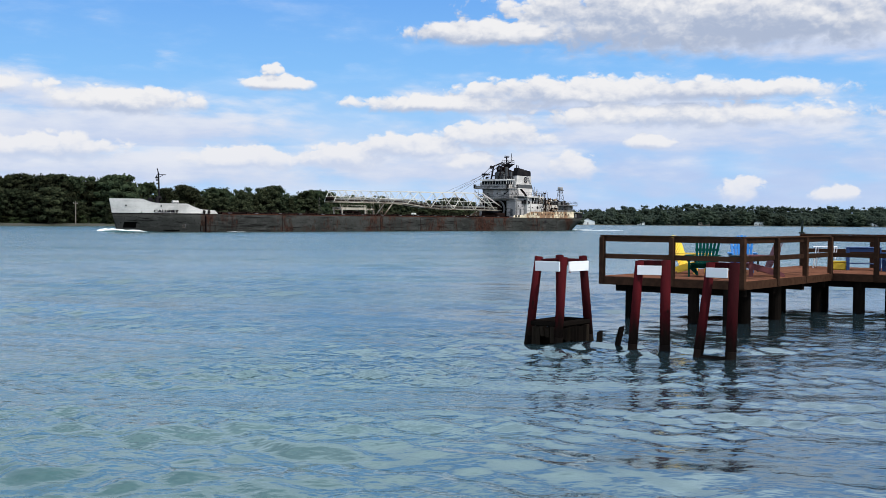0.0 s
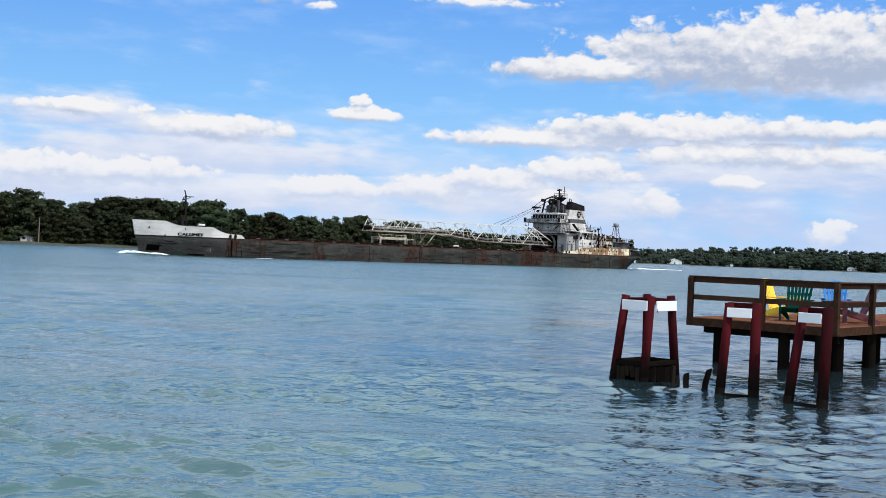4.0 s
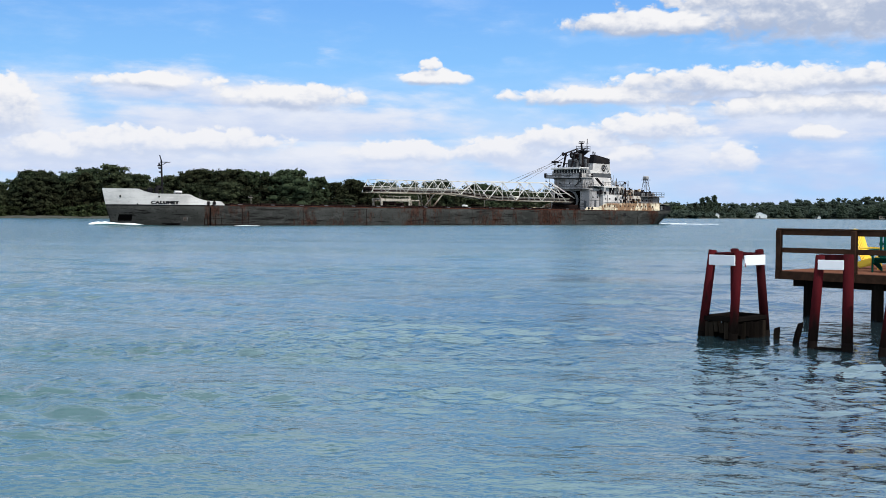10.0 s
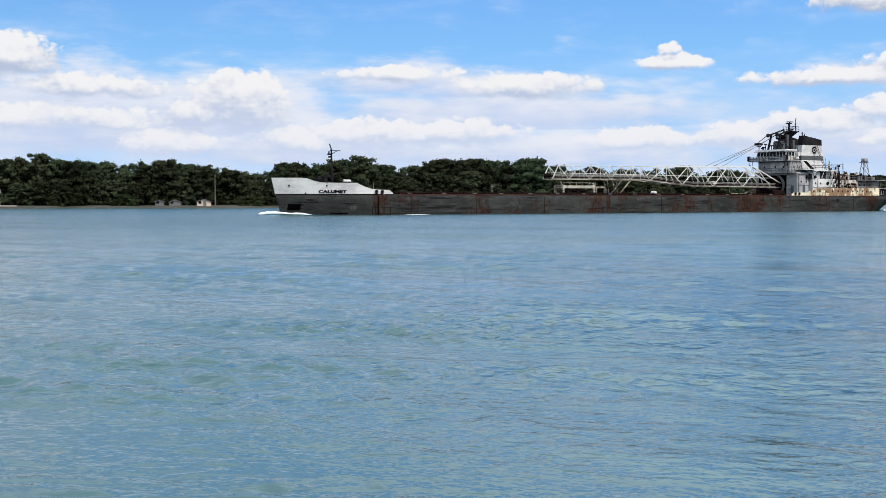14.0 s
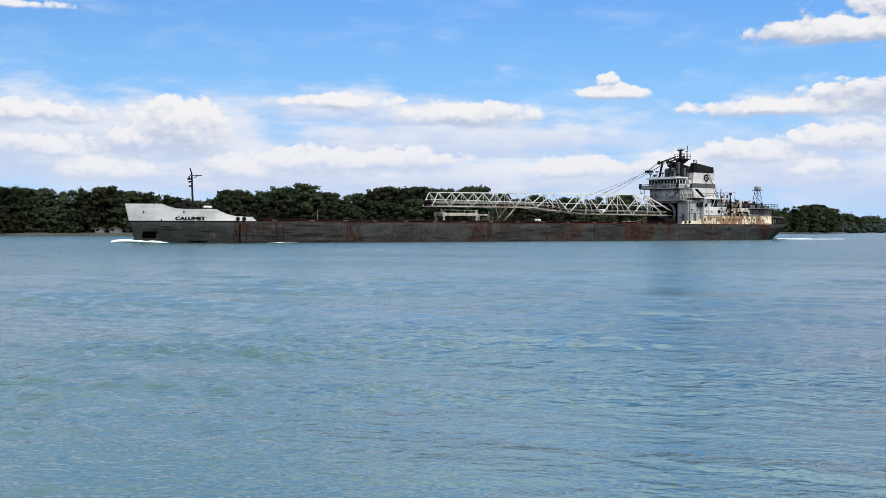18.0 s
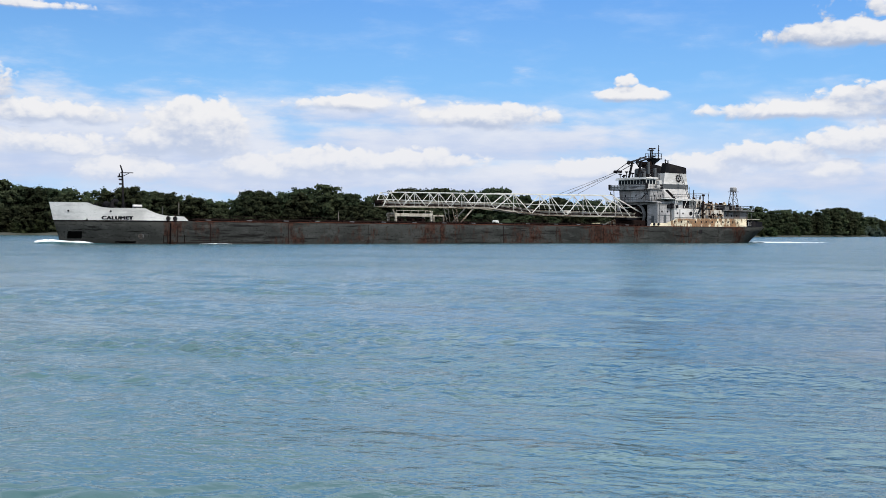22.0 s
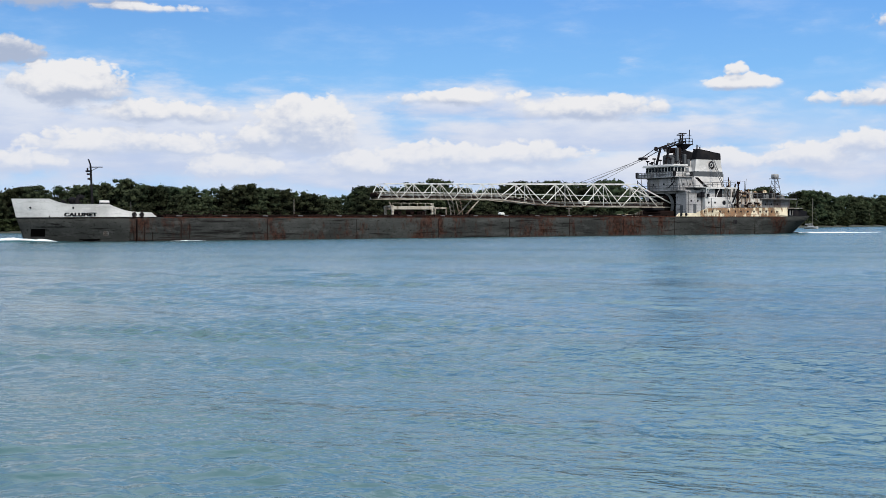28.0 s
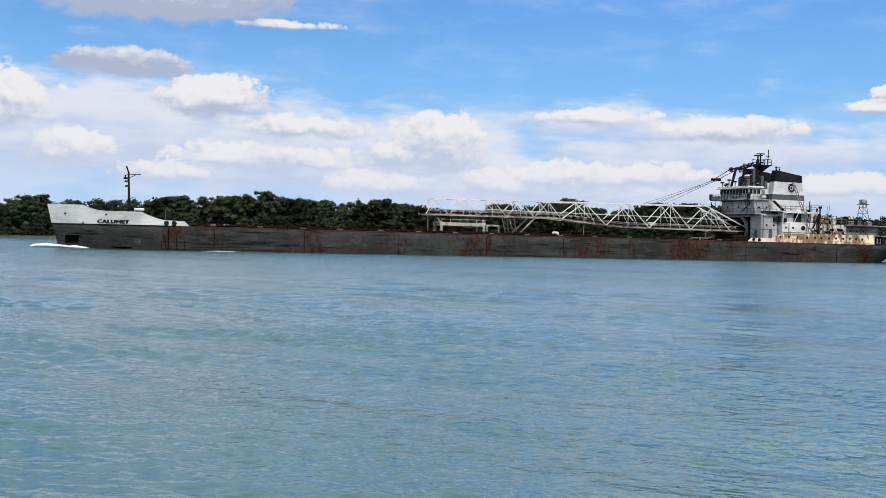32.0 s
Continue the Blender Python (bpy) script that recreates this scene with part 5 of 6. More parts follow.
            part("ladder_rung", beam(B(), a, a + wide, 0.07, 0.07), M_BLACK, house)
    part("casing_aft", bx(B(), -160.0, -154.22, -6, 6, 8.2, 10.7, 0.08), M_WHITE, house)
    part("casing_top", bx(B(), -158.5, -149.8, -3.5, -0.1, 10.75, 13.2, 0.1), M_HOUSE, house)
    part("casing_front", bx(B(), -149.2, -146.2, -4.5, 3.4, 10.75, 12.6, 0.1), M_HOUSE, house)
    # boom hoist tower and stays
    tower = part("hoist_tower", bx(B(), -146, -143.2, -1.6, 1.6, 15.55, 18.3, 0.35), M_GREYBAND, house, "dark boom hoist tower")
    for y in (-1.5, 1.5):
        part("tower_leg", beam(B(), (-141.4, y, 15.6), (-142.8, y, 20.2), 0.4, 0.4), M_BLACK, tower)
        part("tower_arm", beam(B(), (-141.6, y, 19.7), (-147.5, y, 21.4), 0.35, 0.35), M_BLACK, tower)
        part("sheave", tube(B(), (-141.4, y - 0.2, 19.7), (-141.4, y + 0.2, 19.7), 0.5, 12), M_BLACK, tower)
        part("boom_stay", tube(B(), (-136.0, y * 0.5, 17.2), (-121.2, y, 11.25), 0.045, 5), M_RAIL, tower)
        part("boom_stay", tube(B(), (-136.0, y * 0.5, 17.0), (-117.5, y, 11.1), 0.045, 5), M_RAIL, tower)
        part("hoist_wire", tube(B(), (-141.6, y, 20.0), (-136.0, y * 0.5, 17.2), 0.09, 5), M_BLACK, tower)
    for x, y, z0, z1, w in ((-146.6, 2.3, 15.6, 18.4, 0.35), (-144.4, 2.2, 16.0, 19.8, 0.3), (-143.0, 2.1, 15.6, 17.6, 0.45), (-147.4, 2.6, 15.6, 17.2, 0.4)):
        part("machinery_box", bx(B(), x - w, x + w, y - 0.35, y + 0.35, z0, z1, 0.08), M_GREYBAND, tower, "grey winch casing")
    for a, b in (((-143.2, 2.0, 15.7), (-146.0, 2.0, 18.8)), ((-146.2, 2.0, 15.7), (-143.4, 2.0, 18.8)), ((-141.5, 1.7, 17.6), (-145.8, 1.9, 17.7)), ((-142.6, 1.7, 19.9), (-145.8, 1.9, 18.6))):
        part("tower_brace", beam(B(), a, b, 0.16, 0.16), M_SCRAPE, tower)
    for x, z in ((-142.2, 20.4), (-143.6, 20.6), (-141.2, 18.9)):
        part("tower_lamp", bx(B(), x - 0.22, x + 0.22, 1.5, 2.0, z, z + 0.5, 0.06), M_RAIL, tower)
    part("tower_winch", tube(B(), (-145.4, 1.9, 19.4), (-145.4, -1.9, 19.4), 0.62, 12), M_SCRAPE, tower)
    part("stay_block", bx(B(), -137.0, -135.2, -0.8, 0.8, 16.9, 17.5, 0.2), M_BLACK, tower)
    # signal mast over the wheelhouse
    top = part("radar_mast", tube(B(), (-148.4, 0, 15.6), (-148.4, 0, 20.7), 0.5, 10, 0.36), M_BLACK, house, "black radar mast with platform")
    bm = sweep(B(), [[(-148.4 + sx * w, sy * w * 0.8, z) for sx, sy in ((-1, -1), (1, -1), (1, 1), (-1, 1))] for w, z in ((0.4, 19.6), (1.5, 20.75))])
    part("flare", bm, M_BLACK, top)
    part("platform", bx(B(), -150.4, -146.7, -1.2, 1.2, 20.75, 20.98, 0.03), M_BLACK, top)
    for x in (-150.3, -149.2, -148.0, -146.8):
        for y in (1.1, -1.1):
            part("platform_post", tube(B(), (x, y, 20.9), (x, y, 22.2), 0.07, 5), M_BLACK, top)
    for y in (1.1, -1.1):
        for z in (21.55, 22.15):
            part("platform_rail", tube(B(), (-150.3, y, z), (-146.8, y, z), 0.06, 5), M_BLACK, top)
    part("radar_scanner", beam(B(), (-146.2, 0.3, 22.95), (-148.4, 0.3, 23.0), 0.3, 0.26), M_BLACK, top)
    part("radar_scanner", beam(B(), (-147.6, -0.6, 23.45), (-149.9, -0.6, 23.5), 0.26, 0.22), M_BLACK, top)
    for x, y, z in ((-147.2, 0.3, 22.9), (-148.7, -0.6, 23.4), (-146.5, 0.9, 22.0)):
        part("scanner_stem", tube(B(), (x, y, 20.9), (x, y, z), 0.17, 6), M_BLACK, top)
    part("signal_pole", tube(B(), (-150.2, 0, 20.9), (-150.4, 0, 24.4), 0.11, 5), M_BLACK, top)
    part("signal_yard", beam(B(), (-149.7, 0, 22.9), (-150.9, 0, 23.0), 0.1, 0.1), M_BLACK, top)
    for k in range(9):
        part("mast_rung", beam(B(), (-147.85, -0.3, 16.2 + k * 0.5), (-147.85, 0.3, 16.2 + k * 0.5), 0.06, 0.06), M_RAIL, top)
    for x, y, h in ((-141.6, -4.6, 1.3), (-141.8, -2.6, 1.8), (-142.2, -3.6, 1.0), (-142.0, -0.8, 1.4), (-142.4, 4.2, 0.9), (-141.5, 1.6, 1.1), (-141.6, 3.0, 1.5), (-143.4, 4.4, 1.2), (-144.4, 3.6, 0.8), (-141.4, -3.2, 0.7)):
        bm = tube(B(), (x, y, 15.9), (x, y, 15.7 + h), 0.1, 6)
        bx(bm, x - 0.45, x + 0.45, y - 0.2, y + 0.2, 15.5 + h, 15.8 + h, 0.04)
        part("roof_lamp", bm, M_BLACK, house, "dark searchlight on the roof")
    # rusted cream bulwark round the stern deck
    bx_ = [-136.6, -137.3, -139, -141, -142.5, -144, -146, *np.arange(-149, -172, -3.0), -172.0]
    bul = part("bulwark", shell(B(), bx_, lambda x: 4.02, bulwark_top, 0.18, out=0.06), M_RUSTY, sh, "cream bulwark heavily streaked with rust")
    for x in (-137.9, -139.4):
        for y in (10.45, -10.45):
            part("fairlead", tube(B(), (x, y - 0.1, 4.45), (x, y + 0.1, 4.45), 0.34, 10), M_BLACK, bul)
    for x in (-145.0, -147.4, -149.8, -152.4, -154.6, -156.4, -158.6, -160.6, -162.6, -164.6, -166.4, -168.2):
        part("freeing_port", tube(B(), (x, 10.2, 5.15), (x, 10.4, 5.15), 0.26, 10), M_BLACK, bul)
    # closed block; the shade of the opening is in its colour
    part("mooring_recess", bx(B(), -174.6, -172.06, 9.2, half(-173.5, 5) + 0.02, 4.25, 5.85, 0.25), M_VOID, bul, "mooring opening, a block coloured black for its shade")
    for x in (-173.0, -173.9):
        part("roller", tube(B(), (x, half(x, 5) - 0.1, 4.3), (x, half(x, 5) - 0.1, 5.4), 0.22, 10), M_DULL, bul)
    part("recess_roof", bx(B(), -177.6, -171.9, 6.4, half(-174.5, 5) + 0.1, 5.9, 6.05, 0.03), M_CREAM, bul)
    part("hull_door", bx(B(), -155.1, -154.0, 10.0, 10.36, 2.3, 3.2, 0.03), M_BLACK, sh)
    rail((-172, 6.5, 4.2), (-182, 6.5, 4.2))
    for sgn in (1, -1):
        part("poop_screen", shell(B(), [-172.02, -174, -176, -178, -180, -181.5], lambda x: 4.1, lambda x: 5.9 + (x + 172) * 0.06, 0.15, (sgn, ), -0.1), M_BLACK, sh, "dark screen round the poop")
    # stern clutter: derrick, ventilators, winches
    der = part("derrick", tube(B(), (-160.2, 3, 8.2), (-160.2, 3, 12.6), 0.16, 7), M_RUSTY, sh, "rusty stores derrick")
    part("derrick_arm", beam(B(), (-160.2, 3, 10.8), (-157.4, 5, 9.0), 0.16, 0.16), M_RUSTY, der)
    part("derrick_brace", beam(B(), (-160.2, 3, 12.2), (-158.2, 5, 9.6), 0.08, 0.08), M_RUSTY, der)
    g = random.Random(9)
    for i in range(30):
        x = -155.5 - i * 0.72
        h, r = g.uniform(0.7, 2.2), g.uniform(0.15, 0.42)
        y = g.uniform(1, 6.5)
        bm = tube(B(), (x, y, 8.1), (x, y, 8.1 + h), r, 8)
        if i % 3 == 0:
            bmesh.ops.create_uvsphere(bm, u_segments=8, v_segments=6, radius=r * 1.5, matrix=Matrix.Translation((x, y, 8.1 + h)))
        part("ventilator", bm, (M_RUSTY, M_BLACK, M_SCRAPE)[i % 3], sh)
    for x, y, z, h in ((-155.8, 6.9, 8.3, 2.6), (-158.9, 7.2, 8.2, 3.6), (-162.2, 6.8, 8.2, 1.8), (-164.6, 7.0, 8.2, 1.2), (-157.6, 7.4, 8.2, 1.5)):
        part("vent_post", tube(B(), (x, y, z), (x, y, z + h), 0.14, 7), M_SCRAPE, sh, "rusty vent post")
        part("vent_head", bx(B(), x - 0.32, x + 0.32, y - 0.3, y + 0.3, z + h - 0.2, z + h + 0.3, 0.08), M_SCRAPE, sh)
    for x, w, h in ((-159.6, 0.9, 1.3), (-161.6, 0.6, 1.0), (-168.5, 0.8, 1.0), (-171.0, 0.5, 1.4), (-174.0, 0.7, 0.9)):
        part("deck_gear", bx(B(), x - w, x + w, 5.2, 6.9, 8.2, 8.2 + h, 0.12), M_DULL, sh)
    rail((-165.5, 8.1, 8.3), (-177.4, 8.1, 8.3), "aft_railing", M_BLACK)
    for i in range(6):
        x = -165.8 - i * 0.95
        part("rope_reel", tube(B(), (x, 5.6, 9.0), (x, 6.6, 9.0), 0.62 - 0.04 * (i % 3), 12), M_BLACK, sh, "dark rope reel")
    g = random.Random(21)
    for i in range(16):
        x, y = -155.8 - 0.62 * i + g.uniform(-0.3, 0.3), g.uniform(7.2, 9.4)
        h = g.uniform(0.8, 2.4)
        z = 8.2 if y < 7.9 else 4.0
        top_z = z + h if z > 5 else 5.4 + h
        part("deck_post", tube(B(), (x, y, z), (x + g.uniform(-0.15, 0.15), y, top_z), g.uniform(0.06, 0.16), 6), (M_SCRAPE, M_RUSTY, M_BLACK)[i % 3], sh)
        if i % 2:
            part("deck_winch", bx(B(), x - 0.4, x + 0.4, y - 0.35, y + 0.35, top_z - 0.5, top_z - 0.1, 0.08), (M_SCRAPE, M_RUSTY)[i % 4 // 2], sh)
    crane2 = part("stores_crane", tube(B(), (-157.2, 8.6, 4.0), (-157.2, 8.6, 10.4), 0.24, 8), M_SCRAPE, sh, "rusty stores crane folded on the after deck")
    part("jib_arm", beam(B(), (-157.2, 8.6, 10.2), (-155.6, 8.6, 7.2), 0.24, 0.24), M_BLACK, crane2)
    part("jib_arm", beam(B(), (-157.2, 8.6, 9.6), (-160.4, 8.6, 9.2), 0.2, 0.2), M_SCRAPE, crane2)
    part("jib_ram", tube(B(), (-157.2, 8.6, 7.4), (-158.9, 8.6, 9.3), 0.1, 6), M_BLACK, crane2)
    part("hook_block", bx(B(), -160.6, -160.2, 8.4, 8.8, 8.2, 9.1, 0.06), M_SCRAPE, crane2)
    part("aerial", tube(B(), (-164.2, 4, 8.2), (-164.8, 4, 13.0), 0.05, 5), M_RAIL, sh)
    part("aerial", tube(B(), (-156.2, 5, 10.7), (-156.2, 5, 14.0), 0.06, 5), M_RAIL, sh)
    part("whistle_post", tube(B(), (-158.3, 4.6, 8.2), (-158.3, 4.6, 13.2), 0.11, 6), M_SCRAPE, sh)
    part("jib", beam(B(), (-159.2, 6.0, 11.6), (-157.9, 6.4, 8.4), 0.3, 0.3), M_BLACK, sh, "folded black deck jib")
    part("gallery_frame", bx(B(), -157.2, -147.7, 8.02, 8.12, 10.35, 10.6, 0.02), M_WHITE, house)
    for x in (-147.9, -157.0):
        part("gallery_post", bx(B(), x - 0.12, x + 0.12, 7.9, 8.1, 8.4, 10.6, 0.02), M_WHITE, house)
    part("pipe_frame", beam(B(), (-154.6, 6.5, 12.3), (-161.6, 6.5, 12.3), 0.06, 0.06), M_RAIL, sh)
    for x in (-154.6, -157, -159.3, -161.6):
        part("frame_post", tube(B(), (x, 6.5, 8.5), (x, 6.5, 12.3), 0.05, 5), M_RAIL, sh)
    part("funnel_deck_box", bx(B(), -163.8, -158, 2, 7, 8.2, 9.9, 0.1), M_STREAKED, sh)
    # lattice light tower at the stern
    tx, ty = -177.2, 1.6
    tw = part("light_tower", bx(B(), tx - 0.75, tx + 0.75, ty - 0.7, ty + 0.7, 13.4, 14.5, 0.2), M_HOUSE, sh, "white lattice light tower at the stern")
    for x, y in ((-1, -1), (1, -1), (1, 1), (-1, 1)):
        part("tower_leg", beam(B(), (tx + x * 1.15, ty + y * 1.15, 8.3), (tx + x * 0.45, ty + y * 0.45, 13.4), 0.14, 0.14), M_RAIL, tw)
    for z, w in ((9.6, 0.97), (11.2, 0.75), (12.6, 0.56)):
        for y in (w, -w):
            part("lattice", beam(B(), (tx - w, ty + y, z), (tx + w, ty + y, z), 0.09, 0.09), M_RAIL, tw)
            part("lattice", beam(B(), (tx - w, ty + y, z), (tx + w * 0.8, ty + y * 0.85, z + 1.4), 0.08, 0.08), M_RAIL, tw)
    part("tower_platform", bx(B(), tx - 1.0, tx + 1.0, ty - 0.95, ty + 0.95, 13.25, 13.4, 0.03), M_RAIL, tw)
    part("flagstaff", tube(B(), (-186, 0, 4.2), (-187, 0, 8.0), 0.06, 5), M_RAIL, sh)
    # water thrown up by bow and stern
    gg = np.random.default_rng(2)

    def froth(name, xs, mid, width, height, base, material, rough, label):
        """A crest on its own width: lumpy foam, or a smooth swell when rough is 0."""
        n = 17
        V = []
        lump = np.convolve(gg.uniform(1 - rough, 1 + rough, len(xs) + 4), np.ones(5) / 5, "valid")
        for i, x in enumerate(xs):
            for j in range(n):
                q = j / (n - 1)
                z = base(x) * math.sin(math.pi * q) ** 0.5 + height(x) * math.sin(math.pi * q) ** 0.8 * lump[i] * gg.uniform(1 - rough * 0.45, 1 + rough * 0.45)
                V.append((x + gg.uniform(-0.1, 0.1) * rough, mid(x) + width(x) * (q - 0.5) * 2 + gg.uniform(-0.1, 0.1) * rough, z - (0.3 if j in (0, n - 1) else 0.03)))
        me = mesh_of(name, V, grid_faces(len(xs), n), material, True)
        o = new(name, me)
        o.parent, o["label"] = sh, label

    def crest(x):
        return float(np.interp(-x, (-3.2, -2, 0, 2, 5, 8, 10.5), (0.0, 0.36, 0.42, 0.3, 0.14, 0.04, 0.0)))

    for sgn in (1, -1):
        def mid(x):
            return sgn * ((half(min(x, -2.3), 0.2) if x < -2 else 0.2 + 0.12 * (2.6 - x)) + 0.4 + 0.05 * max(0, -x))

        def wide(x):
            return 0.5 + 0.8 * math.exp(-((x - 0.3) / 2.6) ** 2)
        froth("bow_swell", np.arange(3.2, -10.5, -0.3), mid, lambda x: wide(x) * 1.7, lambda x: 0.0, lambda x: crest(x) * 1.04, M_WATER, 0.0, "water heaped up at the bow")
        froth("bow_wave", np.arange(2.6, -6.2, -0.14), mid, wide,
              lambda x: float(np.interp(-x, (-2.6, -1.8, 0, 1.5, 3.2, 4.2, 4.9, 5.6, 6.2), (0.03, 0.16, 0.26, 0.2, 0.15, 0.26, 0.2, 0.07, 0.01))), crest, M_FOAM, 0.55, "white bow wave")
        froth("side_wash", np.arange(-22, -29.5, -0.3), lambda x: sgn * (half(x, 0.2) + 0.35), lambda x: 0.16, lambda x: 0.09 * max(0.05, math.sin(math.pi * (-22 - x) / 7.5)), lambda x: 0.0, M_FOAM, 0.6, "thin broken foam along the side")
    for y0, x1 in ((2.0, -214), (5.0, -204), (-4.5, -218)):
        rings = []
        for i in range(40):
            u = i / 39
            x = -184 + (x1 + 184) * u
            h = (0.2 * (1 - u) ** 2 + 0.05 * math.sin(i * 1.9) * u) * float(gg.uniform(0.7, 1.3))
            w = (0.7 + 1.2 * (1 - u)) * float(gg.uniform(0.7, 1.3))
            y = y0 * (1 + 1.2 * u)
            rings.append([(x, y - w, -0.15), (x, y - w * 0.3, h), (x, y + w * 0.4, h * 0.8), (x, y + w, -0.15)])
        part("stern_wash", sweep(B(), rings), M_FOAM, sh, "white stern wash")
    return sh


SHIP = ship()


# ---- dock on piles: local x along its outer edge, y away from the near corner ----
DOCK = pose(7.94, 28.72, 0, 0, 0, -38.3)
DECK = 1.17


def on_dock(x, y, z=DECK, turn=0.0):
    return DOCK @ pose(x, y, z, 0, 0, turn)


def pile(bm, x, y, z0, z1, r=0.15, lean=(0, 0)):
    p = [(x + lean[0] * k, y + lean[1] * k, z0 + (z1 - z0) * k) for k in (0, 1)]
    tube(bm, p[0], p[1], r * 1.06, 14, r * 0.95)
    return bm


def dock():
    d = new("dock")
    d.matrix_basis = DOCK
    tagged(d, "brown timber dock on dark piles with a plank rail", "dock")
    areas = (("lounge", -4.2, 0.0, 0.0, 6.66), ("run", -2.9, 12.0, 6.67, 12.0))
    for _, x0, x1, y0, y1 in areas:
        n = int((y1 - y0) / 0.146)
        w = (y1 - y0) / n
        me = None
        for i in range(n):
            if me is None:
                bm = bx(B(), x0, x1, 0.004, w - 0.004, -0.038, 0.0, 0.004)
                first = part("deck_board", bm, M_DECKWOOD, d)
                first.matrix_basis = Matrix.Translation((0, y0, DECK))
                me = first
            else:
                again(me, Matrix.Translation((0, y0 + i * w, DECK + 0.003 * math.sin(i * 2.3))))
    # fascia boards and joists
    for a, b in (((-4.2, 0), (0, 0)), ((0, 0), (0, 6.66)), ((0, 6.66), (12, 6.66)), ((-4.2, 6.66), (-4.2, 0)), ((-2.9, 12), (-2.9, 6.66)), ((12, 12), (-2.9, 12))):
        va, vb = Vector((*a, DECK - 0.12)), Vector((*b, DECK - 0.12))
        n = (vb - va).cross(Vector((0, 0, 1))).normalized() * 0.022
        part("fascia", beam(B(), va + n, vb + n, 0.04, 0.215, 0.005), M_RAILWOOD, d)
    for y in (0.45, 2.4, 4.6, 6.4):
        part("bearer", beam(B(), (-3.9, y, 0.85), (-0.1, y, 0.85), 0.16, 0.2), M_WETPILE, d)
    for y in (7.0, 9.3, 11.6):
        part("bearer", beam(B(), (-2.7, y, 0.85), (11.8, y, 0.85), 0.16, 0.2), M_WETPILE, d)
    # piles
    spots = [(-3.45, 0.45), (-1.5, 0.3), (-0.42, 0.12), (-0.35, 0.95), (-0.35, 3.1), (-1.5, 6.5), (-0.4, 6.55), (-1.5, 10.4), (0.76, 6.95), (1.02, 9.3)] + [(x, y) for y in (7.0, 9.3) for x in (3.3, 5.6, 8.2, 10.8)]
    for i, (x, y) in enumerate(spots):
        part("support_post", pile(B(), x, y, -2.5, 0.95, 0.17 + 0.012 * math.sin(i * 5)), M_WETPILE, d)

    # rails
    def run(points, posts):
        for p in posts:
            bm = bx(B(), p[0] - 0.07, p[0] + 0.07, p[1] - 0.07, p[1] + 0.07, DECK - 0.2, 2.27, 0.012)
            part("rail_post", bm, M_RAILWOOD, d)
        for a, b in zip(points, points[1:]):
            va, vb = Vector((*a, 0)), Vector((*b, 0))
            part("cap_rail", beam(B(), va + Vector((0, 0, 2.295)), vb + Vector((0, 0, 2.295)), 0.16, 0.042, 0.008), M_RAILWOOD, d)
            part("top_rail", beam(B(), va + Vector((0, 0, 2.205)), vb + Vector((0, 0, 2.205)), 0.045, 0.135, 0.006), M_RAILWOOD, d)
            part("mid_rail", beam(B(), va + Vector((0, 0, 1.73)), vb + Vector((0, 0, 1.73)), 0.045, 0.135, 0.006), M_RAILWOOD, d)
    run([(-4.2, 0.06), (-0.07, 0.06)], [(-4.13, 0.0), (-2.0, 0.0)])
    run([(-0.05, 0.0), (-0.05, 6.62)], [(0, 0), (0, 2.3), (0, 4.5), (0, 6.6)])
    run([(0.0, 6.72), (12, 6.72)], [(1.35, 6.66), (3.5, 6.66), (5.8, 6.66), (8, 6.66), (10.3, 6.66)])
    run([(-2.9, 11.95), (12, 11.95)], [(-2.85, 12.0), (-0.4, 12), (2.0, 12), (4.4, 12), (6.8, 12), (9.2, 12)])
    # sagging rope between the first posts
    rope = B()
    pts = [Vector((-4.1 + 2.1 * i / 8, 5.9, 1.62 - 0.1 * math.sin(math.pi * i / 8))) for i in range(9)]
    for a, b in zip(pts, pts[1:]):
        tube(rope, a, b, 0.014, 5)
    part("rope", rope, M_ROPE, d)
    for x in (-4.1, -2.0):
        part("rope_post", tube(B(), (x, 5.9, DECK - 0.1), (x, 5.9, 1.68), 0.03, 6), M_DARKMETAL, d)
    return d


dock()


def leaning_pile(name, foot, head, parent, r=0.095):
    f, h = Vector(foot), Vector(head)
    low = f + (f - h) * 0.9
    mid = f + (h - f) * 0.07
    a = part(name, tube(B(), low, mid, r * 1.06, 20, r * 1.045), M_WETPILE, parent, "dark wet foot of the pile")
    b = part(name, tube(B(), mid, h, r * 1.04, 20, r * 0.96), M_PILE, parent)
    for o in (a, b):
        for q in o.data.polygons:
            q.use_smooth = len(q.vertices) == 4
    return a


def board(a, b, z, h, parent, out):
    """White board nailed across two piles."""
    va, vb = Vector((*a, z)), Vector((*b, z))
    n = (vb - va).cross(Vector((0, 0, 1))).normalized()
    if n.y > 0:
        n = -n
    part("sign_board", beam(B(), va + n * out, vb + n * out, 0.03, h, 0.006), M_SIGN, parent, "blank white board")


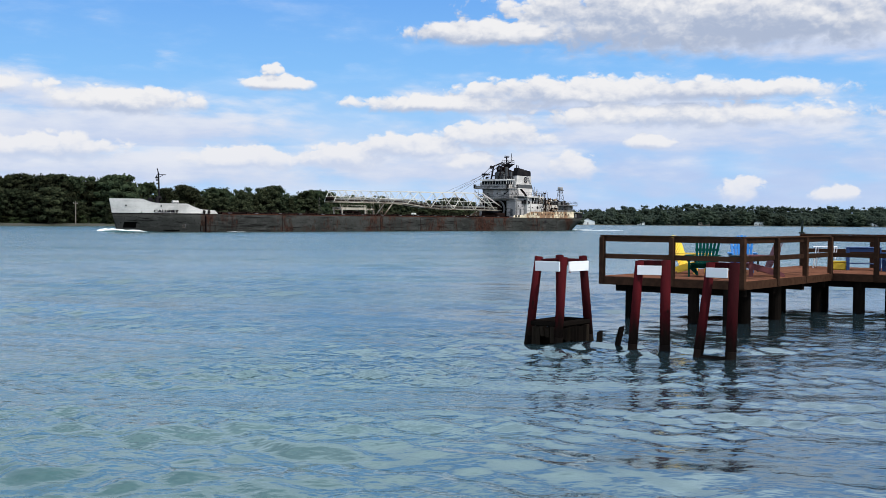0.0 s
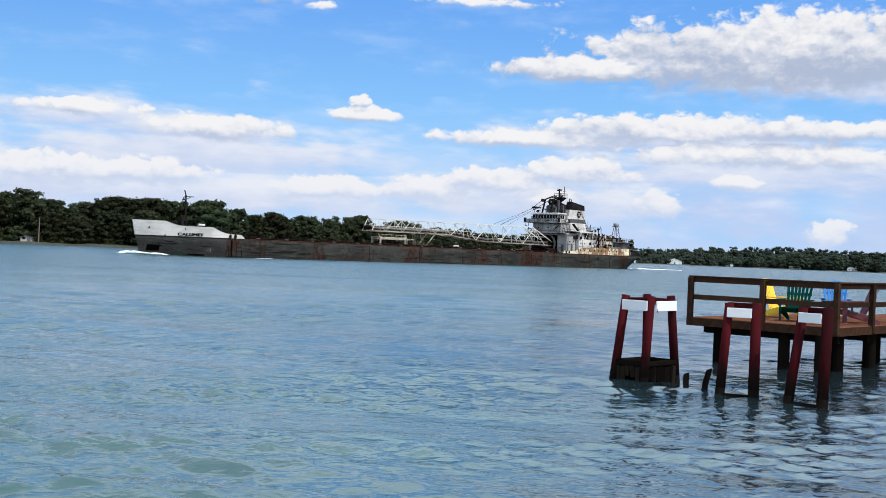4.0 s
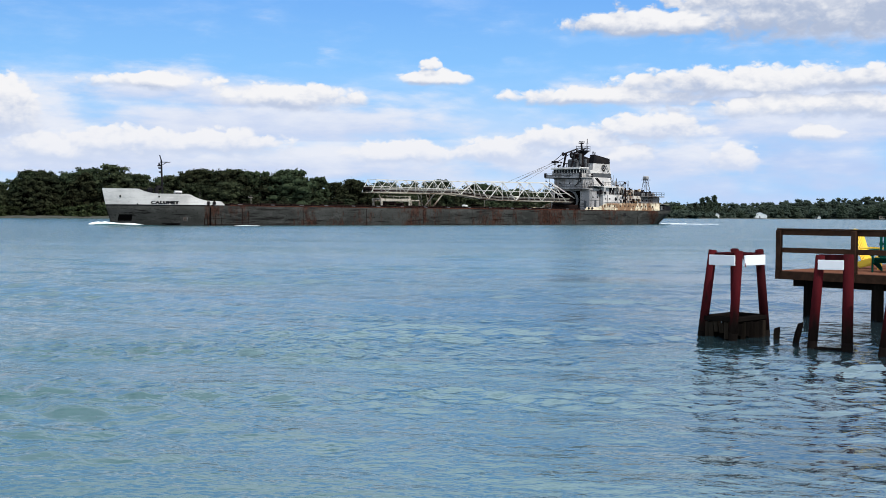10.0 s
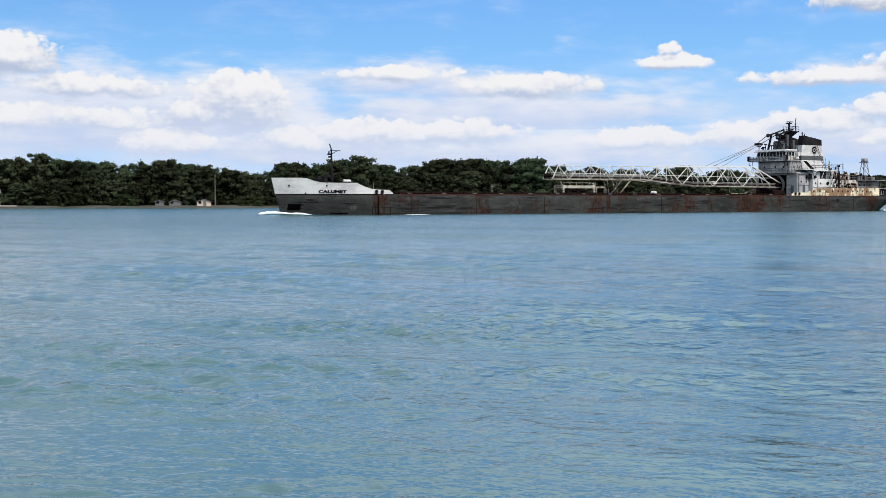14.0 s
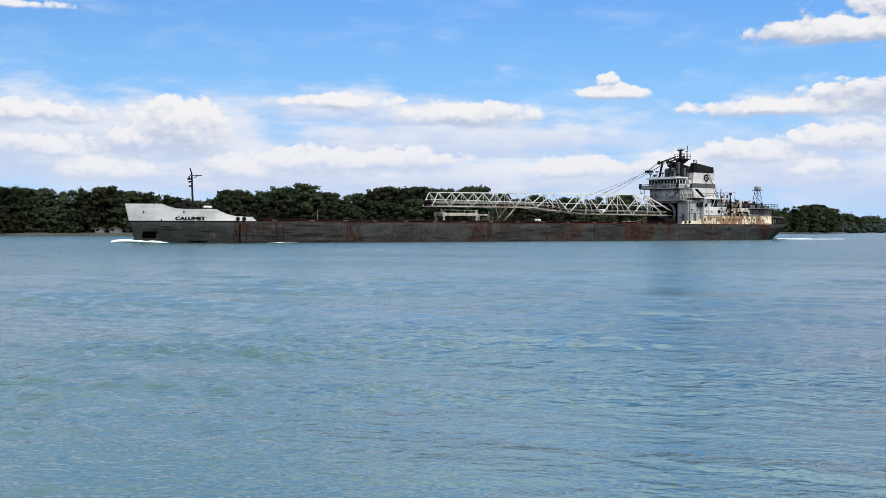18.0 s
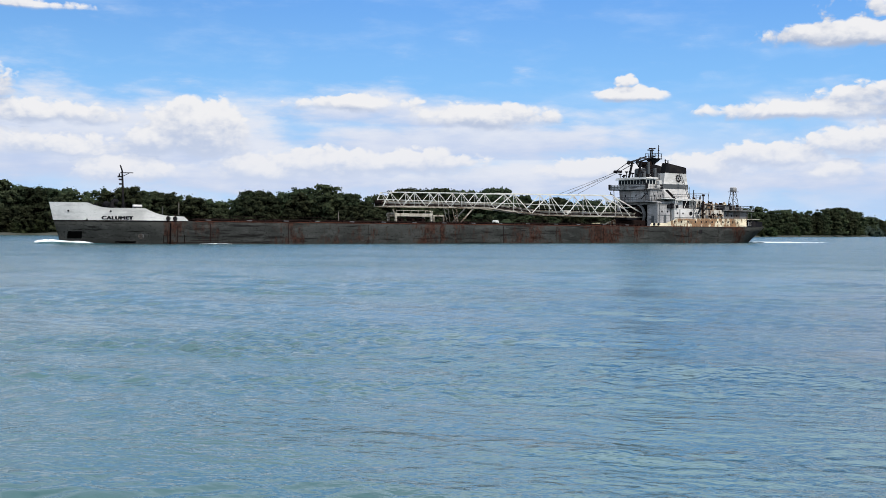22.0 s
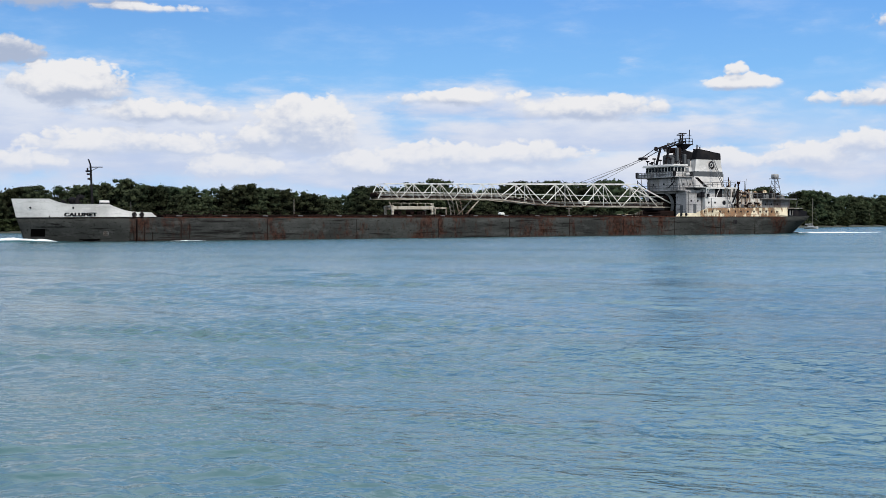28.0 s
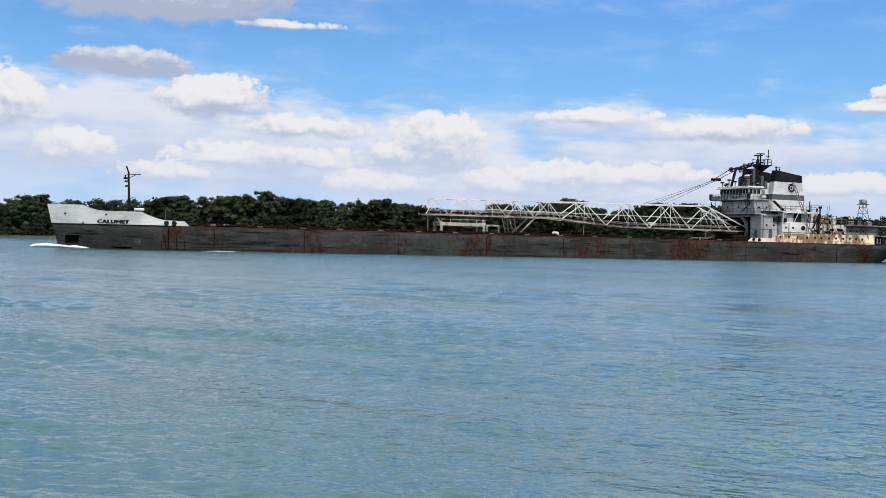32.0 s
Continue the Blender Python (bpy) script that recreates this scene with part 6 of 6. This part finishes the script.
def mooring_dolphin():
    d = new("mooring_dolphin")
    tagged(d, "red four-legged timber mooring dolphin with white boards", "mooring post", "mooring dolphins by the dock")
    L, F, R_, K = (2.12, 24.95), (2.72, 24.45), (3.55, 25.5), (2.95, 26.0)
    l, f, r, k = (2.33, 24.95), (2.83, 24.55), (3.35, 25.25), (2.87, 25.65)
    for a, b in ((L, l), (F, f), (R_, r), (K, k)):
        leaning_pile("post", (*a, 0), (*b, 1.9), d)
    for a, b in ((l, f), (f, r), (r, k), (k, l)):
        part("cap_beam", beam(B(), (*a, 1.78), (*b, 1.78), 0.09, 0.12, 0.01), M_PILE, d)
    board(l, f, 1.69, 0.22, d, 0.14)
    board(f, r, 1.69, 0.22, d, 0.14)
    ring = [tuple(Vector(p).lerp(Vector(q), 0.22)) for p, q in ((L, l), (F, f), (R_, r), (K, k))]
    for a, b in zip(ring, ring[1:] + ring[:1]):
        part("wale", beam(B(), (*a, 0.42), (*b, 0.42), 0.17, 0.1, 0.015), M_WETPILE, d, "dark weathered timber wale")
    g = random.Random(6)
    for (a, b, n) in ((ring[1], ring[2], 9), (ring[0], ring[1], 6), (ring[2], ring[3], 8), (ring[3], ring[0], 7)):
        for i in range(n):
            p = Vector(a).lerp(Vector(b), (i + 0.5) / n)
            w = g.uniform(0.055, 0.09)
            low = -0.6 if g.random() < 0.65 else g.uniform(-0.02, 0.2)
            part("crib_timber", beam(B(), (p.x, p.y, low), (p.x + g.uniform(-0.03, 0.03), p.y, 0.36 + g.uniform(-0.05, 0.02)), w * 2, w * 1.4, 0.01), M_ROT if g.random() < 0.4 else M_WETPILE, d)
    # dark block added inside the crib, closing the gaps between its timbers
    q = [Vector(p) for p in ring]
    mid = sum(q, Vector((0, 0))) / 4
    core = sweep(B(), [[(*mid.lerp(p, k), z) for p in q] for k, z in ((0.86, -0.6), (0.82, 0.2))])
    part("rubble_fill", core, M_WETPILE, d, "dark fill block added inside the crib")
    part("tie_rope", tube(B(), (2.93, 24.5, 1.78), (2.97, 24.47, 1.55), 0.016, 5), M_MAROON, d)


def fender_pair(foot_l, foot_r, head_l, head_r):
    d = new("fender_frame")
    tagged(d, "two leaning red timber fender posts with a white board", "mooring post", "mooring dolphins by the dock")
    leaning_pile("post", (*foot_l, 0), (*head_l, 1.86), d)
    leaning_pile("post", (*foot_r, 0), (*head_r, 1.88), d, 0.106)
    fl, fr = Vector(foot_l), Vector(foot_r)
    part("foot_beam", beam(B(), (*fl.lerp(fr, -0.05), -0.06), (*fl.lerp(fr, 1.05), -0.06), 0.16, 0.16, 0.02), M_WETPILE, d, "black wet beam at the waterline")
    hl, hr = Vector(head_l), Vector(head_r)
    part("cap_beam", beam(B(), (*(hl + Vector((0, 0.16))), 1.81), (*(hr + Vector((0, 0.16))), 1.81), 0.09, 0.13, 0.01), M_PILE, d)
    board(hl.lerp(hr, -0.06), hl.lerp(hr, 0.86), 1.675, 0.195, d, 0.14)


mooring_dolphin()
fender_pair((4.15, 23.32), (4.77, 23.03), (4.3, 23.42), (4.82, 23.27))
fender_pair((5.3, 22.35), (5.84, 21.92), (5.57, 22.5), (5.96, 22.16))

for (x, y), (lx, ly), h, nm in (((3.66, 24.7), (0.01, 0.02), 0.24, "small"), ((3.93, 23.95), (0.1, 0.03), 0.42, "leaning")):
    bm = B()
    w = 0.06
    sweep(bm, [[(x - w + lx * k, y - w + ly * k, z), (x + w + lx * k, y - w + ly * k, z + (0.04 if k > 0.9 else 0)), (x + w * 0.8 + lx * k, y + w + ly * k, z), (x - w * 0.9 + lx * k, y + w + ly * k, z - (0.05 if k > 0.9 else 0))] for k, z in ((-1, -0.8), (0, 0), (0.6, h * 0.6), (1, h))])
    st = part("pile_stump", bm, M_WETPILE)
    tagged(st, f"{nm} rotten pile stump standing out of the water", "pile stump", "rotten stumps")


def garden_chair(material, m, label):
    """Slatted low-slung wooden chair; faces its -y."""
    c = new("garden_chair")
    c.matrix_basis = m @ Matrix.Scale(1.03, 4)
    tagged(c, label, "chair", "chairs on the dock")
    # back slats, fanned
    for i in range(7):
        k = i - 3
        x0, x1 = k * 0.075, k * 0.103
        h = 1.1 - 0.018 * k * k
        bm = B()
        beam(bm, (x0, 0.12, 0.22), (x1, 0.12 + 0.33 * h, h), 0.07, 0.02, 0.006)
        part("back_slat", bm, material, c)
    for z in (0.4, 0.72):
        y = 0.12 + 0.33 * (z - 0.2) + 0.06
        part("back_rail", beam(B(), (-0.33, y, z), (0.33, y, z), 0.03, 0.07), material, c)
    for i in range(6):
        y = -0.48 + i * 0.105
        part("seat_slat", bx(B(), -0.28, 0.28, y, y + 0.088, 0.36 - 0.026 * i - 0.01, 0.38 - 0.026 * i, 0.004), material, c)
    for s in (-1, 1):
        bm = sweep(B(), [[(s * 0.285 - 0.014, y, a), (s * 0.285 + 0.014, y, a), (s * 0.285 + 0.014, y, b), (s * 0.285 - 0.014, y, b)] for y, a, b in ((-0.52, 0.24, 0.36), (-0.2, 0.17, 0.3), (0.2, 0.06, 0.2), (0.45, 0.0, 0.11), (0.5, 0.0, 0.04))])
        part("side_runner", bm, material, c)
        part("front_leg", bx(B(), s * 0.31 - 0.014, s * 0.31 + 0.014, -0.5, -0.38, 0, 0.56, 0.004), material, c)
        bm = sweep(B(), [[(s * 0.36 - w, y, 0.56), (s * 0.36 + w, y, 0.56), (s * 0.36 + w, y, 0.585), (s * 0.36 - w, y, 0.585)] for y, w in ((-0.56, 0.05), (-0.48, 0.075), (-0.2, 0.07), (0.3, 0.04))])
        part("armrest", bm, material, c)
        part("arm_bracket", beam(B(), (s * 0.32, -0.42, 0.42), (s * 0.36, -0.42, 0.56), 0.03, 0.1), material, c)
    return c


garden_chair(M_YELLOW, on_dock(-3.1, 3.25, turn=86), "bright yellow wooden slatted garden chair on the dock")
garden_chair(M_GREEN, on_dock(-1.9, 1.8, turn=12), "dark green wooden slatted garden chair on the dock")
garden_chair(M_BLUE, on_dock(-2.27, 5.3, turn=25), "bright blue wooden slatted garden chair on the dock")
garden_chair(M_MAROON, on_dock(-0.72, 3.15, turn=-50), "faded maroon wooden slatted garden chair on the dock")
garden_chair(M_NAVY, on_dock(1.35, 9.3, turn=-52), "navy blue reclined garden chair on the dock")


def small_things():
    t = new("side_table")
    t.matrix_basis = on_dock(-1.75, 4.15)
    tagged(t, "small round dark table between the chairs", "table")
    bm = tube(B(), (0, 0, 0.51), (0, 0, 0.55), 0.42, 20)
    part("tabletop", bm, M_DARKMETAL, t)
    for a in range(4):
        q = a * math.pi / 2 + 0.4
        part("leg", beam(B(), (0.26 * math.cos(q), 0.26 * math.sin(q), 0), (0.2 * math.cos(q), 0.2 * math.sin(q), 0.52), 0.04, 0.04), M_DARKMETAL, t)
    t = new("folding_table")
    t.matrix_basis = on_dock(-1.75, 10.9, turn=10)
    tagged(t, "light folding table with thin white legs", "table")
    part("tabletop", bx(B(), -0.25, 0.45, -0.3, 0.3, 0.7, 0.73, 0.008), M_SIGN, t)
    for x in (-0.2, 0.4):
        for y in (-0.26, 0.26):
            part("leg", tube(B(), (x - 0.05, y, 0), (x + 0.05, y, 0.7), 0.018, 6), M_SIGN, t)
    n = new("patio_table")
    n.matrix_basis = on_dock(0.0, 9.75, turn=20)
    tagged(n, "navy blue slatted patio table on the dock", "table")
    for i in range(6):
        part("top_slat", bx(B(), -0.55, 0.55, -0.36 + i * 0.12, -0.25 + i * 0.12, 0.72, 0.75, 0.006), M_NAVY, n)
    for y in (-0.3, 0.3):
        part("apron", bx(B(), -0.5, 0.5, y - 0.015, y + 0.015, 0.6, 0.72), M_NAVY, n)
        for x in (-0.48, 0.48):
            part("leg", bx(B(), x - 0.05, x + 0.05, y - 0.05, y + 0.05, 0.0, 0.72, 0.008), M_NAVY, n)
    part("shelf", bx(B(), -0.46, 0.46, -0.26, 0.26, 0.2, 0.23), M_NAVY, n)
    s = new("storage_box")
    s.matrix_basis = on_dock(-0.75, 9.5, turn=25)
    tagged(s, "yellow plastic box beside the navy chairs", "box")
    part("body", bx(B(), -0.26, 0.26, -0.2, 0.2, 0.0, 0.24, 0.03), M_YELLOW, s)
    part("lid", bx(B(), -0.28, 0.28, -0.22, 0.22, 0.245, 0.29, 0.02), M_YELLOW, s)
    # rod holders on the outer rail
    for x, lean in ((-2.85, 0.02), (3.6, 0.25), (5.2, 0.28)):
        h = new("rod_holder")
        h.matrix_basis = on_dock(x, 11.95, 2.318)
        tagged(h, "dark metal rod holder on the dock rail", "rod holder", "rod holders on the rail")
        part("clamp", bx(B(), -0.1, 0.1, -0.06, 0.06, 0, 0.06, 0.01), M_DARKMETAL, h)
        part("tube", tube(B(), (-lean * 0.2, 0, 0.05), (lean, 0, 0.38), 0.045, 8), M_DARKMETAL, h)
        part("handle", tube(B(), (lean * 0.8, 0, 0.3), (lean * 1.2 + 0.03, 0, 0.46), 0.025, 6), M_DARKMETAL, h)


small_things()


# ---- along the far bank ----
def hut(az, back, w, depth, h, wall, label, turn=0.0):
    o = new("riverside_hut")
    r = shore(az) + back
    o.matrix_basis = Matrix.Translation(polar(az, r, 0.75)) @ pose(0, 0, 0, 0, 0, -az + turn)
    tagged(o, label, "hut", "small houses on the far bank")
    part("wall", bx(B(), -w / 2, w / 2, 0, depth, -0.4, h, 0.02), wall, o)
    bm = sweep(B(), [[(-w / 2 - 0.4, y, h), (0, y, h + w * 0.2), (w / 2 + 0.4, y, h), (w / 2 + 0.4, y, h + 0.2), (0, y, h + w * 0.2 + 0.22), (-w / 2 - 0.4, y, h + 0.2)] for y in (-0.4, depth + 0.4)])
    part("roof", bm, M_ROOF, o)
    part("gable", sweep(B(), [[(-w / 2, y, h - 0.05), (w / 2, y, h - 0.05), (0, y, h + w * 0.19)] for y in (0, 0.15)]), wall, o)
    part("door", bx(B(), -0.3, 0.9, -0.06, 0.05, -0.3, 2.0, 0.02), M_ROOF, o)
    part("window", bx(B(), -w * 0.38, -w * 0.38 + 1.1, -0.06, 0.05, 0.9, 1.9, 0.02), M_GLASS, o)
    return o


hut(-32.3, 8, 5.4, 5, 1.5, M_TAN, "tan single-storey hut with a grey roof by the water")
hut(-33.7, 11, 4.6, 5, 1.3, M_ROOF, "low grey boat shed by the water")
hut(-34.45, 13, 3.4, 4, 1.4, M_ROOF, "pale shed half hidden in the scrub")
hut(-24.3, 9, 5.0, 4, 1.5, M_GREYWALL, "low grey shed on the far bank")
hut(3.6, 30, 9, 7, 3.2, M_ROOF, "dark cottage among the trees")
hut(5.72, 3, 5.5, 6, 3.6, M_PALEWALL, "small white gabled house on the shore")
hut(7.78, 1.5, 15, 8, 3.2, M_PALEWALL, "white boathouse with a pale green roof")
hut(13.55, 3, 12, 6, 2.4, M_TAN, "low brown lakeside shed")
hut(10.45, 3, 8, 6, 2.4, M_PALEWALL, "small white cottage on the shore")
hut(16.2, 4, 10, 7, 3.0, M_PALEWALL, "white boathouse on the shore")
hut(21.5, 6, 9, 7, 2.6, M_PALEWALL, "white cottage on the shore")


def white_house():
    o = new("white_house")
    az = -42.25
    o.matrix_basis = Matrix.Translation(polar(az, shore(az) + 8, 0.8)) @ pose(0, 0, 0, 0, 0, -az)
    tagged(o, "white two-storey house with a grey roof by the water", "house", "small houses on the far bank")
    part("wall", bx(B(), -3.2, 3.2, 0, 5, -0.4, 4.9, 0.03), M_GREYWALL, o)
    part("roof", sweep(B(), [[(x, -0.4, 4.85), (x, 2.5, 6.1), (x, 5.4, 4.85), (x, 5.4, 4.7), (x, -0.4, 4.7)] for x in (-3.5, 3.5)]), M_ROOF, o)
    for x, z, w, h in ((-2.2, 1.0, 1.3, 1.1), (1.6, 1.0, 1.3, 1.1), (-0.4, 2.9, 0.9, 1.4)):
        w_ = part("window", bx(B(), x - w / 2, x + w / 2, -0.05, 0.05, z, z + h, 0.01), M_GLASS, o)
        part("frame", bx(B(), x - w / 2 - 0.1, x + w / 2 + 0.1, -0.12, 0.02, z - 0.14, z - 0.02), M_SIGN, w_)
    part("deck_rail", beam(B(), (-3.4, -1.2, 1.0), (3.4, -1.2, 1.0), 0.1, 0.1), M_POLE, o)
    for x in (-3.2, -1.1, 1.1, 3.2):
        part("rail_post", bx(B(), x - 0.08, x + 0.08, -1.28, -1.12, -0.6, 1.0), M_POLE, o)
    part("embankment", bx(B(), -6, 9, -4.6, -3.6, -0.9, 0.35, 0.15), M_POLE, o, "grey stone embankment")


white_house()


def pole(az, back, h, label, arm=True):
    o = new("utility_pole")
    o.matrix_basis = Matrix.Translation(polar(az, shore(az) + back, 0.8)) @ pose(0, 0, 0, 0, 0, -az)
    tagged(o, label, "pole", "poles on the far bank")
    part("shaft", tube(B(), (0, 0, -0.5), (0, 0, h), 0.2, 8, 0.13), M_POLE, o)
    if arm:
        part("cross_arm", beam(B(), (-0.9, 0, h - 0.8), (0.9, 0, h - 0.8), 0.12, 0.14), M_POLE, o)
        for x in (-0.8, 0.8):
            part("insulator", tube(B(), (x, 0, h - 0.75), (x, 0, h - 0.45), 0.06, 6), M_SIGN, o)


pole(-31.75, 9, 12.0, "tall pale wooden pole on the far bank", False)
pole(-17.75, 6, 8.5, "tall pale wooden pole on the far bank")
pole(-23.8, 6, 9.0, "tall pale wooden pole beside a shed", False)
pole(-3.3, 10, 9.5, "pale wooden pole among the bank trees")


def sailboat():
    o = new("sailing_boat")
    o.matrix_basis = Matrix.Translation(polar(-6.0, 470, 0)) @ pose(0, 0, 0, 0, 0, 8)
    tagged(o, "moored white sailing boat with bare mast", "boat")
    rings = [[(x, -w, 1.1 + s), (x, -w * 0.7, 0.2), (x, 0, -0.4), (x, w * 0.7, 0.2), (x, w, 1.1 + s)] for x, w, s in ((-2.6, 0.8, -0.3), (-1.5, 1.1, -0.3), (0.5, 1.2, -0.25), (2, 0.8, -0.15), (3.0, 0.05, -0.05))]
    part("hull", sweep(B(), rings), M_GREYWALL, o)
    part("cabin", bx(B(), -1.2, 1.3, -0.7, 0.7, 0.75, 1.25, 0.12), M_GREYWALL, o)
    part("mast", tube(B(), (0.8, 0, 1.0), (0.8, 0, 12.4), 0.08, 6, 0.06), M_POLE, o)
    part("sail_cover", tube(B(), (0.6, 0, 1.9), (-2.2, 0, 1.8), 0.15, 8), M_GREYWALL, o)
    part("forestay", tube(B(), (2.9, 0, 1.0), (0.8, 0, 12.2), 0.02, 4), M_RAIL, o)


sailboat()


def far_sail():
    o = new("sailing_boat")
    o.matrix_basis = Matrix.Translation(polar(22.45, 1120, 0)) @ pose(0, 0, 0, 0, 0, 20)
    tagged(o, "distant sailing boat with a white sail set", "boat")
    part("hull", sweep(B(), [[(x, -w, 0.9), (x, -w * 0.6, 0.1), (x, 0, -0.3), (x, w * 0.6, 0.1), (x, w, 0.9)] for x, w in ((-3.2, 0.9), (-1, 1.2), (1.5, 1.0), (3.4, 0.05))]), M_PALEWALL, o)
    part("mast", tube(B(), (0.6, 0, 0.8), (0.6, 0, 9.2), 0.09, 6), M_POLE, o)
    part("sail", sweep(B(), [[(0.5, 0.05, 1.4), (-2.9, 0.35, 1.5), (0.5, 0.05, 8.9)], [(0.5, 0.1, 1.4), (-2.9, 0.4, 1.5), (0.5, 0.1, 8.9)]]), M_SIGN, o, "white triangular sail")


far_sail()


# ---- what moves ----
def motions():
    # the ship's bow (bearing of its heading from north, degrees)
    track = [(0, -68.99, 238.0, -141.7), (4, -79.33, 224.44, -142.18), (8, -89.6, 210.67, -142.68), (12, -99.8, 196.7, -143.2), (16, -109.93, 182.52, -143.75), (20, -120.0, 168.14, -144.32), (24, -129.99, 153.55, -144.91), (28, -139.92, 138.76, -145.52), (32, -149.78, 123.76, -146.16)]
    walk(SHIP, [(t, pose(x, y, 0, 0, 0, 90 - h)) for t, x, y, h in track])
    # the current carries the ripples along, the wind the clouds
    walk(WATER, [(t, pose(9 - 0.56 * t, 0.1 * t, 0)) for t in (0, 8, 16, 24, 32)])
    walk(SKY, [(t, pose(0, 0, 0, 0, 0, 0.043 * (t - 16))) for t in (0, 8, 16, 24, 32)])


motions()
